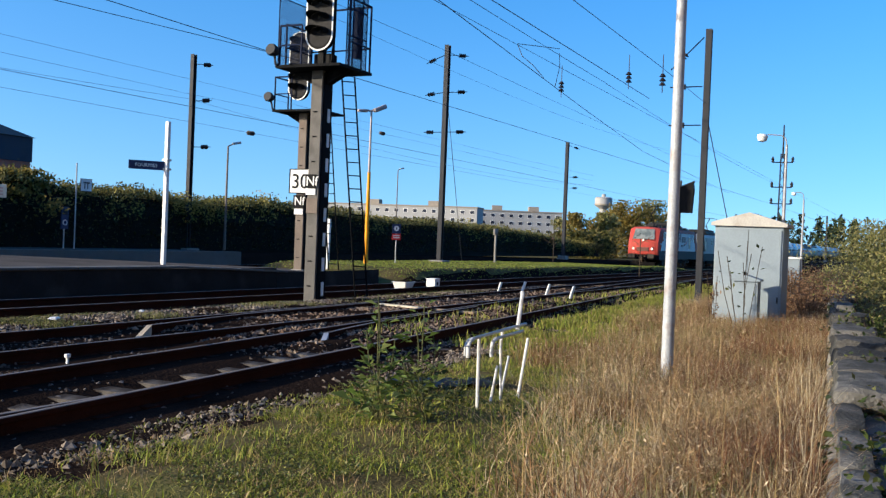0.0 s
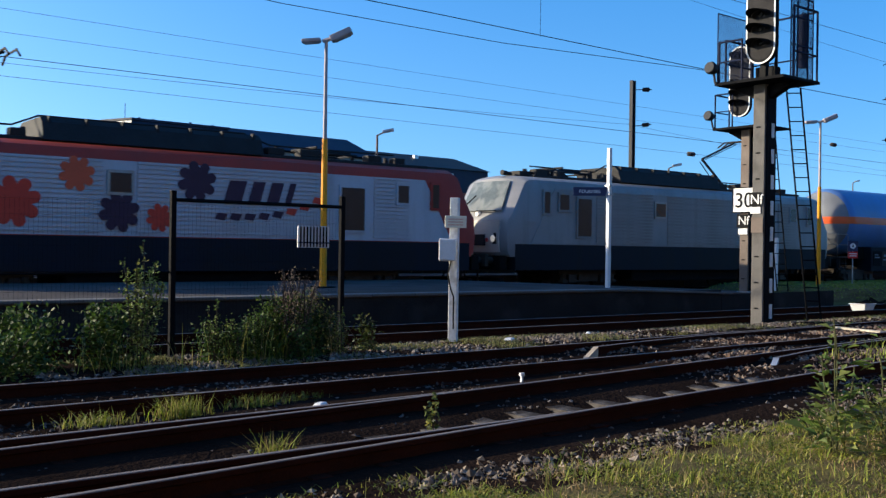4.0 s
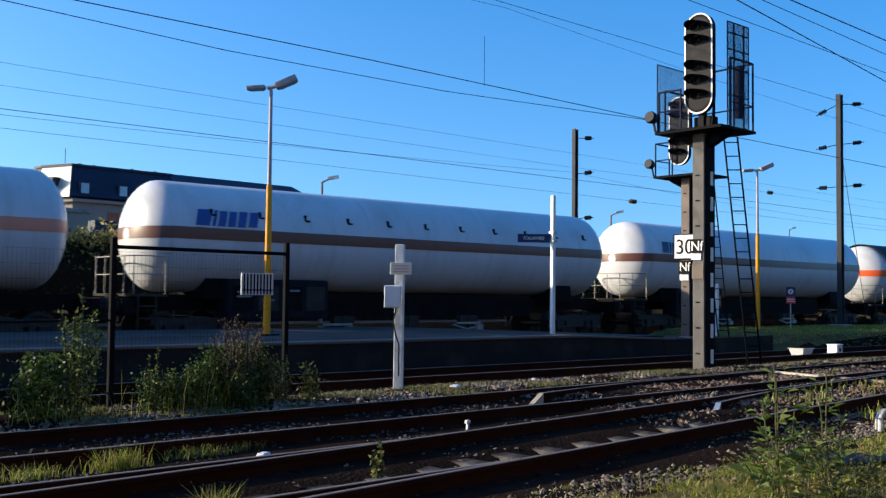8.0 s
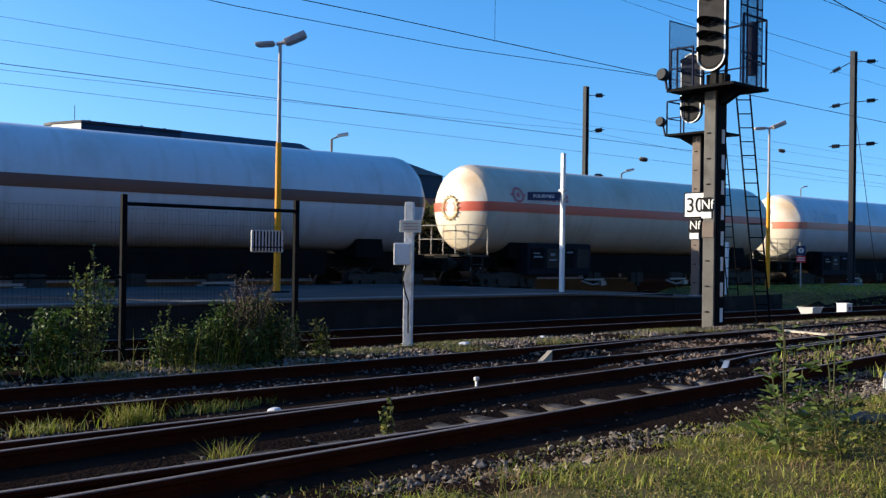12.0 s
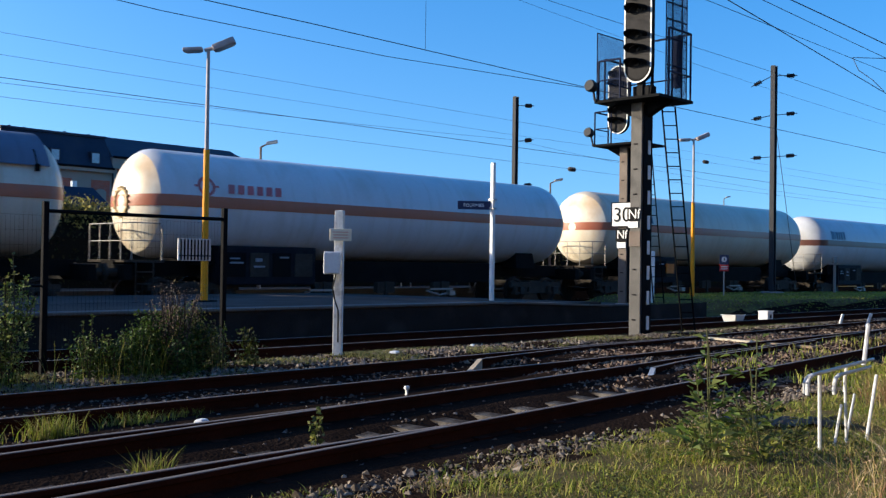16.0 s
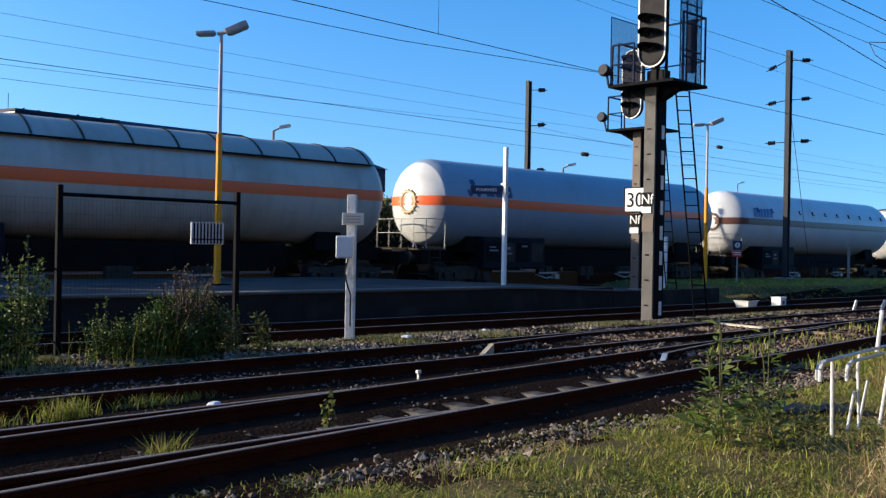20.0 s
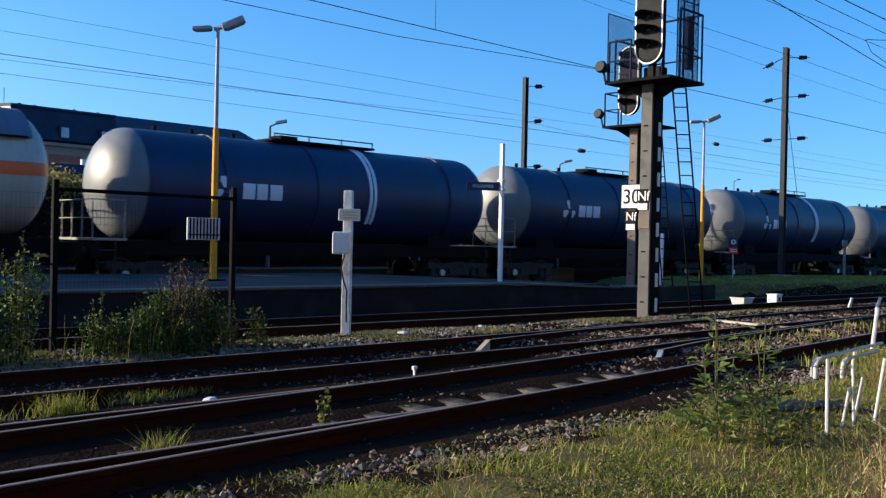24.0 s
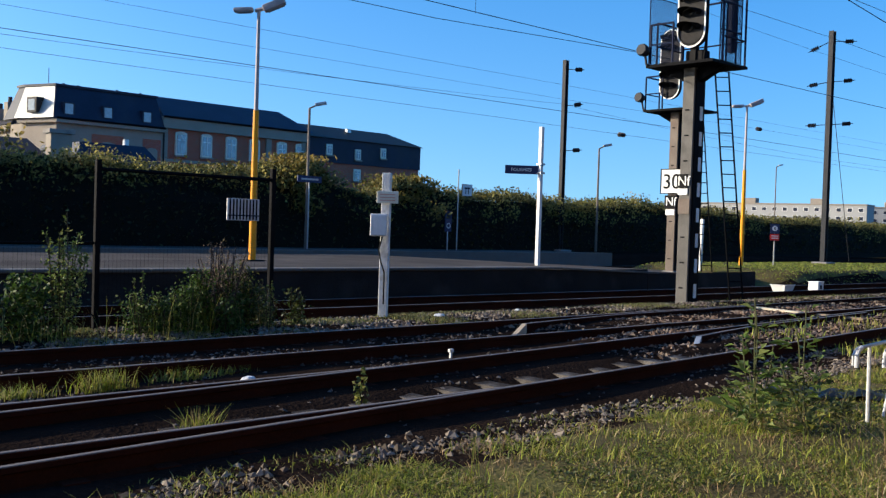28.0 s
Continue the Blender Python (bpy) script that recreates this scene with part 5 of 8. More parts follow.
words("30", 0.62, pose(-0.068, 0.43, 2.70, 0, 0, -90), M["black"], s2)
plate = part("plate", box(-0.05, -0.02, -0.02, 0.34, 2.12, 2.5), M["black"], s2, "black plate with white letters")
words("Nf", 0.36, pose(-0.055, 0.31, 2.2, 0, 0, -90), M["white"], plate)
part("white_plate", box(-0.05, -0.02, 0.0, 0.3, 1.92, 2.09), M["white"], s2)
ladder(s2, (1.7, 0.1, 0.25), (0.88, 0.1, 4.95), (0.24, -0.22, 0), 15)


# ---- lamps on the platform ----
def platform_lamp(x, y, z0, h, label):
    w = thing("street_lamp", pose(x, y, z0), label, "lamp", "platform lamps")
    part("base_plate", box(-0.2, 0.2, -0.2, 0.2, -0.02, 0.03, bevel=0.01), M["dark_steel"], w)
    part("lower_pole", tube((0, 0, 0.03), (0, 0, h * 0.6), 0.08, seg=12, r2=0.062), M["yellow"], w, "ochre yellow lower pole")
    part("upper_pole", tube((0, 0, h * 0.6), (0, 0, h), 0.047, seg=12, r2=0.036), M["lamp_grey"], w, "slim grey upper pole")
    part("arm", pipe([(-0.06, 0.055, h - 0.03), (0.07, -0.065, h + 0.02)], 0.045), M["lamp_grey"], w)
    for length, wide, deep, place, tilt, word in ((0.5, 0.26, 0.15, (0.24, -0.225, h + 0.11), -24, "raised lamp head with a rounded nose"), (0.42, 0.24, 0.09, (-0.24, 0.225, h - 0.02), -4, "flat lamp head")):
        hd = part("lamp_head", turned(box(-length / 2, length / 2, -wide / 2, wide / 2, -deep / 2, deep / 2, bevel=0.04), pose(*place, 0, tilt, -42)), M["lamp_grey"], w, word, smooth=True)
        part("lamp_glass", turned(box(-length * 0.36, length * 0.4, -wide * 0.4, wide * 0.4, -deep / 2 - 0.014, -deep / 2 - 0.002, bevel=0.004), pose(*place, 0, tilt, -42)), M["galv"], hd, "dull glass underneath")


platform_lamp(11.86, 18.45, 0.5, 5.42, "platform lamp with yellow lower pole and two flat heads")
platform_lamp(32.4, 18.5, 0.28, 5.75, "platform lamp with yellow lower pole on the grass")


def small_lamp(x, y, z0, z1, turn, label="slim street lamp with a single hooded head"):
    w = thing("street_lamp", pose(x, y, z0, 0, 0, turn), label, "lamp", "lamps behind the line")
    h = z1 - z0
    part("pole", tube((0, 0, 0), (0, 0, h), 0.06, seg=8, r2=0.04), M["lamp_brown"], w)
    part("arm", pipe([(0, 0, h), (0.25, 0, h + 0.12)], 0.03), M["lamp_brown"], w)
    part("lamp_head", turned(box(-0.2, 0.2, -0.09, 0.09, -0.04, 0.07, bevel=0.035), pose(0.38, 0, h + 0.15, 0, -12, 0)), M["galv"], w)


small_lamp(36.1, 27.9, 0.44, 5.1, -40)
small_lamp(20.06, 27.9, 0.44, 5.25, -40)
small_lamp(75.0, 40.0, 0.38, 7.0, -30)
small_lamp(96.0, 46.0, 0.3, 9.6, 20)


def globe_lamp(x, y, z0, h, reach, r, label):
    w = thing("street_lamp", pose(x, y, z0), label, "lamp", "lamps by the verge")
    part("pole", tube((0, 0, -0.1), (0, 0, h - 0.35), 0.07, seg=10, r2=0.04), M["pale_pole"], w)
    part("arm", pipe([(0, 0, h - 0.35), (0, reach * 0.06, h - 0.1), (0, reach * 0.25, h), (0, reach * 0.8, h + 0.03)], 0.022), M["galv"], w, "thin curved arm")
    part("globe", lathe([(-r, 0.0), (-r * 0.75, r * 0.75), (0, r), (r * 0.45, r * 0.8), (r * 0.6, 0.0)], None, 16, "z", h - 0.05), M["white"], w, "round white lamp globe", smooth=True, m=pose(0, reach, 0))


globe_lamp(36.0, 4.1, -0.1, 5.5, 0.82, 0.19, "slim pale street lamp with a round white globe")
globe_lamp(55.0, 5.3, -0.1, 4.6, 0.5, 0.12, "distant slim street lamp with a small globe")


# ---- station name sign ----
st = thing("station_sign", pose(19.57, 17.0, 0.46), "white post with a dark blue station name board", "sign")
part("post", box(-0.05, 0.05, -0.05, 0.05, -0.02, 3.57, bevel=0.01), M["white"], st)
for z in (2.35, 2.58):
    part("clamp", box(-0.08, 0.08, -0.08, 0.08, z, z + 0.05), M["galv"], st)
board = part("name_board", turned(box(-0.92, -0.06, -0.02, 0.02, 2.34, 2.56, bevel=0.008), pose(0, 0, 0, 0, 0, -41)), M["navy"], st, "dark blue name board")
words("FOURMIES", 0.118, pose(0, 0, 0, 0, 0, -41) @ pose(-0.77, -0.03, 2.41), M["letter"], board)


# ---- catenary masts ----
def strain(parent, p, q, bells=4):
    """A stay or wire end from p to q with a ribbed insulator in it."""
    p, q = Vector(p), Vector(q)
    rod = part("cross_arm", pipe([p, q], 0.018), M["dark_steel"], parent)
    d = q - p
    for i in range(bells):
        c = p + d * 0.52 + d.normalized() * 0.085 * i
        tube_ = tube(c, c + d.normalized() * 0.06, 0.10, seg=10, r2=0.045)
        part("insulator", tube_, M["insulator"], rod)


def mast(x, y, z0, z1, label, arms, wide=0.3, stay=None, turn=0, deep=0.14):
    w = thing("catenary_mast", pose(x, y, z0, 0, 0, turn), label, "catenary mast", "catenary masts")
    h = z1 - z0
    part("foundation", box(-0.42, 0.42, -0.35, 0.35, -0.3, 0.12, bevel=0.04), M["concrete"], w)
    for s in (-1, 1):
        part("flange", box(s * wide / 2 - 0.02, s * wide / 2 + 0.02, -deep, deep, 0.1, h), M["steel"], w, "grey steel flange")
    part("web", box(-wide / 2 + 0.02, wide / 2 - 0.02, -0.02, 0.02, 0.1, h - 0.01), M["dark_steel"], w)
    for dz, s, rise in arms:
        strain(w, (0, -s * 0.14, dz - z0), (0, -s * 1.05, dz - z0 + rise))
    if stay:
        part("stay_wire", pipe([(0.1, 0, stay[0] - z0), (stay[1], stay[2], -0.1)], 0.014), M["cable"], w)


mast(40.9, 19.5, 0.25, 10.15, "grey steel catenary mast with brown insulators", [(9.7, 1, -0.1), (9.7, -1, -0.35), (8.0, 1, 0), (8.0, -1, -0.1), (6.2, 1, 0), (6.2, -1, 0.0)], 0.22, (7.9, 3.2, 0.3), deep=0.1)
mast(34.4, 28.6, 0.38, 8.92, "grey steel catenary mast behind the far platform", [(8.5, 1, -0.1), (6.9, 1, 0), (4.9, 1, 0)], 0.18, deep=0.09)
mast(78.5, 26.15, 0.2, 9.7, "grey steel catenary mast before the autumn trees", [(9.4, 1, -0.3), (6.8, 1, 0), (5.9, 1, 0)], 0.27, deep=0.12)
mast(28.75, 5.5, -0.2, 7.62, "weathered catenary mast beside the siding", [(7.4, -1, -0.9), (6.0, -1, 0), (4.9, -1, 0)], 0.13, (5.2, 4.5, -0.6), deep=0.085)
lm = thing("lattice_mast", pose(44, 5.15, -0.2), "slim grey lattice mast with stacked insulators", "catenary mast", "catenary masts")
for dx, dy in ((-0.12, -0.12), (0.12, -0.12), (0.12, 0.12), (-0.12, 0.12)):
    part("leg", tube((dx, dy, -0.1), (dx * 0.6, dy * 0.6, 5.7), 0.022, seg=5), M["steel"], lm)
part("lacing", pipe([((0.12 if i % 2 else -0.12) * (1 - 0.07 * i / 3), -0.11, 0.3 * i) for i in range(19)], 0.014, pipe([(-0.11, (0.12 if i % 2 else -0.12) * (1 - 0.07 * i / 3), 0.3 * i) for i in range(19)], 0.014)), M["steel"], lm)
part("top_pole", tube((0, 0, 5.5), (0, 0, 6.92), 0.04, seg=8, r2=0.03), M["steel"], lm)
for z in (5.35, 4.3, 3.6):
    arm = part("cross_arm", pipe([(0, -0.42, z), (0, 0.42, z)], 0.025), M["dark_steel"], lm)
    for y in (-0.4, 0.4):
        part("insulator", lathe([(0, 0.0), (0.02, 0.07), (0.1, 0.04), (0.12, 0.07), (0.22, 0.03), (0.26, 0.0)], None, 8, "z", z), M["insulator"], arm, m=pose(0, y, 0))
mast(120, 25.6, 0, 9.4, "distant steel catenary mast", [(9.0, 1, -0.3), (6.8, 1, 0)], 0.3)
mast(200, 15.0, -0.1, 8.4, "distant steel catenary mast", [(8.4, -1, -0.3), (6.6, -1, 0)], 0.3)


# ---- overhead wires ----
def cable(points, r, seg=5):
    """One unbroken strand through the points."""
    bm = bmesh.new()
    rings = []
    for i, c in enumerate(points):
        d = (points[min(i + 1, len(points) - 1)] - points[max(i - 1, 0)]).normalized()
        u = d.cross(Vector((0, 0, 1))).normalized()
        v = u.cross(d)
        rings.append([bm.verts.new(c + r * (u * math.cos(a) + v * math.sin(a))) for a in [2 * math.pi * k / seg for k in range(seg)]])
    for p, q in zip(rings, rings[1:]):
        for k in range(seg):
            bm.faces.new((p[k], p[(k + 1) % seg], q[(k + 1) % seg], q[k]))
    bm.faces.new(rings[0][::-1]), bm.faces.new(rings[-1])
    bmesh.ops.recalc_face_normals(bm, faces=bm.faces[:])
    return bm


def wire(label, points, sag=0.0, r=0.009, n=16, droppers=None):
    """A wire through its supports, hanging in an even curve between them."""
    w = thing("overhead_wire", Matrix(), label, "overhead wire", "overhead wires")
    pts = []
    for a, b in zip(points, points[1:]):
        a, b = Vector(a), Vector(b)
        for i in range(n):
            t = i / n
            c = a.lerp(b, t)
            c.z -= sag * 4 * t * (1 - t)
            pts.append(c)
    pts.append(Vector(points[-1]))
    part("conductor", cable(pts, r), M["cable"], w)
    if droppers:
        for c in pts[2::5]:
            part("dropper", pipe([c, (c.x, c.y, droppers)], 0.006, seg=4), M["cable"], w)


def main_pts(z, off=0.0, xs=(-70, -12, 40, 92, 145, 250)):
    return [(x, main_line(x)[0] + off, z) for x in xs]


wire("contact wire over the main line", main_pts(5.72, 0.0), 0.0)
wire("feeder wire beyond the main line", [(-70, 30.5, 6.05), (34.4, 28.7, 6.0), (92, 28.0, 6.0), (250, 28.0, 6.0)], 0.0, 0.0065)
wire("slack feeder wire beyond the main line", [(-40, 28.8, 7.0), (34.4, 28.8, 7.0), (92, 28.0, 7.0)], 0.75, 0.006)
wire("thin feeder wire beyond the main line", [(-60, 28.9, 7.2), (-10, 28.8, 7.12), (34.4, 28.8, 7.22), (51.45, 28.6, 7.4), (92, 28.0, 7.4)], 0.0, 0.0055)
wire("high feeder wire beyond the main line", [(-60, 28.9, 7.9), (-10, 28.8, 7.86), (34.4, 28.8, 7.86), (92, 28.0, 7.9)], 0.05, 0.0055)
wire("contact wire over the platform track", [(-70, 16.5, 5.6), (11, 13.9, 5.61), (20, 13.85, 5.6), (36, 13.3, 5.58), (95, 11.6, 5.6), (160, 11.6, 5.6)], 0.0)
wire("contact wire drawn off to the next track", [(-70, 12.6, 5.6), (5.0, 14.8, 5.6), (8.8, 15.1, 5.6), (13.8, 14.9, 5.6), (19.4, 13.9, 5.6), (23, 13.75, 5.6)], 0.0, 0.0075)
wire("messenger wire over the platform track", [(-44, 13.95, 7.3), (14.5, 13.95, 7.3), (66, 12.6, 7.3)], 0.7, 0.004)
dp = thing("dropper_wire", pose(13.95, 13.95, 5.6), "thin dropper between messenger and contact wire", "overhead wire", "droppers")
part("dropper", pipe([(0, 0, 0), (0, 0, 1.0)], 0.006, seg=4), M["cable"], dp)
wire("contact wire crossing over the points", [(-50, 0.0, 5.6), (16, 7.8, 5.6), (30, 9.5, 5.6), (44, 11.1, 5.6), (78.5, 13.0, 5.7)], 0.0)
wire("sagging messenger wire over the points", [(-20, 8.4, 7.6), (28.75, 8.5, 6.2), (80, 9.4, 6.4)], 0.25, 0.007)
wire("messenger wire over the siding", [(-70, 9.45, 6.5), (28.75, 9.4, 6.42), (80, 9.45, 6.5), (160, 9.45, 6.5)], 0.0, 0.0065)
wire("contact wire over the diverging siding", [(-60, 6.6, 5.7), (16.4, 6.9, 5.62), (28.2, 7.0, 5.6)], 0.0)
wire("thin wire over the verge", [(-40, 5.3, 5.7), (16.5, 5.5, 5.6), (23.3, 5.52, 5.6), (28.75, 5.5, 5.5)], 0.0, 0.007)
wire("feeder wire carried at the mast's top", [(-60, 20.0, 9.8), (-12, 19.7, 9.8), (40.9, 19.5, 9.86), (92, 20.5, 9.8)], 0.02)


def hanging_insulator(x, y, z):
    w = thing("wire_insulator", pose(x, y, z), "brown ribbed insulator hanging in the wires", "insulator", "insulators in the wires")
    for i in range(3):
        part("bell", tube((0, 0, 0.1 * i), (0, 0, 0.1 * i + 0.075), 0.085, seg=10, r2=0.03), M["insulator"], w)
    part("rod", pipe([(0, 0, -0.18), (0, 0, 0.72)], 0.011), M["cable"], w)


for p in ((26.5, 9.08, 5.62), (25.6, 6.93, 5.66), (23.4, 5.52, 5.2)):
    hanging_insulator(*p)
for x, y, z in ((38.7, 28.62, 5.98), (51.45, 28.6, 7.4)):
    w = thing("wire_insulator", pose(x, y, z), "dark ribbed insulator strung in a wire", "insulator", "insulators in the wires")
    for i in range(3):
        part("bell", turned(lathe([(-0.05, 0.03), (-0.03, 0.11), (0.03, 0.11), (0.05, 0.03)], None, 10), pose(-0.16 + 0.16 * i, 0, 0)), M["insulator"], w)
    part("rod", pipe([(-0.35, 0, 0), (0.35, 0, 0)], 0.02), M["cable"], w)
lp = thing("jumper_cable", Matrix(), "thin looped jumper cable between two overhead wires", "cable")
part("loop", pipe([(23.9, 9.42, 6.46), (23.95, 9.3, 6.15), (24.0, 9.0, 5.9), (24.1, 8.75, 5.6)], 0.009, seg=5), M["cable"], lp)
part("loop", pipe([(24.6, 8.52, 6.3), (24.9, 8.6, 6.0), (25.3, 8.8, 5.8), (25.6, 8.95, 5.62)], 0.009, seg=5), M["cable"], lp)
part("cross_bar", pipe([(23.9, 9.42, 6.46), (24.6, 8.52, 6.42)], 0.009, seg=5), M["cable"], lp)


# ---- post with a small box beside the siding ----
wp = thing("marker_post", pose(10.15, 12.0, -0.16), "flaking white wooden post with a box and tag", "post")
part("post", turned(box(-0.07, 0.07, -0.07, 0.07, -0.2, 2.36, bevel=0.012), pose(0, 0, 0, 0, 0.8, 40)), M["white_wood"], wp)
part("tag", turned(box(-0.17, 0.17, -0.02, 0.0, 1.88, 2.07, bevel=0.01), pose(-0.04, -0.08, 0, 0, 0, -42)), M["cream_tag"] if "cream_tag" in M else M["white"], wp, "pale tag with faded bars")
for i in range(3):
    part("tag_bar", turned(box(-0.12, 0.12, -0.026, -0.022, 1.92 + 0.045 * i, 1.935 + 0.045 * i), pose(-0.04, -0.08, 0, 0, 0, -42)), M["salmon_bar"] if "salmon_bar" in M else PAINT["salmon"], wp)
bx = part("meter_box", turned(box(-0.13, 0.13, -0.14, 0.04, 1.36, 1.71, bevel=0.02), pose(-0.15, -0.02, 0, 0, 0, -42)), M["white"], wp, "small white box")
part("box_lid", turned(box(-0.12, 0.12, -0.155, -0.142, 1.38, 1.69, bevel=0.004), pose(-0.15, -0.02, 0, 0, 0, -42)), M["white"], bx)
part("cable", pipe([(-0.12, -0.08, 1.38), (-0.2, -0.1, 1.15), (-0.17, -0.12, 0.95), (-0.09, -0.11, 0.8), (-0.08, -0.1, 0.3)], 0.012), M["black"], wp)


wl = thing("white_post", pose(28.9, 18.0, 0.27, 0, 1.5, 0), "slim white wooden post at the platform's end", "post")
part("post", box(-0.05, 0.05, -0.05, 0.05, -0.1, 1.62, bevel=0.01), M["white"], wl)


# ---- mesh fence between the tracks ----
fe = thing("mesh_fence", pose(0, 12.2, -0.18), "dark steel mesh fence with a pale warning board", "fence")
POSTS = [(2.9, 1.2), (5.53, 2.28), (8.16, 2.32)]
for x, h in POSTS:
    part("post", box(x - 0.035, x + 0.035, -0.035, 0.035, -0.2, h, bevel=0.008), M["dark_steel"], fe)
part("top_rail", pipe([(5.53, 0, 2.16), (8.16, 0, 2.16)], 0.028), M["dark_steel"], fe)
part("low_rail", pipe([(2.9, 0, 1.2), (5.53, 0, 1.22)], 0.016), M["dark_steel"], fe, "thin low rail")
for (xa, _), (xb, _) in zip(POSTS, POSTS[1:]):
    pn = part("mesh_panel", pipe([(xa, 0, 0.3), (xb, 0, 0.3)], 0.012), M["dark_steel"], fe)
    bm = bmesh.new()
    for i in range(1, 48):
        x = xa + (xb - xa) * i / 48
        tube((x, 0, 0.25), (x, 0, 2.12), 0.0013, bm, 3, caps=False)
    for i in range(11):
        tube((xa, 0, 0.25 + 0.185 * i), (xb, 0, 0.25 + 0.185 * i), 0.0013, bm, 3, caps=False)
    part("wire_grid", bm, M["dark_steel"], pn, kind="stuff")
sg = part("warning_board", box(7.42, 7.95, 0.01, 0.03, 1.56, 1.87, bevel=0.004), M["white"], fe, "pale warning board with a dark band")
part("board_band", box(7.43, 7.94, 0.004, 0.009, 1.62, 1.64), M["navy"], sg)
# bars added on the board stand in for mesh wires crossing before it
for i in range(9):
    part("board_bar", box(7.455 + 0.054 * i, 7.477 + 0.054 * i, 0.002, 0.008, 1.57, 1.86), M["dark_steel"], sg)


# ---- small signs ----
def sign_post(x, y, z0, h, label):
    w = thing("sign_post", pose(x, y, z0), label, "sign")
    part("post", tube((0, 0, -0.1), (0, 0, h), 0.025), M["galv"], w)
    return w


rs = sign_post(34.75, 18.5, 0.28, 1.58, "dark blue and red warning sign on a thin post")
tn = pose(0, 0, 0, 0, 0, -50)
bl = part("blue_panel", turned(box(-0.17, 0.17, -0.03, -0.01, 1.22, 1.58), tn), M["navy"], rs)
part("white_disc", turned(lathe([(-0.035, 0.0), (-0.035, 0.1), (-0.03, 0.1)], None, 16, "y", 1.41), tn), M["white"], bl)
part("black_pointer", turned(box(-0.02, 0.02, -0.04, -0.036, 1.36, 1.46), tn), M["black"], bl)
rd = part("red_panel", turned(box(-0.17, 0.17, -0.03, -0.01, 0.96, 1.2), tn), M["red"], rs)
for i in range(2):
    part("white_bar", turned(box(-0.13, 0.13, -0.035, -0.031, 1.03 + 0.08 * i, 1.065 + 0.08 * i), tn), M["white"], rd)
ws = sign_post(46.3, 19.0, 0.2, 1.6, "weathered concrete marker post with a square head")
part("marker_head", box(-0.22, 0.22, -0.05, 0.05, 1.45, 1.75, bevel=0.02), M["concrete"], ws)
part("marker_leg", box(-0.06, 0.06, -0.04, 0.04, 0, 1.46), M["concrete"], ws)
tt = sign_post(27.08, 27.7, 0.44, 3.15, "thin post with a white framed square board")
part("square_board", box(0.2, 0.72, -0.034, -0.029, 2.15, 2.58), M["white"], tt)
part("board_frame", box(0.18, 0.74, -0.028, -0.002, 2.13, 2.6), M["steel"], tt)
for x in (0.38, 0.52):
    part("inset_bar", box(x - 0.02, x + 0.02, -0.041, -0.035, 2.22, 2.42), M["steel"], tt)
part("inset_bar", box(0.30, 0.62, -0.041, -0.035, 2.425, 2.48), M["steel"], tt)
part("bracket", pipe([(0, 0, 2.4), (0.22, 0, 2.4)], 0.02), M["galv"], tt)
dk = sign_post(26.57, 27.7, 0.42, 1.45, "low dark blue platform sign on a post")
part("dark_panel", box(-0.16, 0.16, -0.04, 0.0, 0.75, 1.55), M["navy"], dk)
part("white_ring", torus(bmesh.new(), (0, -0.045, 0.98), 0.09, 0.018, "y"), M["white"], dk)
part("pale_bar", box(-0.11, 0.11, -0.046, -0.041, 1.25, 1.45), M["steel"], dk)
nb = sign_post(20.02, 27.75, 0.44, 2.5, "small dark blue name board before the hedge")
part("name_board", box(-0.5, 0.5, -0.04, 0.0, 2.28, 2.5), M["navy"], nb)
part("letter_bar", box(-0.35, 0.35, -0.045, -0.041, 2.36, 2.42), M["galv"], nb)
# signal seen from behind, past the pale pole
sb = thing("signal", pose(33.4, 7.0, -0.2), "dark signal seen from behind on a short post", "railway signal")
part("post", tube((0, 0.17, -0.1), (0, 0.17, 2.76), 0.06), M["dark_steel"], sb)
hd = part("housing", upright([(-0.28, 2.75), (0.2, 2.75), (0.28, 3.5), (-0.3, 3.76), (-0.33, 3.5)], -0.12, 0.14), M["black"], sb, "dark hooded signal housing")
part("cap", upright([(-0.33, 3.778), (0.3, 3.5), (0.3, 3.53), (-0.33, 3.81)], -0.14, 0.16), M["steel"], hd)
part("ladder_rail", pipe([(-0.1, 0.3, 0), (-0.1, 0.3, 2.8)], 0.02), M["dark_steel"], sb)

# ---- pale pole on the verge ----
pp = thing("pole", pose(10.72, 2.38, -0.15), "tall pale grey pole with rust-stained paint", "pole")
part("shaft", tube((-0.02, -0.035, -0.2), (0.06, -0.01, 5.6), 0.066, seg=28, r2=0.051), M["pale_pole"], pp, smooth=True)

# ---- cabinets ----
ca = thing("equipment_cabinet", pose(20.5, 2.32, -0.13), "large pale grey lineside cabinet with a white gabled roof", "cabinet")
part("body", box(0, 1.0, 0, 1.32, 0, 2.0, bevel=0.015), M["cabinet"], ca)
part("plinth", box(-0.03, 1.03, -0.03, 1.35, -0.2, 0.05), M["concrete"], ca)
part("roof", upright([(-0.07, 2.0), (1.39, 2.0), (1.39, 2.07), (0.66, 2.28), (-0.07, 2.07)], -0.07, 1.07), M["roof_white"], ca, "white low gabled roof")
for y in (0.035, 0.664):
    d = part("door", box(-0.02, -0.003, y, y + 0.622, 0.12, 1.93, bevel=0.004), M["cabinet"], ca)
    part("hinge", box(-0.035, -0.021, y + 0.02, y + 0.05, 0.5, 0.62), M["steel"], d)
part("door_handle", box(-0.05, -0.021, 0.69, 0.72, 0.95, 1.1), M["dark_steel"], ca)
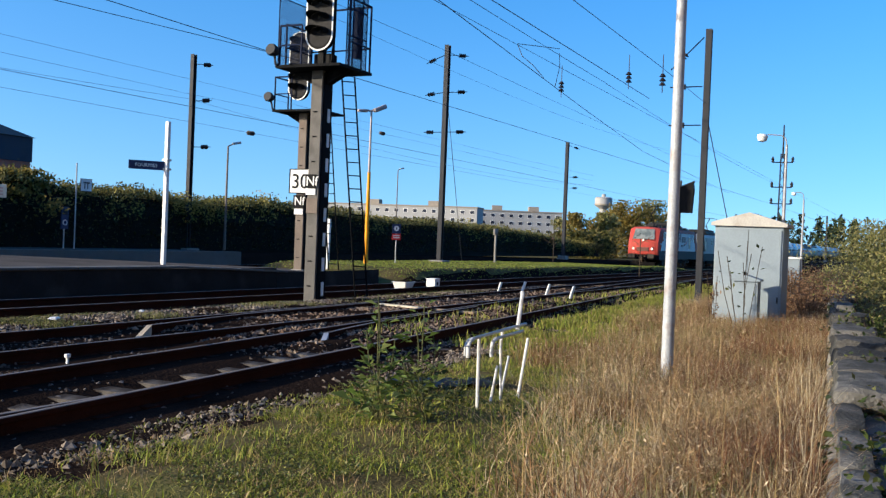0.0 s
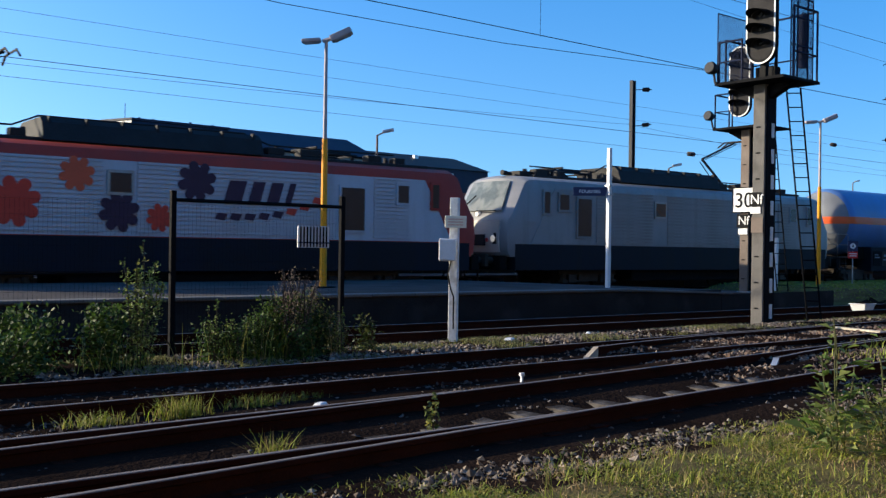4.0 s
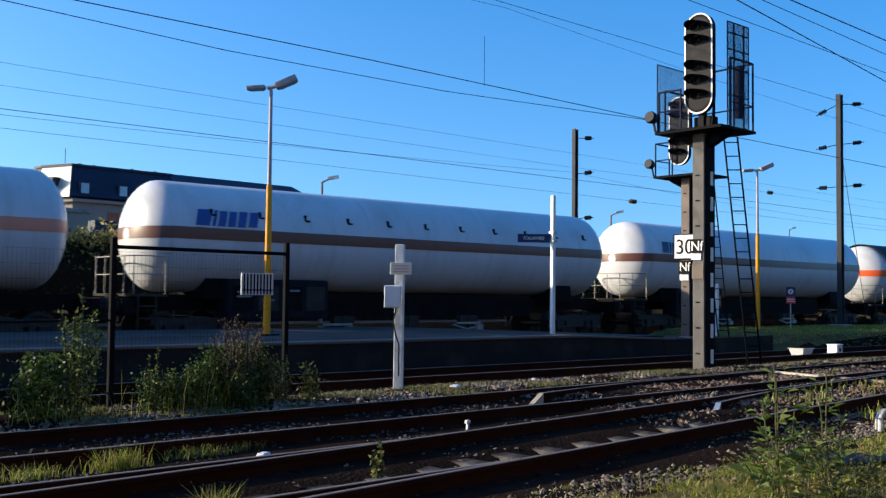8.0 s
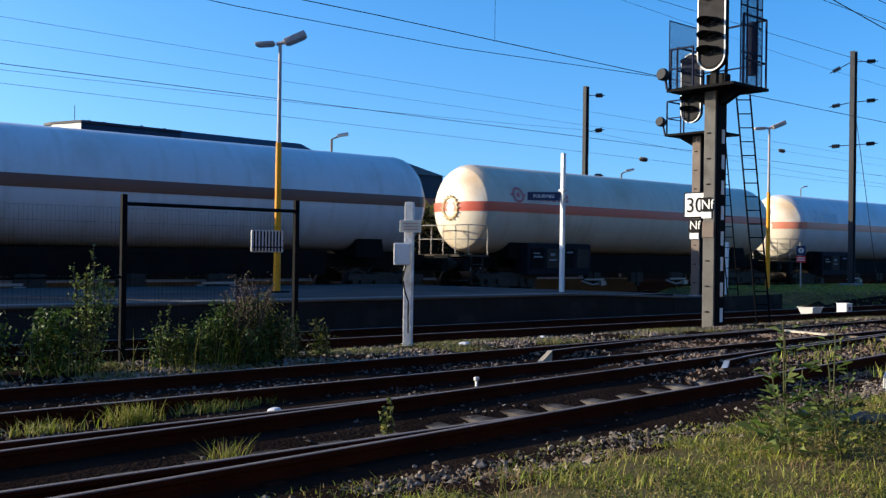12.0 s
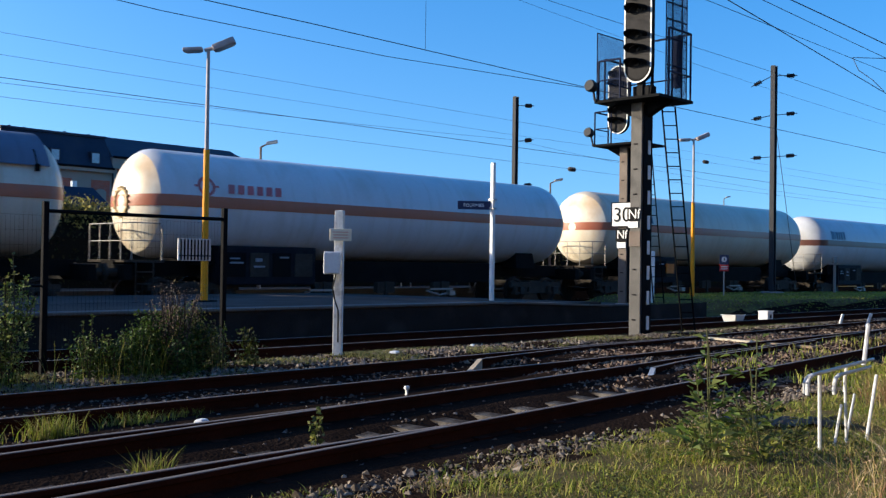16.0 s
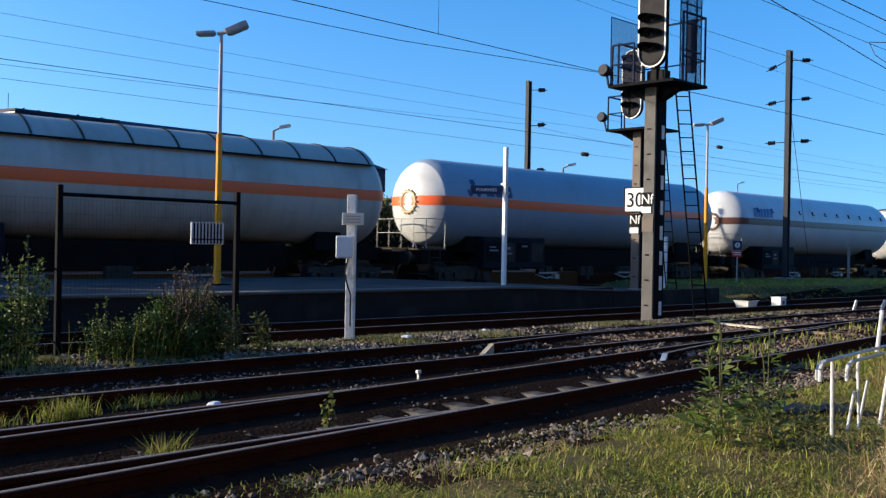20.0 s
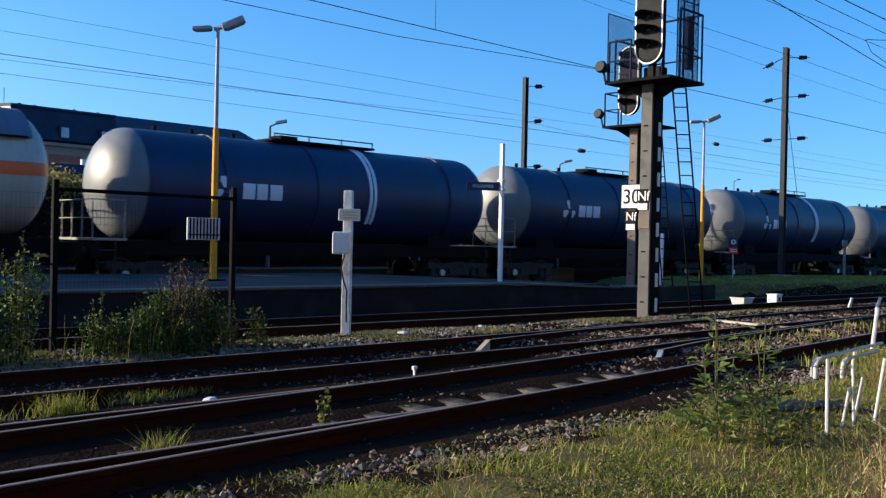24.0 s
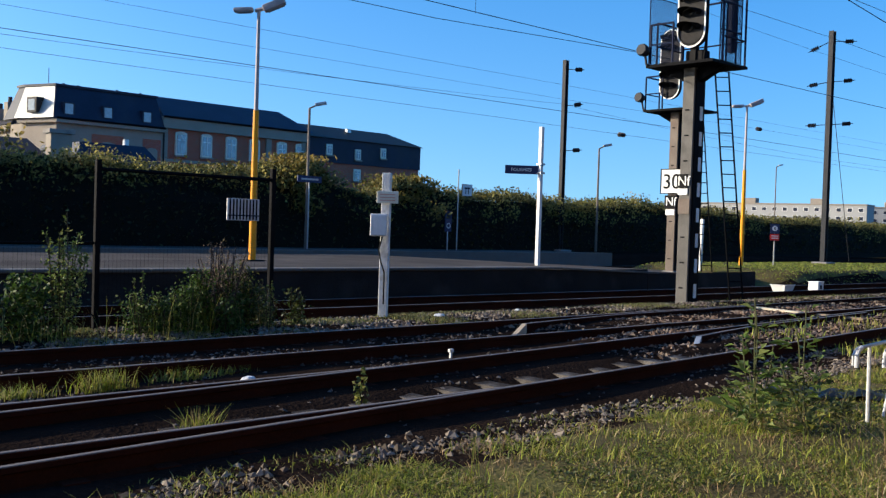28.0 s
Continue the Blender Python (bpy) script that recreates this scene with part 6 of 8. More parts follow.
cb = thing("equipment_box", pose(19.6, 2.64, -0.10), "small pale grey box on the ground before the cabinet", "cabinet")
part("body", box(0, 0.4, 0, 0.46, 0, 0.9, bevel=0.012), M["cabinet"], cb)
part("lid", upright([(-0.04, 0.902), (0.5, 0.902), (0.5, 0.94), (0.23, 1.02), (-0.04, 0.94)], -0.04, 0.44), M["cabinet"], cb)
part("door", box(-0.015, -0.003, 0.04, 0.42, 0.06, 0.86, bevel=0.003), M["cabinet"], cb)
cc = thing("equipment_box", pose(29.8, 2.85, -0.15), "distant white lineside box behind the cabinet", "cabinet")
part("body", box(0, 0.45, 0.05, 0.5, 0, 1.35, bevel=0.02), M["cabinet"], cc)
part("lid", box(-0.04, 0.49, 0.01, 0.54, 1.35, 1.4, bevel=0.01), M["white"], cc)

def rumpled(length, wide, seed):
    """A crumpled sheet with some thickness."""
    bm = bmesh.new()
    g = [[bm.verts.new(((i / 14 - 0.5) * length * (1 - 0.25 * abs(j / 8 - 0.5)), (j / 8 - 0.5) * wide, 0.05 * noise.noise((i * 0.5, j * 0.6, seed)) + 0.03)) for j in range(9)] for i in range(15)]
    for i in range(14):
        for j in range(8):
            bm.faces.new((g[i][j], g[i + 1][j], g[i + 1][j + 1], g[i][j + 1]))
    bmesh.ops.solidify(bm, geom=bm.faces[:], thickness=0.03)
    return bm


# ---- rack of bent white tubes ----
rk = thing("tube_rack", pose(0, 3.45, -0.14), "leaning rack of bent white steel tubes in the grass", "rack")
# white tubes given grey along their length: their shade side put into colour
part("bent_tube", pipe([(7.83, 0, 0.53), (7.83, 0, 0.61), (7.86, 0, 0.645), (7.92, 0, 0.665), (8.14, 0, 0.675), (8.78, 0.03, 0.69), (9.5, 0.08, 0.70)], 0.0155, seg=8), M["galv"], rk)
part("bent_tube", pipe([(8.36, -0.02, 0.49), (8.37, -0.02, 0.58), (8.40, -0.02, 0.615), (8.46, -0.02, 0.635), (8.85, 0, 0.64), (9.3, 0.03, 0.645)], 0.0155, seg=8), M["galv"], rk)
for a, b in ((7.83, 0.53), (8.36, 0.49)):
    part("tube_end", pipe([(a - 0.002, -0.025, b - 0.012), (a, -0.025, b + 0.08), (a + 0.03, -0.025, b + 0.122), (a + 0.09, -0.025, b + 0.142)], 0.017, seg=8), M["rack_white"], rk)
for (x0, z0), (x1, z1), r, y, dull in (((8.14, -0.16), (8.12, 0.66), 0.0165, 0.0, 0), ((8.71, -0.18), (8.64, 0.61), 0.0135, 0.0, 0), ((8.43, -0.16), (8.65, 0.36), 0.0135, 0.03, 0), ((8.76, 0.46), (8.80, 0.69), 0.0135, 0.05, 0), ((8.82, -0.1), (9.07, 0.41), 0.0135, 0.08, 1), ((9.08, -0.16), (9.37, 0.57), 0.0155, 0.0, 0)):
    part("leaning_tube", pipe([(x0, y, z0), (x1, y, z1)], r, seg=8), M["galv" if dull else "rack_white"], rk)
part("tall_tube", pipe([(9.22, 0.06, 0.66), (9.38, 0.08, 1.03)], 0.020, seg=8), M["rack_white"], rk)
# low crumpled near-black sheet on the ground beside the rack
sheet_ = thing("dark_sheet", pose(9.4, 4.35, gz(9.4, 4.35) + 0.01, 0, 0, -40), "crumpled near-black sheet lying in the grass", "sheet")
part("sheet", rumpled(1.3, 0.55, 5), M["black_sheet"], sheet_, smooth=True)

# ---- low stone wall ----
def wall_y(x):
    return -0.11 + 0.0735 * x


def rough_block(L, y0, y1, z0, z1, seed, rough=0.035):
    """A worn stone: a box cut finer and pushed about."""
    bm = box(0, L, y0, y1, z0, z1)
    bmesh.ops.subdivide_edges(bm, edges=bm.edges[:], cuts=3, use_grid_fill=True)
    for v in bm.verts:
        c = v.co
        edge = sum((abs(c.x - L / 2) > L * 0.45, abs(c.y - (y0 + y1) / 2) > (y1 - y0) * 0.45, abs(c.z - (z0 + z1) / 2) > (z1 - z0) * 0.45))
        mid = Vector((L / 2, (y0 + y1) / 2, (z0 + z1) / 2))
        v.co = c.lerp(mid, (0, 0.0, 0.07, 0.16)[edge]) + Vector([noise.noise(c * 4 + Vector((seed * 3.1, k * 7.7, 0))) * rough * (1.5 if k < 2 else 1) for k in range(3)])
    return bm


lw = thing("wall_verge", Matrix(), "low wall of dark mossy stone blocks", "wall", kind="structure")
part("wall_core", prism([(0.6, wall_y(0.6) - 0.02), (46, wall_y(46) - 0.02), (46, wall_y(46) - 0.4), (0.6, wall_y(0.6) - 0.36)], -0.5, 0.10), M["stone"], lw)
x, k = 0.8, 0
while x < 46:
    slab = x < 7.6
    L = random.uniform(1.1, 1.5) if slab else random.uniform(0.8, 1.6)
    wide = 0.20 if slab else random.uniform(0.38, 0.62)
    h = 0.10 if slab else random.uniform(0.12, 0.30)
    part("coping_block", rough_block(L - 0.04, -wide, 0.0, 0, h, k, 0.012 if slab else 0.045), M["stone"], lw, "" if not slab else "smooth pale coping slab", m=pose(x, wall_y(x), 0.105, 0, 0, math.degrees(math.atan(0.0735))), smooth=True)
    if k % 2 == 0 or slab:
        part("face_stone", rough_block(L - 0.05, -0.06, 0.05, -0.35, 0.10, k + 60, 0.03), M["face_stone"], lw, "pale side stone", m=pose(x, wall_y(x), 0, 0, 0, math.degrees(math.atan(0.0735))), smooth=True)
    x += L
    k += 1

# ---- bits on the ballast ----
tb = thing("white_tub", pose(24.2, 12.6, -0.06), "white plastic tub lying on the ballast", "tub")
part("shell", hip(-0.2, 0.2, -0.15, 0.15, 0.0, 0.2, -0.07, -0.05), M["white"], tb)
part("rim", box(-0.29, 0.29, -0.22, 0.22, 0.2, 0.215, bevel=0.005), M["white"], tb)
part("filling", box(-0.25, 0.25, -0.18, 0.18, 0.2155, 0.222), M["ballast"], tb, "dark dirt in the tub")
wb = thing("white_box", pose(25.85, 12.5, -0.08), "small white point-heating box on the ballast", "box")
part("body", box(-0.16, 0.16, -0.14, 0.14, 0, 0.27, bevel=0.02), M["white"], wb)
part("lid", box(-0.175, 0.175, -0.155, 0.155, 0.272, 0.295, bevel=0.008), M["white"], wb)
part("label_bar", box(-0.06, 0.06, -0.148, -0.142, 0.1, 0.2), M["steel"], wb)
for i, (x, y, a, L) in enumerate(((18.3, 9.75, -104, 1.5), (17.98, 8.2, -98, 1.0), (22.5, 8.7, 8, 2.0))):
    q = thing("timber_beam", pose(x, y, -0.06, 0, 0, a), "pale weathered timber beam across the points" if i == 0 else "brown weathered timber beam across the points", "beam", "timber beams")
    part("beam", box(-L / 2, L / 2, -0.09, 0.09, -0.06, 0.03, bevel=0.015), M["bare_wood" if i else "pale_wood"], q)
lv = thing("white_clip", pose(8.0, 8.22, -0.16), "small white plastic clip between the rails", "clip")
part("stem", box(-0.012, 0.012, -0.012, 0.012, 0, 0.12), M["white"], lv)
part("jaw", box(-0.03, 0.03, -0.02, 0.02, 0.1, 0.14, bevel=0.008), M["white"], lv)
for x, y, s in ((11.0, 11.6, 0.12), (5.2, 8.1, 0.08), (13.2, 11.9, 0.07)):
    lt = thing("litter", pose(x, y, gz(x, y) + 0.01, 0, 0, 30), "crumpled white scrap of litter on the ballast", "litter", "litter")
    part("scrap", box(-s, s, -s * 0.6, s * 0.6, 0, 0.03, bevel=0.012, taper=0.7), M["white"], lt)
for x, y, h in ((25.9, 10.5, 0.36), (26.0, 9.85, 0.40), (24.9, 8.75, 0.42), (25.0, 8.1, 0.40), (30.2, 5.2, 0.42)):
    mk = thing("marker_stake", pose(x, y, gz(x, y) - 0.05, 0, random.uniform(8, 20), -45), "leaning pale marker stake beside the rails", "stake", "marker stakes")
    part("stake", box(-0.03, 0.03, -0.03, 0.03, 0, h, bevel=0.006), M["white_wood"], mk)

# ---- buildings behind the line ----
def brick_mat():
    m = bpy.data.materials.new("old_red_brick")
    m.use_nodes = True
    n, l = m.node_tree.nodes, m.node_tree.links
    b = n["Principled BSDF"]
    b.inputs["Roughness"].default_value = 0.9
    co, mp, br, no, mx = n.new("ShaderNodeTexCoord"), n.new("ShaderNodeMapping"), n.new("ShaderNodeTexBrick"), n.new("ShaderNodeTexNoise"), n.new("ShaderNodeMix")
    mp.inputs["Rotation"].default_value = (radians(90), 0, 0)
    br.inputs["Scale"].default_value, br.inputs["Brick Width"].default_value, br.inputs["Row Height"].default_value, br.inputs["Mortar Size"].default_value = 1.0, 0.22, 0.075, 0.01
    br.inputs["Color1"].default_value, br.inputs["Color2"].default_value, br.inputs["Mortar"].default_value = (0.52, 0.105, 0.055, 1), (0.38, 0.08, 0.045, 1), (0.26, 0.17, 0.13, 1)
    no.inputs["Scale"].default_value, no.inputs["Detail"].default_value = 0.6, 6
    mx.data_type, mx.blend_type = "RGBA", "MULTIPLY"
    mx.inputs[0].default_value = 0.35
    l.new(co.outputs["Object"], mp.inputs[0]), l.new(mp.outputs[0], br.inputs[0]), l.new(co.outputs["Object"], no.inputs["Vector"])
    l.new(br.outputs[0], mx.inputs[6]), l.new(no.outputs[1], mx.inputs[7]), l.new(mx.outputs[2], b.inputs["Base Color"])
    return m


M.update({
    "brick": brick_mat(),
    "slate": mat("blue_black_slate", (0.016, 0.022, 0.042), 0.6, 0, 0.3, 0.8, 12, 0.3, (0.028, 0.032, 0.042), 0.5, 0.5, spec=0.2),
    "stone_trim": mat("pale_stone_trim", (0.25, 0.215, 0.18), 0.85, 0, 0.15, 1, 20, 0.2, (0.25, 0.23, 0.2), 0.5, 0.5),
    "zinc": mat("pale_zinc_and_sunlit_slope", (0.78, 0.77, 0.74), 0.5, 0.3, 0.1, 1, 20, 0.1),
    "cream": mat("cream_window_surround", (0.62, 0.58, 0.50), 0.7, 0, 0.08, 2, 20, 0.05, (0.45, 0.41, 0.34), 0.4, 0.5),
    "pane": mat("window_glass", (0.22, 0.26, 0.30), 0.08, 0, 0.3, 0.7, 6, 0, spec=0.8),
    "render": mat("white_rendered_wall", (0.30, 0.30, 0.30), 0.8, 0, 0.08, 0.2, 5, 0.1, (0.34, 0.33, 0.31), 0.4, 0.5),
    "dark_slate": mat("brown_black_slate", (0.03, 0.024, 0.022), 0.6, 0, 0.3, 0.8, 12, 0.3),
    "tile": mat("dark_roof_tile", (0.06, 0.04, 0.035), 0.8, 0, 0.3, 1, 14, 0.4),
})


def house_window(parent, x, z0, w, h, y=-0.05, arch=False):
    if arch:
        a, t0, t1 = w / 2 + 0.13, z0 - 0.12, z0 + h + 0.06
        outline = [(x - a, t0), (x + a, t0)] + [(x + a * math.cos(k), t1 + 0.17 * math.sin(k)) for k in [math.pi * i / 10 for i in range(11)]]
        fr = part("window", turned(prism(outline, 0, 0.12), Matrix(((1, 0, 0, 0), (0, 0, -1, y + 0.04), (0, 1, 0, 0), (0, 0, 0, 1)))), M["cream"], parent, "tall window in an arched cream surround")
    else:
        fr = part("window", box(x - w / 2 - 0.13, x + w / 2 + 0.13, y - 0.08, y + 0.04, z0 - 0.12, z0 + h + 0.16, bevel=0.02), M["cream"], parent, "window in a cream painted surround")
    part("pane", box(x - w / 2, x + w / 2, y - 0.10, y - 0.084, z0, z0 + h), M["pane"], fr)
    part("window_frame", box(x - 0.03, x + 0.03, y - 0.125, y - 0.102, z0, z0 + h), M["white"], fr)
    part("transom", box(x - w / 2, x + w / 2, y - 0.125, y - 0.102, z0 + h * 0.7, z0 + h * 0.7 + 0.05), M["white"], fr)
    part("sill", box(x - w / 2 - 0.18, x + w / 2 + 0.18, y - 0.2, y - 0.082, z0 - 0.22, z0 - 0.122), M["stone_trim"], fr)


ho = thing("station_house", pose(22, 60, 0.2, 0, 0, 2.5), "long red brick house with slate mansard and hipped roofs", "house")
corner = [(1.7, 3.0), (2.54, 0), (9.7, 0), (9.7, 4.6), (1.7, 4.6)]
part("wall", prism(corner, 0, 6.7), M["stone_trim"], ho, "pale stone wall with brick panels")
part("wall", box(9.72, 21.8, 0.25, 10, 0, 7.1), M["brick"], ho)
part("wall", box(21.82, 34.0, 0.6, 10, 0, 7.5), M["brick"], ho)
part("slate_wall", box(21.85, 34.08, 0.5, 0.59, 5.75, 7.6), M["slate"], ho, "slate-hung upper wall")
bm = bmesh.new()
lo = [bm.verts.new((x, y, 6.95)) for x, y in ((1.25, 3.0), (2.25, -0.25), (9.75, -0.25), (9.75, 4.7), (1.25, 4.7))]
hi = [bm.verts.new((x, y, 9.0)) for x, y in ((2.0, 3.2), (2.8, 0.75), (9.6, 0.75), (9.6, 4.2), (2.0, 4.2))]
bm.faces.new(hi), bm.faces.new(lo[::-1])
for i in range(5):
    bm.faces.new((lo[i], lo[(i + 1) % 5], hi[(i + 1) % 5], hi[i]))
mans = part("mansard_roof", bm, M["slate"], ho, "steep blue-black slate mansard")
bm = bmesh.new()
v = [bm.verts.new(Vector(c) + Vector((-0.04, -0.02, 0))) for c in ((1.26, 2.98, 6.98), (2.25, -0.24, 6.98), (2.79, 0.74, 8.97), (2.0, 3.18, 8.97))]
bm.faces.new(v)
bmesh.ops.solidify(bm, geom=bm.faces[:], thickness=0.02)
# pale sheet laid over the slate slope paints the sun on that side
part("corner_cladding", bm, M["zinc"], mans, "corner slope painted pale as sunlit")
part("roof_cap", prism([(1.9, 3.2), (2.73, 0.65), (9.7, 0.65), (9.7, 4.3), (1.9, 4.3)], 9.004, 9.15), M["slate"], ho)
for x, y in ((3.4, 1.0), (4.4, 1.1), (6.9, 0.9), (8.6, 1.0)):
    part("roof_vent", tube((x, y, 9.13), (x, y, 9.24), 0.08), M["dark_steel"], ho)
part("hip_roof", hip(9.72, 22.3, -0.1, 10.3, 7.8, 9.45, 1.0, 3.2), M["slate"], ho)
part("hip_roof", hip(21.6, 34.2, 0.3, 10.3, 7.62, 8.85, 1.1, 3.4), M["dark_slate"], ho, "brown-black slate roof")
part("roof_vent", box(27.8, 28.2, 2.6, 2.9, 8.3, 8.75), M["white"], ho, "small white roof vent")
part("cornice", prism([(1.4, 3.0), (2.4, -0.3), (9.75, -0.3), (9.75, -0.002), (2.54, -0.002), (1.7, 3.0)], 6.705, 6.94), M["stone_trim"], ho)
part("gutter", tube((2.4, -0.33, 6.98), (9.75, -0.33, 6.98), 0.07), M["dark_steel"], ho)
part("gutter", tube((9.75, -0.14, 7.8), (21.8, -0.14, 7.8), 0.07), M["dark_steel"], ho)
for x in (9.85, 21.75):
    part("downpipe", tube((x, 0.05, 0), (x, 0.05, 7.75), 0.05), M["steel"], ho)
part("cornice", box(9.73, 21.8, -0.06, 0.246, 7.05, 7.79, bevel=0.03), M["stone_trim"], ho, "deep pale stone cornice")
part("string_course", box(9.73, 21.8, 0.15, 0.246, 4.85, 5.05), M["stone_trim"], ho)
for x in (9.95, 18.34, 21.5):
    part("pilaster", box(x - 0.22, x + 0.22, 0.10, 0.246, 0, 7.04), M["stone_trim"], ho)
for x in (11.2, 13.17, 15.16, 17.13, 19.52, 21.2):
    house_window(ho, x, 5.45, 0.62, 1.25, 0.2, True)
for x, z in ((24.2, 6.45), (27.1, 6.25), (29.8, 6.55)):
    house_window(ho, x, z, 0.34, 0.55, 0.47)
house_window(ho, 27.15, 4.6, 0.45, 0.65, 0.55)
for x in (3.26, 5.8, 8.52):
    dm = part("dormer", box(x - 0.36, x + 0.36, -0.12, 0.8, 7.2, 8.0, bevel=0.03), M["slate"], ho, "small slate dormer")
    part("pane", box(x - 0.25, x + 0.25, -0.14, -0.123, 7.28, 7.9), M["pane"], dm)
dm = part("dormer", turned(box(-0.42, 0.42, -0.25, 0.4, 7.3, 8.25, bevel=0.03), pose(1.85, 1.5, 0, 0, 0, -73)), M["dark_slate"], ho, "small dark-framed dormer")
part("pane", turned(box(-0.27, 0.27, -0.27, -0.253, 7.42, 8.1), pose(1.85, 1.5, 0, 0, 0, -73)), M["pane"], dm)
for x0, x1 in ((4.8, 6.95), (8.3, 9.6)):
    pn = part("brick_panel", box(x0, x1, -0.03, -0.003, 3.6, 6.2), M["brick"], ho, "red brick panel")
    c, r = (x0 + x1) / 2, (x1 - x0) * 0.3
    part("arched_window", turned(prism([(c - r, 3.7), (c + r, 3.7)] + [(c + r * math.cos(t), 5.45 + 0.5 * r * math.sin(t)) for t in [math.pi * k / 8 for k in range(9)]], 0, 0.03), Matrix(((1, 0, 0, 0), (0, 0, -1, -0.032), (0, 1, 0, 0), (0, 0, 0, 1)))), M["stone_trim"], pn, "pale arched window surround")
part("wing_wall", box(1.9, 9.7, 4.61, 16, 0, 6.45), M["stone_trim"], ho, "pale rendered wall of the low wing")
part("wing_roof", hip(1.5, 9.7, 4.72, 16.3, 6.72, 7.75, 2.0, 1.0), M["dark_slate"], ho, "low slate roof of the wing")
part("wing_cornice", box(1.6, 1.89, 4.75, 16.2, 6.3, 6.7, bevel=0.03), M["stone_trim"], ho)
for y in (6.2, 8.6, 11.0, 13.4):
    wn_ = part("window", box(1.8, 1.91, y - 0.5, y + 0.5, 4.3, 6.0, bevel=0.02), M["cream"], ho, "window in a cream painted surround")
    part("pane", box(1.77, 1.798, y - 0.36, y + 0.36, 4.45, 5.85), M["pane"], wn_)
for y, h in ((6.9, 8.7), (8.4, 8.35)):
    ch = part("chimney", box(2.3, 2.85, y - 0.3, y + 0.3, 6.7, h - 0.35, bevel=0.02), M["stone_trim"], ho, "weathered chimney stack")
    part("chimney_pot", tube((2.58, y, h - 0.34), (2.58, y, h), 0.14), M["dark_slate"], ch)
part("aerial", pipe([(2.9, 2.0, 8.95), (2.9, 2.0, 10.2)], 0.02), M["dark_steel"], ho)
# roofs of the low sheds before the house
sh = thing("shed", pose(8, 45, 0.3, 0, 0, 0), "low brick shed with a dark tiled roof", "shed")
part("wall", box(0, 15.2, 0, 6, 0, 3.4), M["brick"], sh)
part("roof", upright([(-0.4, 3.35), (6.4, 3.35), (3, 4.6)], -0.3, 10.2), M["tile"], sh)
part("roof", hip(11.3, 15.6, -0.4, 6.4, 3.402, 4.5, 0.5, 1.2), M["slate"], sh)
part("chimney", box(10.25, 11.25, 0.3, 0.9, 3.2, 4.75, bevel=0.02), M["stone_trim"], sh)
part("chimney_cap", box(10.15, 11.35, 0.2, 1.0, 4.752, 4.95, bevel=0.02), M["concrete"], sh)
part("chimney_pot", tube((14.3, 1.2, 4.0), (14.3, 1.2, 4.8), 0.16), M["white"], sh)


def apartment(p, q, h, floors, label):
    p, q = Vector(p), Vector(q)
    d = q - p
    L, turn = d.length, math.degrees(math.atan2(d.y, d.x))
    w = thing("apartment_block", pose(p.x, p.y, 0, 0, 0, turn), label, "apartment block", "apartment blocks")
    part("wall", box(0, L, 0, 11, 0, h), M["render"], w)
    part("parapet", box(-0.2, L + 0.2, -0.2, 11.2, h, h + 0.5), M["stone_trim"], w)
    fh = 2.9
    n = int(L / 3.6)
    for f in range(floors):
        for i in range(n):
            x, z = 1.8 + i * (L - 3.6) / max(n - 1, 1), h - 2.3 - f * fh
            wi = part("window", shared("apartment_window", lambda: box(-0.85, 0.85, -0.06, 0.02, 0, 1.4), M["zinc"]), M["zinc"], w, m=pose(x, 0, z))
            part("pane", shared("apartment_pane", lambda: box(-0.75, 0.75, -0.08, -0.062, 0.1, 1.3), M["slate"]), M["slate"], wi)
    for i in range(2):
        part("roof_hut", box(L * (0.3 + 0.4 * i) - 2, L * (0.3 + 0.4 * i) + 2, 3, 7, h + 0.5, h + 2.4), M["stone_trim"], w)


apartment((328, 205, 0), (339, 147, 0), 12.8, 3, "long white flat-roofed apartment block")
apartment((362, 160, 0), (378, 127, 0), 12.8, 3, "white flat-roofed apartment block with regular windows")
wt = thing("water_tower", pose(480, 140, 0), "white round water tower on a slender stem", "water tower")
part("stem", tube((0, 0, -3), (0, 0, 19.2), 2.1, seg=20, r2=1.8), M["render"], wt)
part("tank", lathe([(18.6, 1.8), (20.0, 3.5), (20.5, 4.3), (24.2, 4.3), (24.6, 3.8), (25.0, 0.0)], None, 28, "z"), M["render"], wt, smooth=True)
part("band", lathe([(20.5, 4.32), (20.5, 4.42), (21.3, 4.42), (21.3, 4.32)], None, 28, "z"), M["stone_trim"], wt)
part("lantern", tube((0, 0, 24.9), (0, 0, 26.2), 1.0, seg=12), M["render"], wt)


# ---- foliage ----
def quads(centres, sizes, seed, up=0.0, slim=0.55):
    """Leaf-like diamonds at the centres, turned at random; up: how far they lie flat."""
    rng = np.random.default_rng(seed)
    c = np.asarray(centres, float)
    n = len(c)
    a = rng.normal(size=(n, 3))
    a[:, 2] *= 1 - up
    a /= np.linalg.norm(a, axis=1)[:, None]
    b = np.cross(a, rng.normal(size=(n, 3)))
    b /= np.linalg.norm(b, axis=1)[:, None] + 1e-9
    s = np.asarray(sizes, float)[:, None]
    v = np.stack([c - a * s, c + b * s * slim, c + a * s, c - b * s * slim], 1).reshape(-1, 3)
    return v, np.arange(4 * n).reshape(-1, 4)


def leaf_mesh(name, v, f, material):
    me = bpy.data.meshes.new(name)
    me.from_pydata(v.tolist(), [], f.tolist())
    me.materials.append(material)
    return me


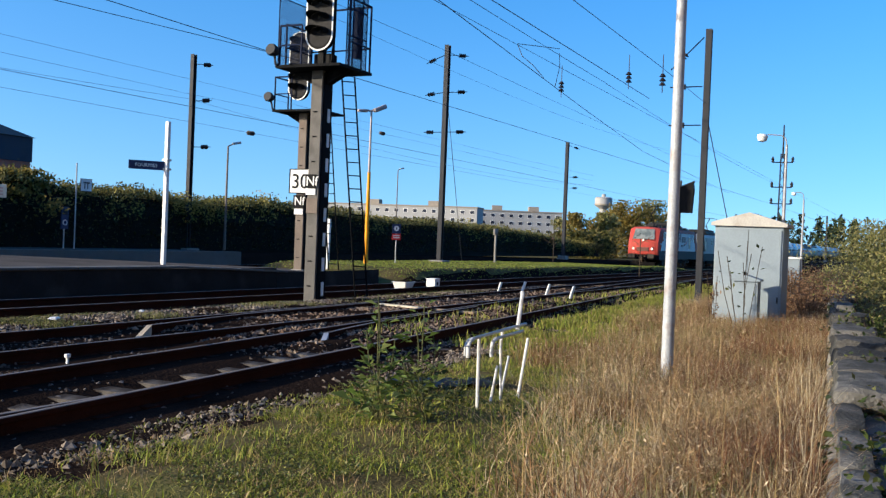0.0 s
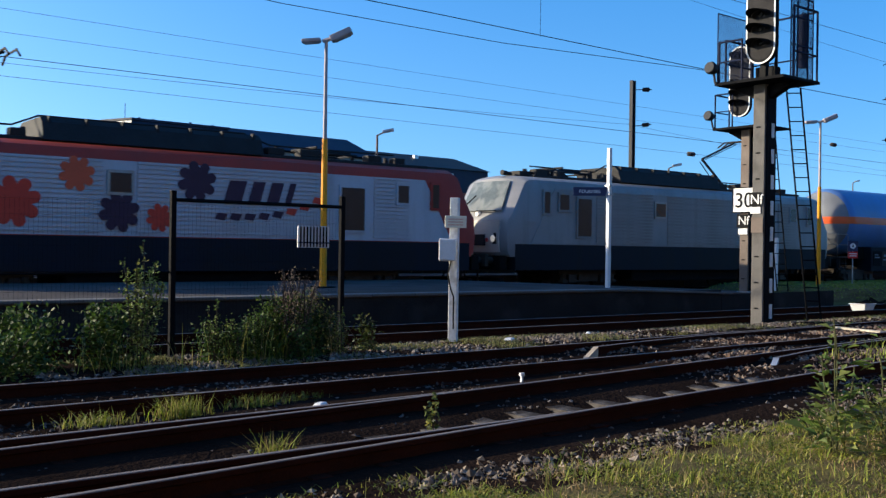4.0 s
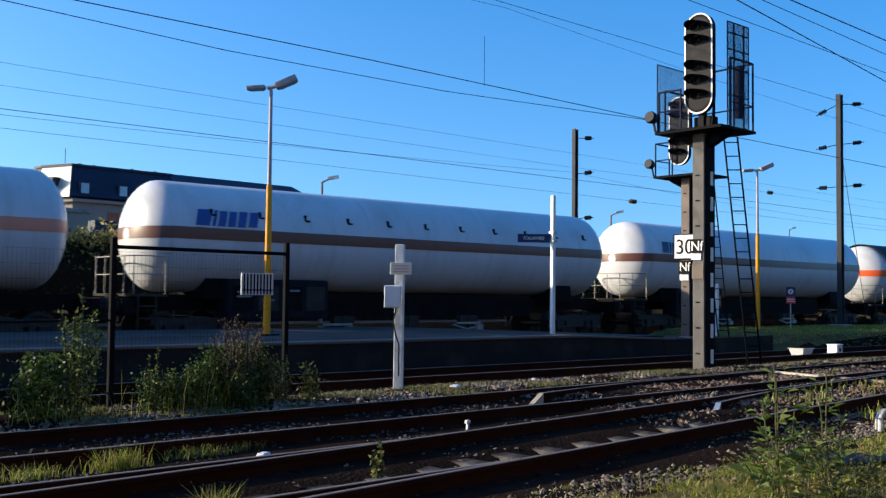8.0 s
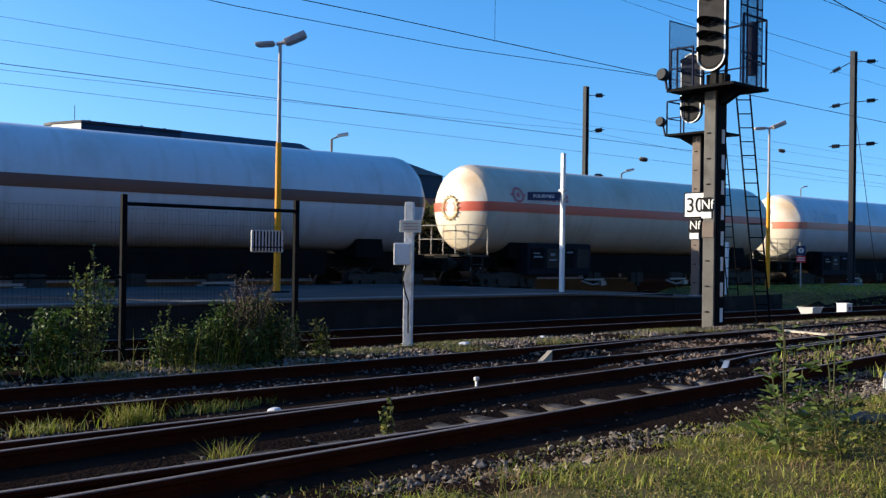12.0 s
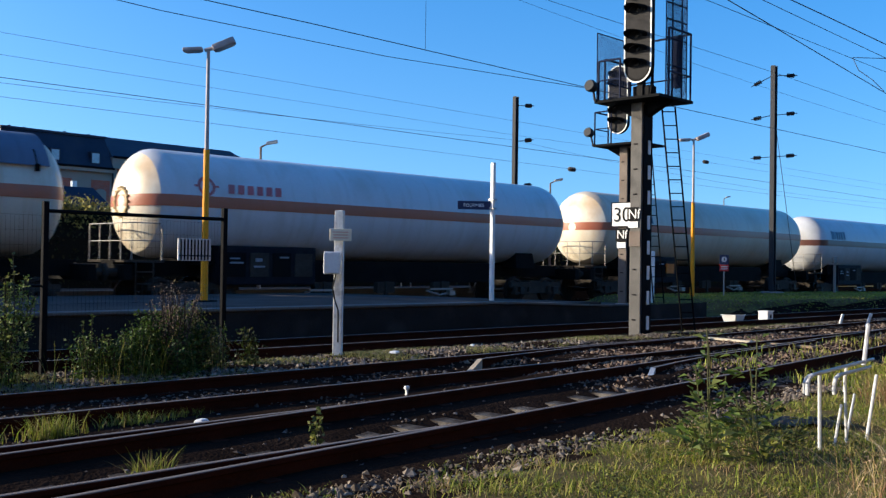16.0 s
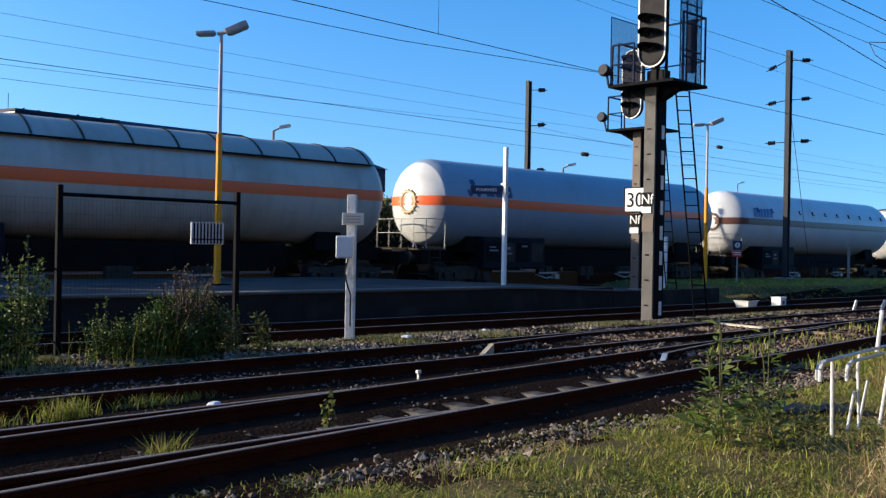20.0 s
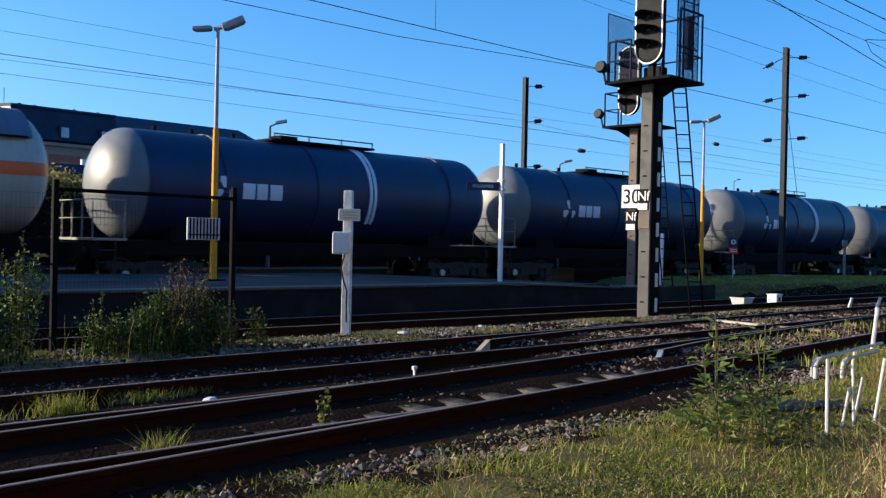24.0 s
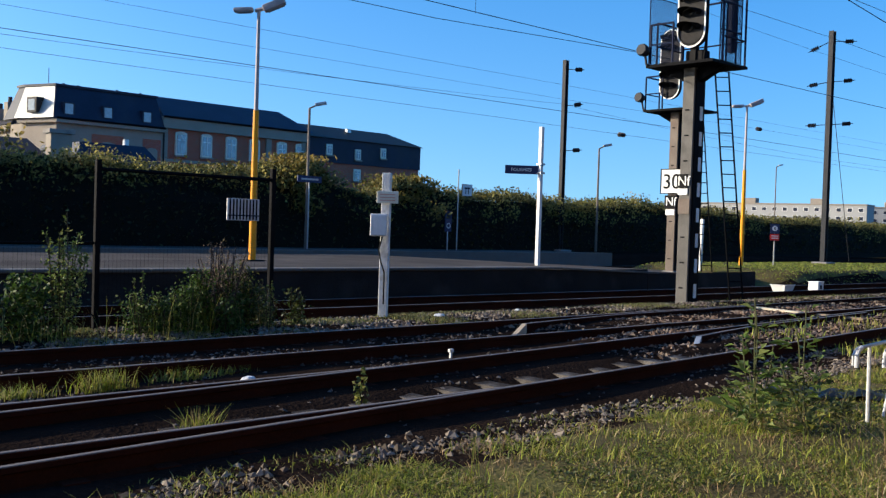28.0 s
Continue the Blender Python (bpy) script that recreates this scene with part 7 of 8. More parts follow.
LEAF = {
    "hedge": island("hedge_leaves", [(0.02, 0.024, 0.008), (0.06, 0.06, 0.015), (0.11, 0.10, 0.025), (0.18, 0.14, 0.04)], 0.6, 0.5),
    # darker copy of the hedge leaves: shade of the front face put into colour
    "thick": island("hedge_leaves_painted_shade", [(0.008, 0.010, 0.004), (0.018, 0.02, 0.006), (0.03, 0.032, 0.009), (0.05, 0.045, 0.014)], 0.7, 0.35),
    # paler copy of the hedge leaves: sun on the top put into colour
    "lump": island("hedge_leaves_painted_lit", [(0.08, 0.08, 0.02), (0.19, 0.17, 0.045), (0.31, 0.26, 0.07), (0.40, 0.33, 0.10)], 0.6, 0.6),
    "green": island("shrub_leaves", [(0.025, 0.04, 0.010), (0.06, 0.085, 0.018), (0.12, 0.13, 0.028), (0.24, 0.22, 0.055)], 0.5, 0.35),
    "dark": island("dark_weed_leaves", [(0.012, 0.022, 0.007), (0.025, 0.042, 0.010), (0.05, 0.07, 0.015), (0.10, 0.10, 0.03)], 0.55, 0.35),
    "low": island("low_bush_leaves", [(0.012, 0.03, 0.006), (0.028, 0.06, 0.010), (0.05, 0.095, 0.015), (0.09, 0.125, 0.025)], 0.6, 0.3),
    "autumn": island("autumn_leaves", [(0.09, 0.085, 0.02), (0.20, 0.15, 0.035), (0.30, 0.21, 0.06), (0.14, 0.13, 0.035)], 0.6, 0.5),
    "yellow": island("yellowing_leaves", [(0.12, 0.125, 0.035), (0.19, 0.18, 0.06), (0.27, 0.23, 0.09), (0.08, 0.095, 0.025)], 0.6, 0.35),
    "rust": island("rusty_bush_leaves", [(0.10, 0.052, 0.03), (0.16, 0.088, 0.048), (0.23, 0.14, 0.08), (0.07, 0.042, 0.024)], 0.7, 0.3),
    "fresh": island("fresh_shrub_leaves", [(0.04, 0.075, 0.014), (0.09, 0.14, 0.025), (0.15, 0.20, 0.045), (0.24, 0.27, 0.09), (0.06, 0.10, 0.02)], 0.5, 0.4),
    "plume": island("pinkish_seed_plumes", [(0.10, 0.07, 0.05), (0.18, 0.125, 0.09), (0.26, 0.19, 0.14), (0.13, 0.12, 0.05)], 0.8, 0.35),
    "conifer": island("dark_conifer_needles", [(0.012, 0.022, 0.012), (0.02, 0.035, 0.015), (0.03, 0.045, 0.02)], 0.7, 0.1),
}
M["bark"] = mat("dark_bark", (0.05, 0.038, 0.028), 0.9, 0, 0.3, 4, 25, 0.5)
# near-black core colour, painted shade behind the leaves
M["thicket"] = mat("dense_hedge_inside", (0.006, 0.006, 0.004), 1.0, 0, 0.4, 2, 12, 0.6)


def hedge_top(x):
    key = [(-60, 3.3), (8.8, 2.85), (10.8, 3.05), (13, 3.3), (14.8, 3.05), (17.8, 3.0), (19.3, 3.1), (20.5, 3.5), (21.4, 3.45), (22.4, 3.05), (23.7, 2.5), (25, 3.1), (26.8, 3.1), (27.5, 2.8), (29.6, 2.72), (32, 2.85), (35, 2.6), (38.6, 2.8), (41.7, 2.85), (52.4, 2.4), (61, 2.4), (71, 2.25), (79, 2.0), (90, 1.4)]
    for (a, p), (b, q) in zip(key, key[1:]):
        if x <= b:
            return p + (q - p) * (x - a) / (b - a)
    return 1.4


def hedge():
    rng = np.random.default_rng(4)
    w = thing("hedge", Matrix(), "tall dark overgrown hedge with sunlit tips", "hedge")
    bm = bmesh.new()
    xs = [-60 + 1.5 * i for i in range(104)]
    rows = []
    for x in xs:
        y, t = main_line(x)[0] + 5.3, hedge_top(x) - 0.28 + 0.12 * noise.noise((x * 0.8, 0, 0))
        rows.append([bm.verts.new(c) for c in ((x, y, 0.2), (x, y + 0.1, t * 0.7), (x, y + 0.6, t), (x, y + 2.4, t - 0.1), (x, y + 2.8, 0.2))])
    for a, b in zip(rows, rows[1:]):
        for i in range(4):
            bm.faces.new((a[i], b[i], b[i + 1], a[i + 1]))
    part("thicket", bm, M["thicket"], w, "near-black core painted as the hedge's shaded inside")
    n = 84000
    x = rng.uniform(-20, 95, n)
    top = np.array([hedge_top(v) for v in x])
    base = np.array([main_line(v)[0] + 5.2 for v in x])
    lump = np.array([noise.noise((v * 0.9, 1.7, 0)) for v in x])
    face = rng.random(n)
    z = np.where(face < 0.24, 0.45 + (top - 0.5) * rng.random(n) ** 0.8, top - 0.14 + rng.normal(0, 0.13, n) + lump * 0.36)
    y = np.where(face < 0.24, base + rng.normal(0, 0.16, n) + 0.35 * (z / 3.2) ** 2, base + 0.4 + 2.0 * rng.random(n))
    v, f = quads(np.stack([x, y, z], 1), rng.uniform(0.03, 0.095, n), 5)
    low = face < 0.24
    # front-face leaves take the shade-coloured copy
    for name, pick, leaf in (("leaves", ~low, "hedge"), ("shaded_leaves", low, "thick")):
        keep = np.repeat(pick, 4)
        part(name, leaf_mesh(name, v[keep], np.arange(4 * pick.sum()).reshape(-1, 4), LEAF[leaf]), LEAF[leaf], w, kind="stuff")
    n = 3600
    x = rng.uniform(-10, 85, n)
    top = np.array([hedge_top(v) for v in x])
    c = []
    for xi, t in zip(x, top):
        h = rng.uniform(0.1, 0.5)
        y0 = main_line(xi)[0] + 5.15 + rng.uniform(0, 1.6)
        for k in range(7):
            c.append((xi + rng.normal(0, 0.06), y0 + rng.normal(0, 0.06), t - 0.25 + h * k / 7))
    v, f = quads(c, rng.uniform(0.028, 0.075, len(c)), 6)
    c = []
    for i in range(90):
        xi = rng.uniform(-8, 92)
        rx, ry, rz = rng.uniform(0.6, 1.5), rng.uniform(0.4, 0.75), rng.uniform(0.35, 0.8)
        yi, zi = main_line(xi)[0] + 5.15 + rng.uniform(0, 0.5), hedge_top(xi) - rng.uniform(0.15, 0.9)
        d = rng.normal(0, 1, (int(170 * rx), 3))
        d /= np.linalg.norm(d, axis=1)[:, None]
        d *= rng.uniform(0.75, 1.08, (len(d), 1))
        c += [(xi + rx * p[0], yi + ry * p[1], zi + rz * p[2]) for p in d if p[2] > -0.6]
    v2, f2 = quads(c, rng.uniform(0.03, 0.085, len(c)), 8)
    part("leaves", leaf_mesh("clump_leaves", v2, f2, LEAF["lump"]), LEAF["lump"], w, "olive and yellowing clumps along the top, painted paler as sunlit", kind="stuff")
    part("sprays", leaf_mesh("sprays", v, f, LEAF["yellow"]), LEAF["yellow"], w, "leafy shoots painted pale as sunlit", kind="stuff")


hedge()


def limbs(bm, base, h, r, rng, n=6, spread=0.5):
    tube(base, (base[0] + rng.normal(0, 0.03) * h, base[1], base[2] + h * 0.75), r, bm, 8, r * 0.35)
    tips = []
    for i in range(n):
        a, z = rng.uniform(0, 6.28), base[2] + h * rng.uniform(0.25, 0.65)
        tip = (base[0] + math.cos(a) * h * spread * rng.uniform(0.5, 1), base[1] + math.sin(a) * h * spread * rng.uniform(0.5, 1), z + h * rng.uniform(0.12, 0.35))
        tube((base[0], base[1], z), tip, r * 0.4, bm, 5, r * 0.12)
        tips.append(tip)
    return tips


def tree(name, x, y, z, h, wide, leaf, n, seed, label, size=0.3, category="tree", low=0.15):
    rng = np.random.default_rng(seed)
    w = thing(name, pose(x, y, z), label, category, "trees and bushes")
    bm = bmesh.new()
    tips = limbs(bm, (0, 0, -0.1), h, h * 0.03, rng, 8, wide / h * 0.5)
    part("trunk", bm, M["bark"], w)
    k = max(8, int(n / 120))
    cl = np.stack([rng.normal(0, 0.24, k) * wide, rng.normal(0, 0.24, k) * wide, h * (low + (0.98 - low) * rng.random(k) ** 0.8)], 1)
    cl[:, :2] *= (1.15 - 0.75 * np.abs(cl[:, 2:3] / h - 0.45))
    c = (cl[rng.integers(0, k, n)] + rng.normal(0, 1, (n, 3)) * (0.10 * wide, 0.10 * wide, 0.07 * h))
    c[:, 2] = np.clip(c[:, 2], 0.03 * h, h * 1.05)
    v, f = quads(c, rng.uniform(0.5, 1.2, n) * size, seed + 1)
    part("crown", leaf_mesh("crown", v, f, LEAF[leaf]), LEAF[leaf], w, kind="stuff")
    return w


for i, (x, y, h, wd, lf) in enumerate(((140, 45.6, 5.6, 4.5, "yellow"), (138, 43.2, 6.2, 4.5, "autumn"), (142, 41.6, 6.4, 4.0, "yellow"), (150, 41.5, 8.0, 5.0, "autumn"), (150, 39.6, 8.6, 6.0, "autumn"), (152, 37.0, 8.8, 6.0, "yellow"), (160, 36.0, 7.5, 6.0, "autumn"), (112, 34, 3.6, 6, "hedge"), (104, 33, 3.2, 6, "hedge"), (124, 38.5, 3.6, 5, "autumn"))):
    tree("autumn_tree", x, y, -0.8, h, wd, lf, 2600, 30 + i, "thick autumn tree with brown and yellow leaves", 0.26, "tree", 0.03)
tree("hedge_tree", 20.9, 29.8, 0.3, 3.3, 2.4, "autumn", 4600, 60, "small yellowing tree growing out of the hedge", 0.10, "tree", 0.3)
tree("hedge_tree", 25.9, 29.6, 0.3, 2.85, 2.6, "autumn", 4000, 61, "small yellowing tree growing out of the hedge", 0.10, "tree", 0.3)
tree("hedge_tree", 9.0, 31.6, 0.3, 3.8, 4.5, "autumn", 5200, 62, "broad hedge tree with yellowing leaves", 0.10, "tree", 0.15)


def woods():
    rng = np.random.default_rng(9)
    c, s = [], []
    for i in range(110):
        x, a = rng.uniform(330, 620), rng.uniform(-3, 9.5)
        y, h = math.tan(radians(a)) * x, rng.uniform(9, 17) * x / 430
        for k in range(90):
            t = rng.random()
            r = (1 - t) * 3.2 + 0.6
            c.append((x + rng.normal(0, r * 0.5), y + rng.normal(0, r * 0.6), h * t))
            s.append(rng.uniform(0.6, 1.3))
    v, f = quads(c, s, 10)
    tagged(part("far_woods", leaf_mesh("far_woods", v, f, LEAF["conifer"]), LEAF["conifer"]), "dark line of conifers on the horizon", "woods", kind="stuff")


woods()

# ---- bushes and weeds near the tracks ----
def weed(name, x, y, h, wide, leaf, n, seed, label, size, stems=5, tall=False):
    rng = np.random.default_rng(seed)
    z = gz(x, y)
    w = thing(name, pose(x, y, z), label, "bush", "bushes and weeds")
    bm, c = bmesh.new(), []
    for i in range(stems):
        a, lean = rng.uniform(0, 6.28), rng.uniform(0.05, 0.5) * wide
        top = Vector((math.cos(a) * lean, math.sin(a) * lean, h * rng.uniform(0.65, 1.0)))
        foot = Vector((math.cos(a) * lean * 0.25, math.sin(a) * lean * 0.25, -0.05))
        mid = foot.lerp(top, 0.5) + Vector((rng.normal(0, 0.03), rng.normal(0, 0.03), 0))
        pipe([foot, mid, top], 0.006, bm, 4)
        for k in range(n // stems):
            t = rng.random() ** (0.7 if tall else 0.9)
            p = foot.lerp(mid, t * 2) if t < 0.5 else mid.lerp(top, t * 2 - 1)
            r = (0.10 if tall else 0.17) * wide * (1.1 - 0.6 * t)
            c.append((p.x + rng.normal(0, r), p.y + rng.normal(0, r), max(p.z + rng.normal(0, 0.04), 0.01)))
    part("stem", bm, M["bark"], w, kind="stuff")
    v, f = quads(c, rng.uniform(0.6, 1.25, len(c)) * size, seed + 1, 0.3)
    part("leaves", leaf_mesh("leaves", v, f, LEAF[leaf]), LEAF[leaf], w, kind="stuff")


weed("weed", 4.85, 11.6, 1.25, 0.55, "fresh", 1700, 101, "tall leafy weed by the fence", 0.022, 9, True)
weed("weed", 4.5, 11.7, 0.8, 0.9, "low", 1600, 102, "low dark weeds by the fence", 0.035, 8)
for i, (x, y, h, wd, lf, n) in enumerate(((5.75, 11.5, 0.5, 0.5, "low", 900), (6.1, 11.45, 0.42, 0.6, "low", 1300), (6.45, 11.5, 0.62, 0.6, "low", 1900), (6.75, 11.55, 0.8, 0.55, "low", 1900), (7.1, 11.5, 0.85, 0.6, "low", 2100), (7.4, 11.55, 0.66, 0.55, "dark", 1300), (7.7, 11.6, 0.42, 0.5, "dark", 700), (6.9, 11.3, 0.5, 0.8, "low", 1700))):
    weed("bush", x, y, h, wd, lf, n, 400 + 3 * i, "dark green clump of weeds by the fence", 0.024, 12)
for i, (x, h) in enumerate(((5.72, 0.78), (5.9, 0.62), (6.2, 0.7), (6.0, 0.5), (7.62, 0.8))):
    weed("weed", x, 11.38, h, 0.22, "fresh", 190, 430 + i, "upright leafy weed with pale tips", 0.02, 4, True)
weed("bush", 7.25, 11.6, 0.95, 0.6, "green", 900, 105, "leafy bush by the fence post", 0.024, 12)
weed("weed", 3.6, 11.8, 0.75, 1.0, "low", 2000, 106, "low dark weeds between the tracks", 0.035, 10)
weed("weed", 8.3, 11.7, 0.55, 0.5, "dark", 350, 107, "small weed at the fence post", 0.03, 6)
def shrub(x, y, stems, label, seed, leaf="green", size=0.042):
    """Thin arching stems that carry whorls of narrow pointed leaves: each stem is (foot x, foot y, tip x, tip y, height, first leaf)."""
    rng = np.random.default_rng(seed)
    w = thing("shrub", pose(x, y, gz(x, y)), label, "bush", "bushes and weeds")
    v, f = [], []
    for fx, fy, tx, ty, h, first in stems:
        pts = [Vector((fx + 0.75 * (tx - fx) * t ** 1.4 + 0.012 * math.sin(9 * t + fx * 40), fy + 0.75 * (ty - fy) * t ** 1.4, -0.05 + (h + 0.05) * (t - 0.06 * t * t))) for t in [k / 8 for k in range(9)]]
        part("stem", pipe(pts, 0.006, None, 5), M["green_stem"], w)
        z, turn = first, rng.uniform(0, 6.28)
        while z < 1.0:
            k = min(int(z * 8), 7)
            p = pts[k].lerp(pts[k + 1], z * 8 - k)
            n = rng.integers(2, 5)
            for i in range(n):
                a = turn + 6.28 * i / n + rng.normal(0, 0.35)
                L = size * rng.uniform(0.8, 1.7) * (1.25 - 0.6 * z)
                out, rise = Vector((math.cos(a), math.sin(a), 0)), rng.uniform(-0.1, 1.0)
                ax = (out + Vector((0, 0, rise))).normalized()
                sd = ax.cross(Vector((rng.normal(0, 0.3), rng.normal(0, 0.3), 1))).normalized() * L * rng.uniform(0.38, 0.55)
                b = p + ax * L * rng.uniform(0.1, 2.2)
                q = len(v)
                v += [tuple(b), tuple(b + ax * L * 0.9 + sd + Vector((0, 0, 0.15 * L))), tuple(b + ax * L * 2.1 - Vector((0, 0, 0.35 * L))), tuple(b + ax * L * 0.9 - sd + Vector((0, 0, 0.15 * L)))]
                f.append((q, q + 1, q + 2, q + 3))
            z += rng.uniform(0.07, 0.14) / h ** 0.5
            turn += 0.9
    part("leaves", leaf_mesh("leaves", np.array(v), np.array(f), LEAF[leaf]), LEAF[leaf], w, kind="stuff")


M["green_stem"] = mat("green_brown_stem", (0.07, 0.075, 0.03), 0.7, 0, 0.3, 6, 40, 0.1)
shrub(7.22, 3.95, [(0, 0, -0.03, 0.04, 1.12, 0.12), (0.04, 0.03, 0.06, 0.05, 0.98, 0.1), (-0.03, 0.02, -0.14, 0.1, 0.8, 0.15), (0.02, -0.04, 0.12, -0.1, 0.72, 0.12), (-0.05, -0.02, -0.2, -0.12, 0.52, 0.15), (0.06, 0.05, 0.2, 0.2, 0.56, 0.2), (-0.05, 0, -0.34, 0.04, 0.36, 0.25)], "slender upright green shrub with narrow pointed leaves", 508, "fresh", 0.052)
shrub(8.02, 3.95, [(0, 0, 0.03, 0.03, 1.0, 0.2), (0.03, 0.03, -0.04, 0.08, 0.8, 0.2), (0.05, -0.04, 0.16, -0.08, 0.6, 0.2), (-0.03, 0.05, -0.16, 0.2, 0.5, 0.2)], "thin leafy shrub beside the siding", 509, "fresh", 0.048)
shrub(7.3, 3.55, [(0, 0, -0.2, 0.1, 0.36, 0.1), (0.05, 0, 0.12, 0.2, 0.4, 0.1), (0.06, 0, 0.26, -0.15, 0.28, 0.1)], "low dark green shrub in the grass", 510, "green", 0.04)
for i, (x, y, h) in enumerate(((8.3, 3.75, 0.24), (7.65, 4.4, 0.24), (8.7, 4.3, 0.3))):
    shrub(x, y, [(0.03 * k, 0.02 * k, 0.2 * math.cos(2.1 * k + i), 0.2 * math.sin(2.1 * k + i), h * (0.7 + 0.1 * k), 0.1) for k in range(4)], "low weed with small pointed leaves", 520 + i, "fresh" if i % 2 else "green", 0.03)
weed("shrub", 8.5, 4.3, 0.4, 0.6, "dark", 180, 111, "low shrub at the rail", 0.035, 6)
weed("weed", 5.25, 6.45, 0.35, 0.22, "green", 90, 112, "small leafy plant between the rails", 0.028, 3, True)
weed("weed", 6.85, 11.38, 1.18, 0.75, "plume", 2600, 116, "brown seed heads over the bush", 0.013, 34, True)
weed("weed", 4.8, 11.5, 1.75, 0.35, "green", 160, 117, "tall thin flowering weed by the fence", 0.03, 3, True)
weed("weed", 3.0, 11.4, 0.6, 1.2, "low", 2000, 118, "low dark weeds along the fence", 0.032, 12)
weed("weed", 18.6, 2.75, 1.7, 1.9, "dark", 34, 119, "thin dark weed before the cabinet", 0.05, 7, True)
weed("weed", 19.0, 3.35, 1.2, 0.6, "rust", 60, 120, "thin dry weed before the small box", 0.04, 4, True)
weed("bush", 26.0, 2.6, 1.0, 2.6, "rust", 6000, 113, "rust-brown bush beside the cabinet", 0.028, 40)
weed("bush", 29.5, 2.6, 1.2, 3.0, "rust", 6000, 114, "rust-brown bush along the wall", 0.028, 40)
weed("bush", 23.4, 2.1, 0.7, 1.6, "rust", 3600, 115, "low rust-brown bush along the wall", 0.026, 30)
for i, (x, y, h, wd) in enumerate(((24, -0.2, 1.9, 2.6), (29, 0.2, 2.3, 3.0), (35, 0.9, 2.6, 3.4), (42, 1.3, 2.8, 3.6), (19, -0.6, 1.5, 1.8))):
    tree("yellow_bush", x, y, -0.2, h, wd, "yellow", 6000, 130 + i, "tall yellow-green bush behind the stone wall", 0.045, "bush", 0.02)


for i, x in enumerate((4.0, 4.9, 5.8, 6.8, 7.9, 9.4, 11.5, 14.0, 17.0, 21.0)):
    weed("weed", x, wall_y(x) - (0.38 if x < 7.6 else 0.72), 0.42 + 0.02 * i, 0.8 + 0.1 * i, "dark", 700, 150 + i, "low ivy and weeds behind the stone wall", 0.035, 9)


# ---- bare saplings beyond the siding ----
def sapling(x, y, h, seed, label):
    rng = np.random.default_rng(seed)
    z = gz(x, y)
    w = thing("sapling", pose(x, y, z), label, "sapling", "saplings")
    trunk = part("trunk", pipe([(0, 0, -0.1), (0.02, 0.01, h * 0.35), (-0.03, 0.0, h * 0.7), (0.03, 0.02, h)], 0.022, seg=5), M["bark"], w)
    c = []
    for i in range(7):
        a, zz = rng.uniform(0, 6.28), h * rng.uniform(0.35, 0.9)
        tip = (math.cos(a) * h * 0.3, math.sin(a) * h * 0.3, zz + h * 0.16)
        part("twig", pipe([(0, 0, zz), tip], 0.009, seg=4), M["bark"], trunk)
        for k in range(5):
            t = rng.uniform(0.4, 1.0)
            c.append((tip[0] * t + rng.normal(0, 0.05), tip[1] * t + rng.normal(0, 0.05), zz + h * 0.16 * t + rng.normal(0, 0.05)))
    v, f = quads(c, rng.uniform(0.03, 0.06, len(c)), seed + 1)
    part("leaves", leaf_mesh("leaves", v, f, LEAF["rust"]), LEAF["rust"], w, kind="stuff")


sapling(45.4, 11.4, 1.9, 141, "thin bare sapling beside the rails")
sapling(53.8, 18.5, 2.2, 142, "thin sapling with a few brown leaves")


# ---- grass ----
def blades(name, pts, heights, widths, bend, material, label, seed, segs=2):
    """Curved, tapering blades of grass at the points."""
    rng = np.random.default_rng(seed)
    p = np.asarray(pts, float)
    n = len(p)
    a = rng.uniform(0, 2 * np.pi, n)
    side_ = np.stack([np.cos(a), np.sin(a), np.zeros(n)], 1) * np.asarray(widths)[:, None] * 0.5
    b = a + np.pi / 2 + rng.normal(0, 0.6, n)
    lean = np.stack([np.cos(b), np.sin(b), np.zeros(n)], 1) * (np.asarray(heights) * np.abs(rng.normal(0, bend, n)))[:, None]
    up = np.stack([np.zeros(n), np.zeros(n), np.asarray(heights)], 1)
    m1 = p + up * 0.55 + lean * 0.3
    v = np.stack([p - side_, p + side_, m1 + side_ * 0.8, m1 - side_ * 0.8, p + up + lean], 1).reshape(-1, 3)
    i = np.arange(n) * 5
    quads_ = np.stack([i, i + 1, i + 2, i + 3], 1).tolist()
    tris = np.stack([i + 3, i + 2, i + 4], 1).tolist()
    me = bpy.data.meshes.new(name)
    me.from_pydata(v.tolist(), [], quads_ + tris)
    me.materials.append(material)
    return tagged(part(name, me, material), label, "grass", kind="stuff")


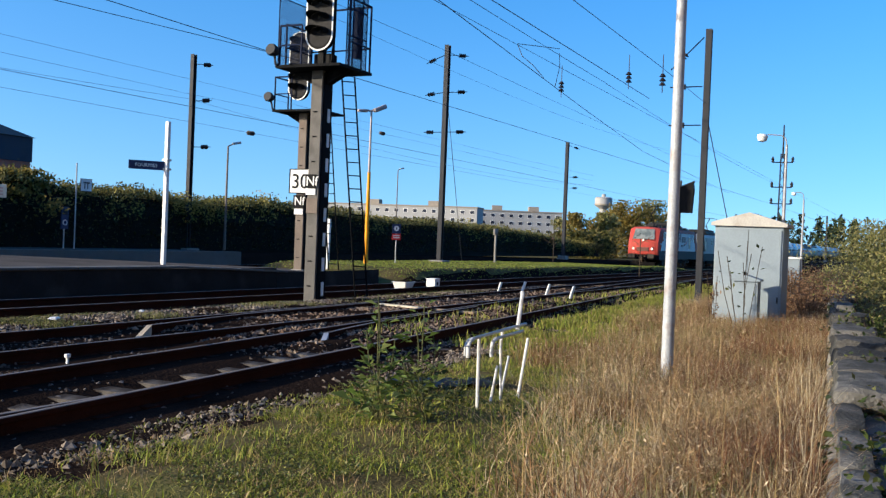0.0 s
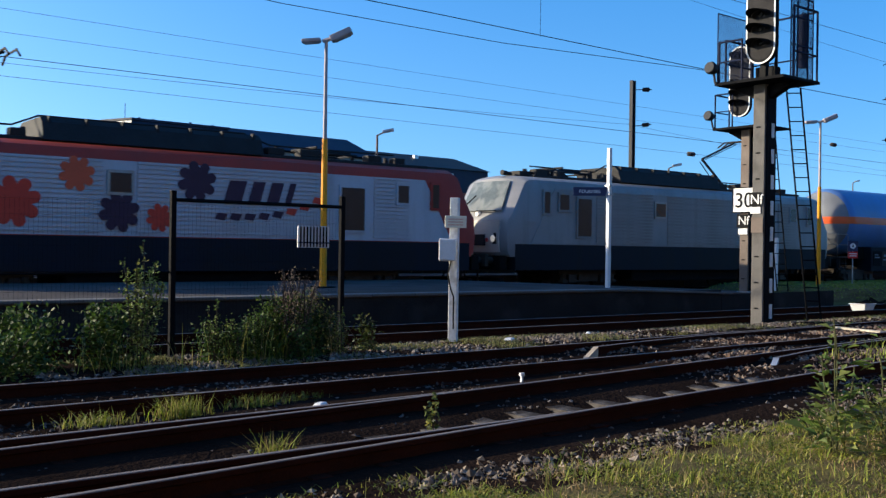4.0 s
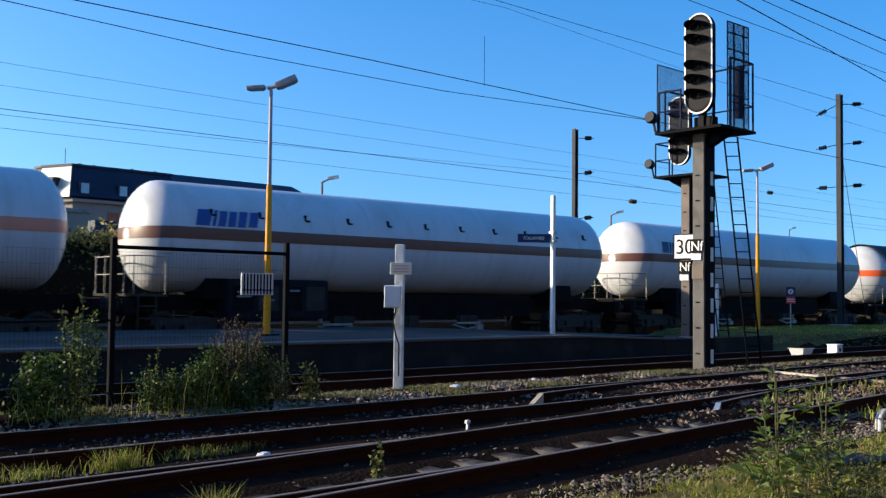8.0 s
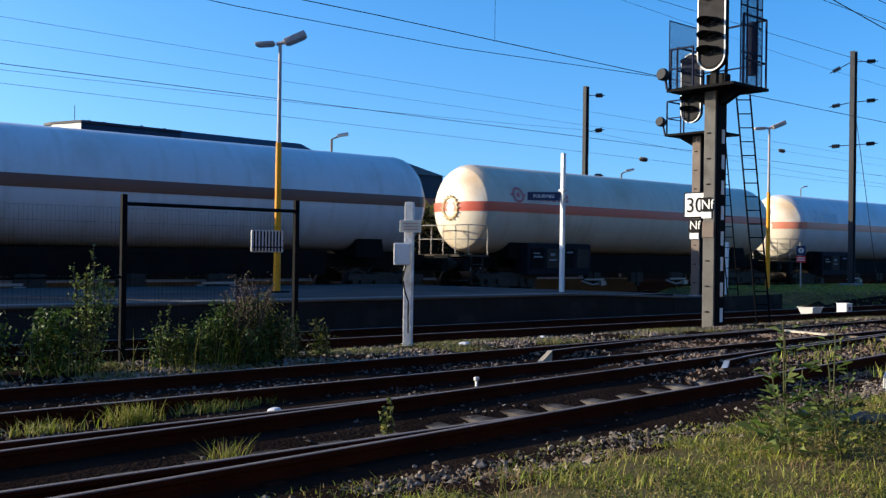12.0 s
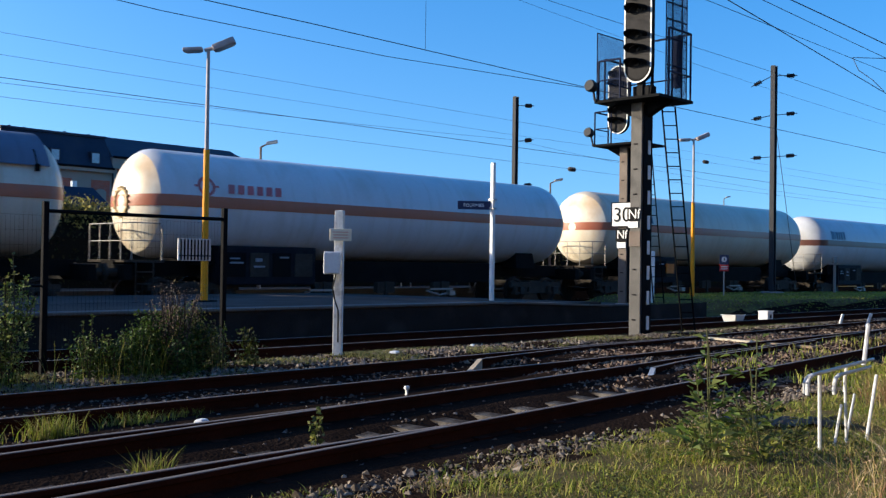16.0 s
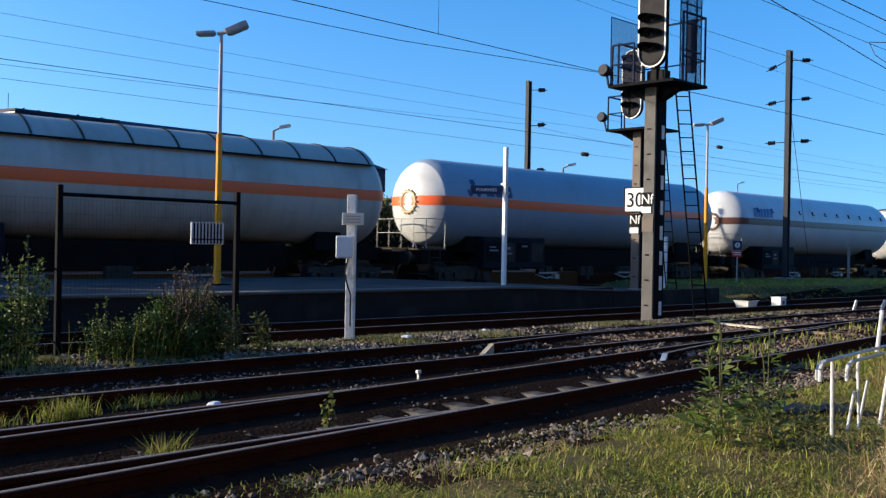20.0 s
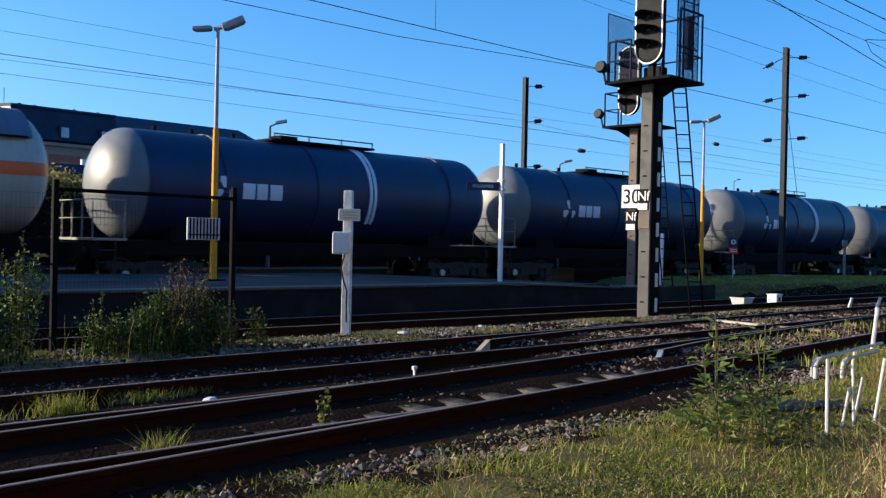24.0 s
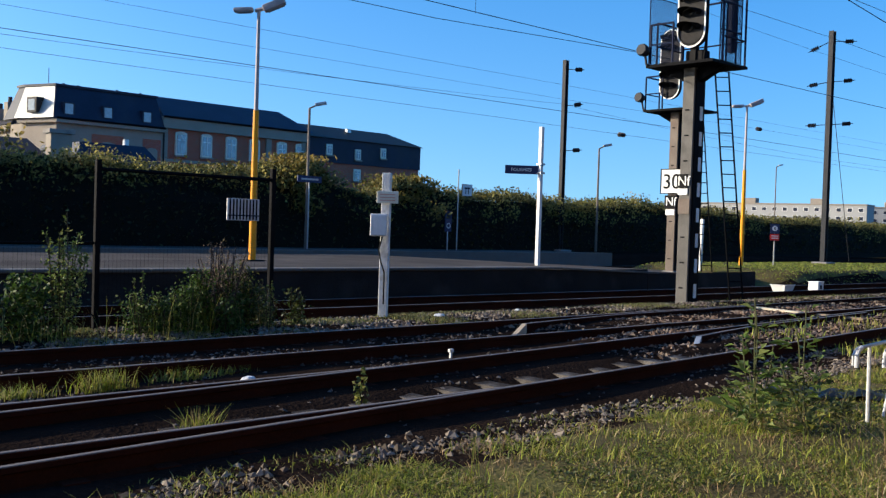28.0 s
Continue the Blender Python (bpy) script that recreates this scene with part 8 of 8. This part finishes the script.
GRASS = {
    "green": island("short_grass", [(0.045, 0.065, 0.010), (0.11, 0.15, 0.018), (0.22, 0.265, 0.03), (0.33, 0.335, 0.055), (0.31, 0.25, 0.09), (0.13, 0.095, 0.04)], 0.6, 0.35),
    "lawn": island("mown_grass", [(0.12, 0.17, 0.022), (0.18, 0.23, 0.032), (0.23, 0.26, 0.045), (0.25, 0.24, 0.065)], 0.6, 0.35),
    "straw": island("dry_straw", [(0.17, 0.105, 0.05), (0.28, 0.18, 0.085), (0.40, 0.275, 0.135), (0.54, 0.41, 0.23), (0.20, 0.125, 0.06), (0.33, 0.24, 0.10)], 0.7, 0.3),
    "russet": island("russet_weeds", [(0.09, 0.04, 0.022), (0.17, 0.08, 0.04), (0.25, 0.13, 0.065), (0.11, 0.06, 0.032)], 0.8, 0.25),
    "pale": island("pale_straw", [(0.50, 0.40, 0.25), (0.62, 0.52, 0.34), (0.40, 0.30, 0.17)], 0.7, 0.3),
    "olive": island("olive_grass", [(0.10, 0.115, 0.03), (0.17, 0.18, 0.05), (0.24, 0.22, 0.09), (0.13, 0.10, 0.05)], 0.7, 0.3),
    "seed": island("seed_heads", [(0.19, 0.11, 0.055), (0.29, 0.18, 0.095), (0.40, 0.27, 0.15), (0.58, 0.46, 0.31), (0.23, 0.145, 0.07)], 0.8, 0.25),
}


def scatter(n, x0, x1, y0, y1, keep, seed):
    rng = np.random.default_rng(seed)
    out = []
    while len(out) < n:
        x, y = rng.uniform(x0, x1), rng.uniform(y0, y1)
        if rng.random() < keep(x, y):
            out.append((x, y, gz(x, y) - 0.01))
    return out, rng


def dryness(x, y):
    """How far the verge is dry tall grass: towards the wall it is, by the rails it is short and green."""
    edge = 0.30 * min(x, 13) + 0.55 + 0.12 * max(x - 13, 0)
    return min(max((edge - y + 0.9 * noise.noise((x * 0.45, y * 0.8, 3))) / 0.9, 0), 1)


def clump(x, y, s=1.6, z=7.0):
    return min(max(0.5 + 1.7 * noise.noise((x * s, y * s, z)), 0.02), 1)


pts, rng = scatter(72000, 2.2, 16, 1.2, 5.3, lambda x, y: (1 - 0.85 * dryness(x, y)) * clump(x, y) ** 1.2 * (0.3 + 0.7 * clump(x, y, 0.7, 17.0)) * (1 if y < 4.7 + 0.03 * x else 0.15) * min(1, 7.0 / max(x, 1)), 201)
blades("verge_grass", pts, rng.uniform(0.012, 0.05, len(pts)), rng.uniform(0.005, 0.011, len(pts)), 1.7, GRASS["green"], "short tufted green grass on the verge", 202)
pts, rng = scatter(2200, 2.2, 14, 1.2, 5.0, lambda x, y: (1 - dryness(x, y)) * clump(x, y, 2.4, 1.0) ** 2, 203)
blades("grass_tufts", pts, rng.uniform(0.06, 0.15, len(pts)), rng.uniform(0.006, 0.011, len(pts)), 1.0, GRASS["green"], "longer green tufts in the verge", 204)
pts, rng = scatter(34000, 3.0, 30, 0.1, 5.0, lambda x, y: (dryness(x, y) if y > wall_y(x) + 0.08 else 0) * clump(x, y, 1.1, 2.0) * min(1, 9.0 / max(x, 1)), 205)
hts = rng.uniform(0.12, 0.55, len(pts)) * np.array([0.75 + 0.4 * noise.noise((p[0] * 0.7, p[1] * 0.7, 5)) for p in pts])
blades("dry_grass", pts, hts, rng.uniform(0.003, 0.008, len(pts)), 1.4, GRASS["straw"], "tall dry straw-coloured grass on the verge", 206)
tips, k = [], 0
for (x, y, z), h in zip(pts[:16000], hts[:16000]):
    for j in range(2):
        tips.append((x + rng.normal(0, 0.04), y + rng.normal(0, 0.04), z + h * rng.uniform(0.35, 1.0)))
v, f = quads(tips, rng.uniform(0.008, 0.022, len(tips)), 207, 0.3, 0.3)
tagged(part("seed_heads", leaf_mesh("seed_heads", v, f, GRASS["seed"]), GRASS["seed"]), "brown and pale seed heads over the dry grass", "grass", kind="stuff")
pts, rng = scatter(260, 3.2, 16, 0.3, 4.2, lambda x, y: dryness(x, y) if y > wall_y(x) + 0.08 else 0, 208)
blades("dry_stalks", pts, rng.uniform(0.4, 0.9, len(pts)), rng.uniform(0.003, 0.007, len(pts)), 0.3, GRASS["straw"], "tall bent dry stalks", 209)
pts, rng = scatter(150, 4.4, 12, 0.0, 3.2, lambda x, y: math.exp(-abs(y - wall_y(x) - 0.2) / 0.12) * clump(x, y, 2.2, 71.0) if y > wall_y(x) + 0.1 else 0, 221)
blades("pale_stalks", pts, rng.uniform(0.25, 0.7, len(pts)), rng.uniform(0.003, 0.007, len(pts)), 0.5, GRASS["pale"], "tall pale straw stalks along the stone wall", 222)
pts, rng = scatter(5200, 3.0, 11, 0.2, 3.4, lambda x, y: (dryness(x, y) if y > wall_y(x) + 0.08 else 0) * clump(x, y, 1.6, 91.0) * min(1, 5.0 / x), 231)
blades("pale_straw", pts, rng.uniform(0.1, 0.42, len(pts)), rng.uniform(0.002, 0.005, len(pts)), 1.1, GRASS["pale"], "bleached straw tangled in the dry grass", 232)
pts, rng = scatter(9000, 3.2, 22, 0.2, 5.0, lambda x, y: (dryness(x, y) if y > wall_y(x) + 0.35 else 0) * max(0, clump(x, y, 0.75, 51.0) - 0.3) * min(1, 9.0 / max(x, 1)), 223)
blades("weedy_grass", pts, rng.uniform(0.10, 0.36, len(pts)), rng.uniform(0.005, 0.010, len(pts)), 0.9, GRASS["olive"], "olive green grass growing among the dry stems", 224)
pts, rng = scatter(11000, 2.6, 10, 1.4, 4.6, lambda x, y: (1 - dryness(x, y)) * max(0, clump(x, y, 1.3, 61.0) - 0.45) ** 1.5 * min(1, 6.0 / x), 225)
tips = [(x, y, z + rng.uniform(0.012, 0.05)) for x, y, z in pts]
v, f = quads(tips, rng.uniform(0.005, 0.013, len(tips)), 226, 0.4, 0.8)
tagged(part("low_weeds", leaf_mesh("low_weeds", v, f, LEAF["green"]), LEAF["green"]), "low dark clover and weeds in the short grass", "weeds", kind="stuff")
pts, rng = scatter(9000, -5, 2.4, -3.0, 4.7, lambda x, y: clump(x, y, 1.2, 41.0) if y > wall_y(x) + 0.1 or y < wall_y(x) - 0.5 or x < 0.4 else 0, 218)
blades("verge_grass", pts, rng.uniform(0.03, 0.1, len(pts)), rng.uniform(0.006, 0.012, len(pts)), 1.3, GRASS["green"], "short tufted green grass on the verge", 219)
pts, rng = scatter(16000, 4.5, 24, 0.3, 5.0, lambda x, y: (dryness(x, y) if y > wall_y(x) + 0.08 else 0) * clump(x, y, 0.8, 31.0) ** 2 * (1.0 if y < wall_y(x) + 1.3 else 0.4) * min(1, 11.0 / max(x, 1)), 216)
blades("russet_grass", pts, rng.uniform(0.12, 0.42, len(pts)), rng.uniform(0.004, 0.011, len(pts)), 1.1, GRASS["russet"], "patches of russet withered weeds in the dry grass", 217)
pts, rng = scatter(6500, 2.2, 14, 1.2, 5.0, lambda x, y: clump(x, y, 1.7, 21.0) ** 2 * min(1, 7.0 / max(x, 1)), 214)
blades("withered_grass", pts, rng.uniform(0.02, 0.08, len(pts)), rng.uniform(0.004, 0.008, len(pts)), 1.6, GRASS["straw"], "withered blades among the green grass", 215)
pts, rng = scatter(22000, 13, 40, 3.2, 8.2, lambda x, y: (1 - dryness(x, y)) * clump(x, y, 0.8, 27.0) * (1 if y < 5.15 + 0.06 * x else 0.04), 210)
blades("green_strip", pts, rng.uniform(0.06, 0.18, len(pts)), rng.uniform(0.012, 0.022, len(pts)), 0.5, GRASS["green"], "green grass strip beside the siding", 211)
pts, rng = scatter(20000, 28.7, 66, 13.2, 21, lambda x, y: 1 if (y > 15.9 - 0.045 * min(x, 60) and y < main_line(x)[0] - 2.2) else 0, 212)
blades("mound_grass", pts, rng.uniform(0.02, 0.055, len(pts)), rng.uniform(0.03, 0.06, len(pts)), 1.2, GRASS["lawn"], "bright short grass beyond the platform's end", 213)
for i, (cx, cy, r, n, h) in enumerate(((6.4, 11.25, 1.3, 90, 0.6), (4.6, 11.3, 0.8, 60, 0.5), (3.62, 6.25, 0.16, 130, 0.2), (3.1, 8.3, 0.35, 260, 0.14), (3.85, 8.3, 0.3, 300, 0.2), (4.75, 8.5, 0.4, 260, 0.13), (5.3, 8.6, 0.3, 120, 0.1), (9.6, 11.6, 0.7, 420, 0.12), (14.5, 11.4, 1.6, 900, 0.1), (20.5, 11.4, 1.8, 900, 0.1), (24.0, 11.6, 2.2, 900, 0.1), (15.5, 8.0, 0.5, 160, 0.12), (13.8, 7.2, 0.5, 140, 0.14))):
    rng = np.random.default_rng(300 + i)
    q = rng.normal(0, 0.45, (n, 2)) * (r, r * 0.35)
    pts = [(cx + a, cy + b, -0.2) for a, b in q]
    blades("grass_tuft", pts, rng.uniform(0.5, 1.3, n) * h + 0.03, rng.uniform(0.005, 0.011, n), 0.6, GRASS["green"], "grass tuft growing in the ballast", 320 + i)


pts, rng = scatter(12000, 4, 26, 10.6, 12.6, lambda x, y: max(0, clump(x, y, 0.9, 77.0) - 0.35) * min(1, 12.0 / max(x, 1)), 240)
blades("moss", pts, rng.uniform(0.025, 0.07, len(pts)), rng.uniform(0.006, 0.014, len(pts)), 1.4, GRASS["olive"], "low mossy growth among the ballast", 241)


# ---- loose ballast stones ----
def stones(name, pts, sizes, material, label, seed):
    rng = np.random.default_rng(seed)
    p = np.asarray(pts, float)
    n = len(p)
    d = np.array([(1, 0, 0), (-1, 0, 0), (0, 1, 0), (0, -1, 0), (0, 0, 1), (0, 0, -1)], float)
    a = rng.uniform(0, 6.28, n)
    c, s = np.cos(a), np.sin(a)
    base = np.repeat(d[None], n, 0) * rng.uniform(0.55, 1.25, (n, 6, 1)) + rng.normal(0, 0.22, (n, 6, 3))
    x = base[..., 0] * c[:, None] - base[..., 1] * s[:, None]
    y = base[..., 0] * s[:, None] + base[..., 1] * c[:, None]
    v = np.stack([x, y, base[..., 2] * 0.75], 2) * np.asarray(sizes)[:, None, None] + p[:, None, :]
    f = np.array([(0, 2, 4), (2, 1, 4), (1, 3, 4), (3, 0, 4), (2, 0, 5), (1, 2, 5), (3, 1, 5), (0, 3, 5)])
    faces = (f[None] + (np.arange(n) * 6)[:, None, None]).reshape(-1, 3)
    me = bpy.data.meshes.new(name)
    me.from_pydata(v.reshape(-1, 3).tolist(), [], faces.tolist())
    me.materials.append(material)
    tagged(part(name, me, material), label, "stones", kind="stuff")


# STONE is toned down for shade between rails, PALE_STONE raised for sunlit beds
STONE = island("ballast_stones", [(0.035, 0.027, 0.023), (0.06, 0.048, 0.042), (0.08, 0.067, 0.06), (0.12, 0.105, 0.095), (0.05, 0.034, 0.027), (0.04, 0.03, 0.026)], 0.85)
PALE_STONE = island("ballast_stones_painted_lit", [(0.045, 0.035, 0.027), (0.09, 0.072, 0.055), (0.16, 0.128, 0.10), (0.25, 0.21, 0.17), (0.075, 0.05, 0.034), (0.12, 0.09, 0.065)], 0.9)
BROWN_STONE = island("rusty_ballast_stones", [(0.06, 0.035, 0.025), (0.11, 0.07, 0.05), (0.17, 0.115, 0.08), (0.22, 0.17, 0.13), (0.045, 0.028, 0.02)], 0.9)
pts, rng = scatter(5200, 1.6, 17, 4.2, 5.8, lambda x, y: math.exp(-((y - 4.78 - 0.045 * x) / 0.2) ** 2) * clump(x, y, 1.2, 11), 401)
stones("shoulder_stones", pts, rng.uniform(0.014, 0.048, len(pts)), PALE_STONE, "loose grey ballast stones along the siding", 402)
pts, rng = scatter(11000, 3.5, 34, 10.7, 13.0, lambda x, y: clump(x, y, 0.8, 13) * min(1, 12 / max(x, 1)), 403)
stones("ballast_stones", pts, rng.uniform(0.02, 0.055, len(pts)), PALE_STONE, "ballast stones beyond the siding, painted pale as sunlit", 404)
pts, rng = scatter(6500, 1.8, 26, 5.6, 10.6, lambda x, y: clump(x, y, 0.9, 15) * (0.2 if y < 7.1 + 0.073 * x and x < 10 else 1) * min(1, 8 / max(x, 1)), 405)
stones("ballast_stones", pts, rng.uniform(0.015, 0.04, len(pts)), STONE, "dirty ballast stones between the rails, darkened for the shade there", 406)
pts, rng = scatter(9000, 10.5, 34, 6.0, 10.6, lambda x, y: clump(x, y, 0.9, 17) * min(1, 14 / max(x, 1)), 407)
stones("rusty_stones", pts, rng.uniform(0.02, 0.055, len(pts)), BROWN_STONE, "rust-brown ballast filling the points", 408)

# ---- sleepers, chairs and edging, piece by piece ----
def sleeper_mesh(L):
    return lambda: box(-0.12, 0.12, -L / 2, L / 2, -0.30, -0.155, bevel=0.008)


for tr, (x0, x1, L, mid) in zip((track_things[0], track_things[2], track_things[3], track_things[4]), ((-3, 42, 2.6, centre_diverging), (-3, 46, 2.6, lambda x: 9.45), (0, 46, 2.5, lambda x: 14.2 - 0.045 * x), (4, 46, 2.5, lambda x: main_line(x)[0]))):
    x = x0
    while x < x1:
        part("sleeper", shared("sleeper:%.1f" % L, sleeper_mesh(L), M["sleeper"]), M["sleeper"], tr, m=pose(x + random.uniform(-0.03, 0.03), mid(x) + random.uniform(-0.04, 0.04), 0, 0, 0, random.uniform(-1.5, 1.5)))
        if 1 < x < 20 and mid(x) < 10:
            for s in (-GAUGE / 2, GAUGE / 2):
                part("rail_chair", shared("rail_chair", lambda: box(-0.08, 0.08, -0.13, 0.13, -0.154, -0.128, bevel=0.006), M["rail"]), M["rail"], tr, m=pose(x, mid(x) + s, 0))
        x += 0.6
x = -6.0
while x < 21.3:
    y = 15.95 - 0.045 * x
    z = 0.5 if x < 18 else 0.5 - (x - 18) * 0.035
    part("edge_stone", shared("edge_stone", lambda: box(0.006, 0.994, -0.06, 0.32, -0.05, 0.0, bevel=0.012), M["kerb"]), M["kerb"], pl, m=pose(x, y - 0.02, z + 0.012, 0, 0 if x < 18 else 2, -2.58))
    x += 1.0


def motions():
    for ob, start in train_rows:
        walk(ob, [(0.5 * i, on_main(start + 0.85 * max(2 - 0.5 * i, 0) ** 2 - SPEED * 0.5 * i)) for i in range(57)])


motions()
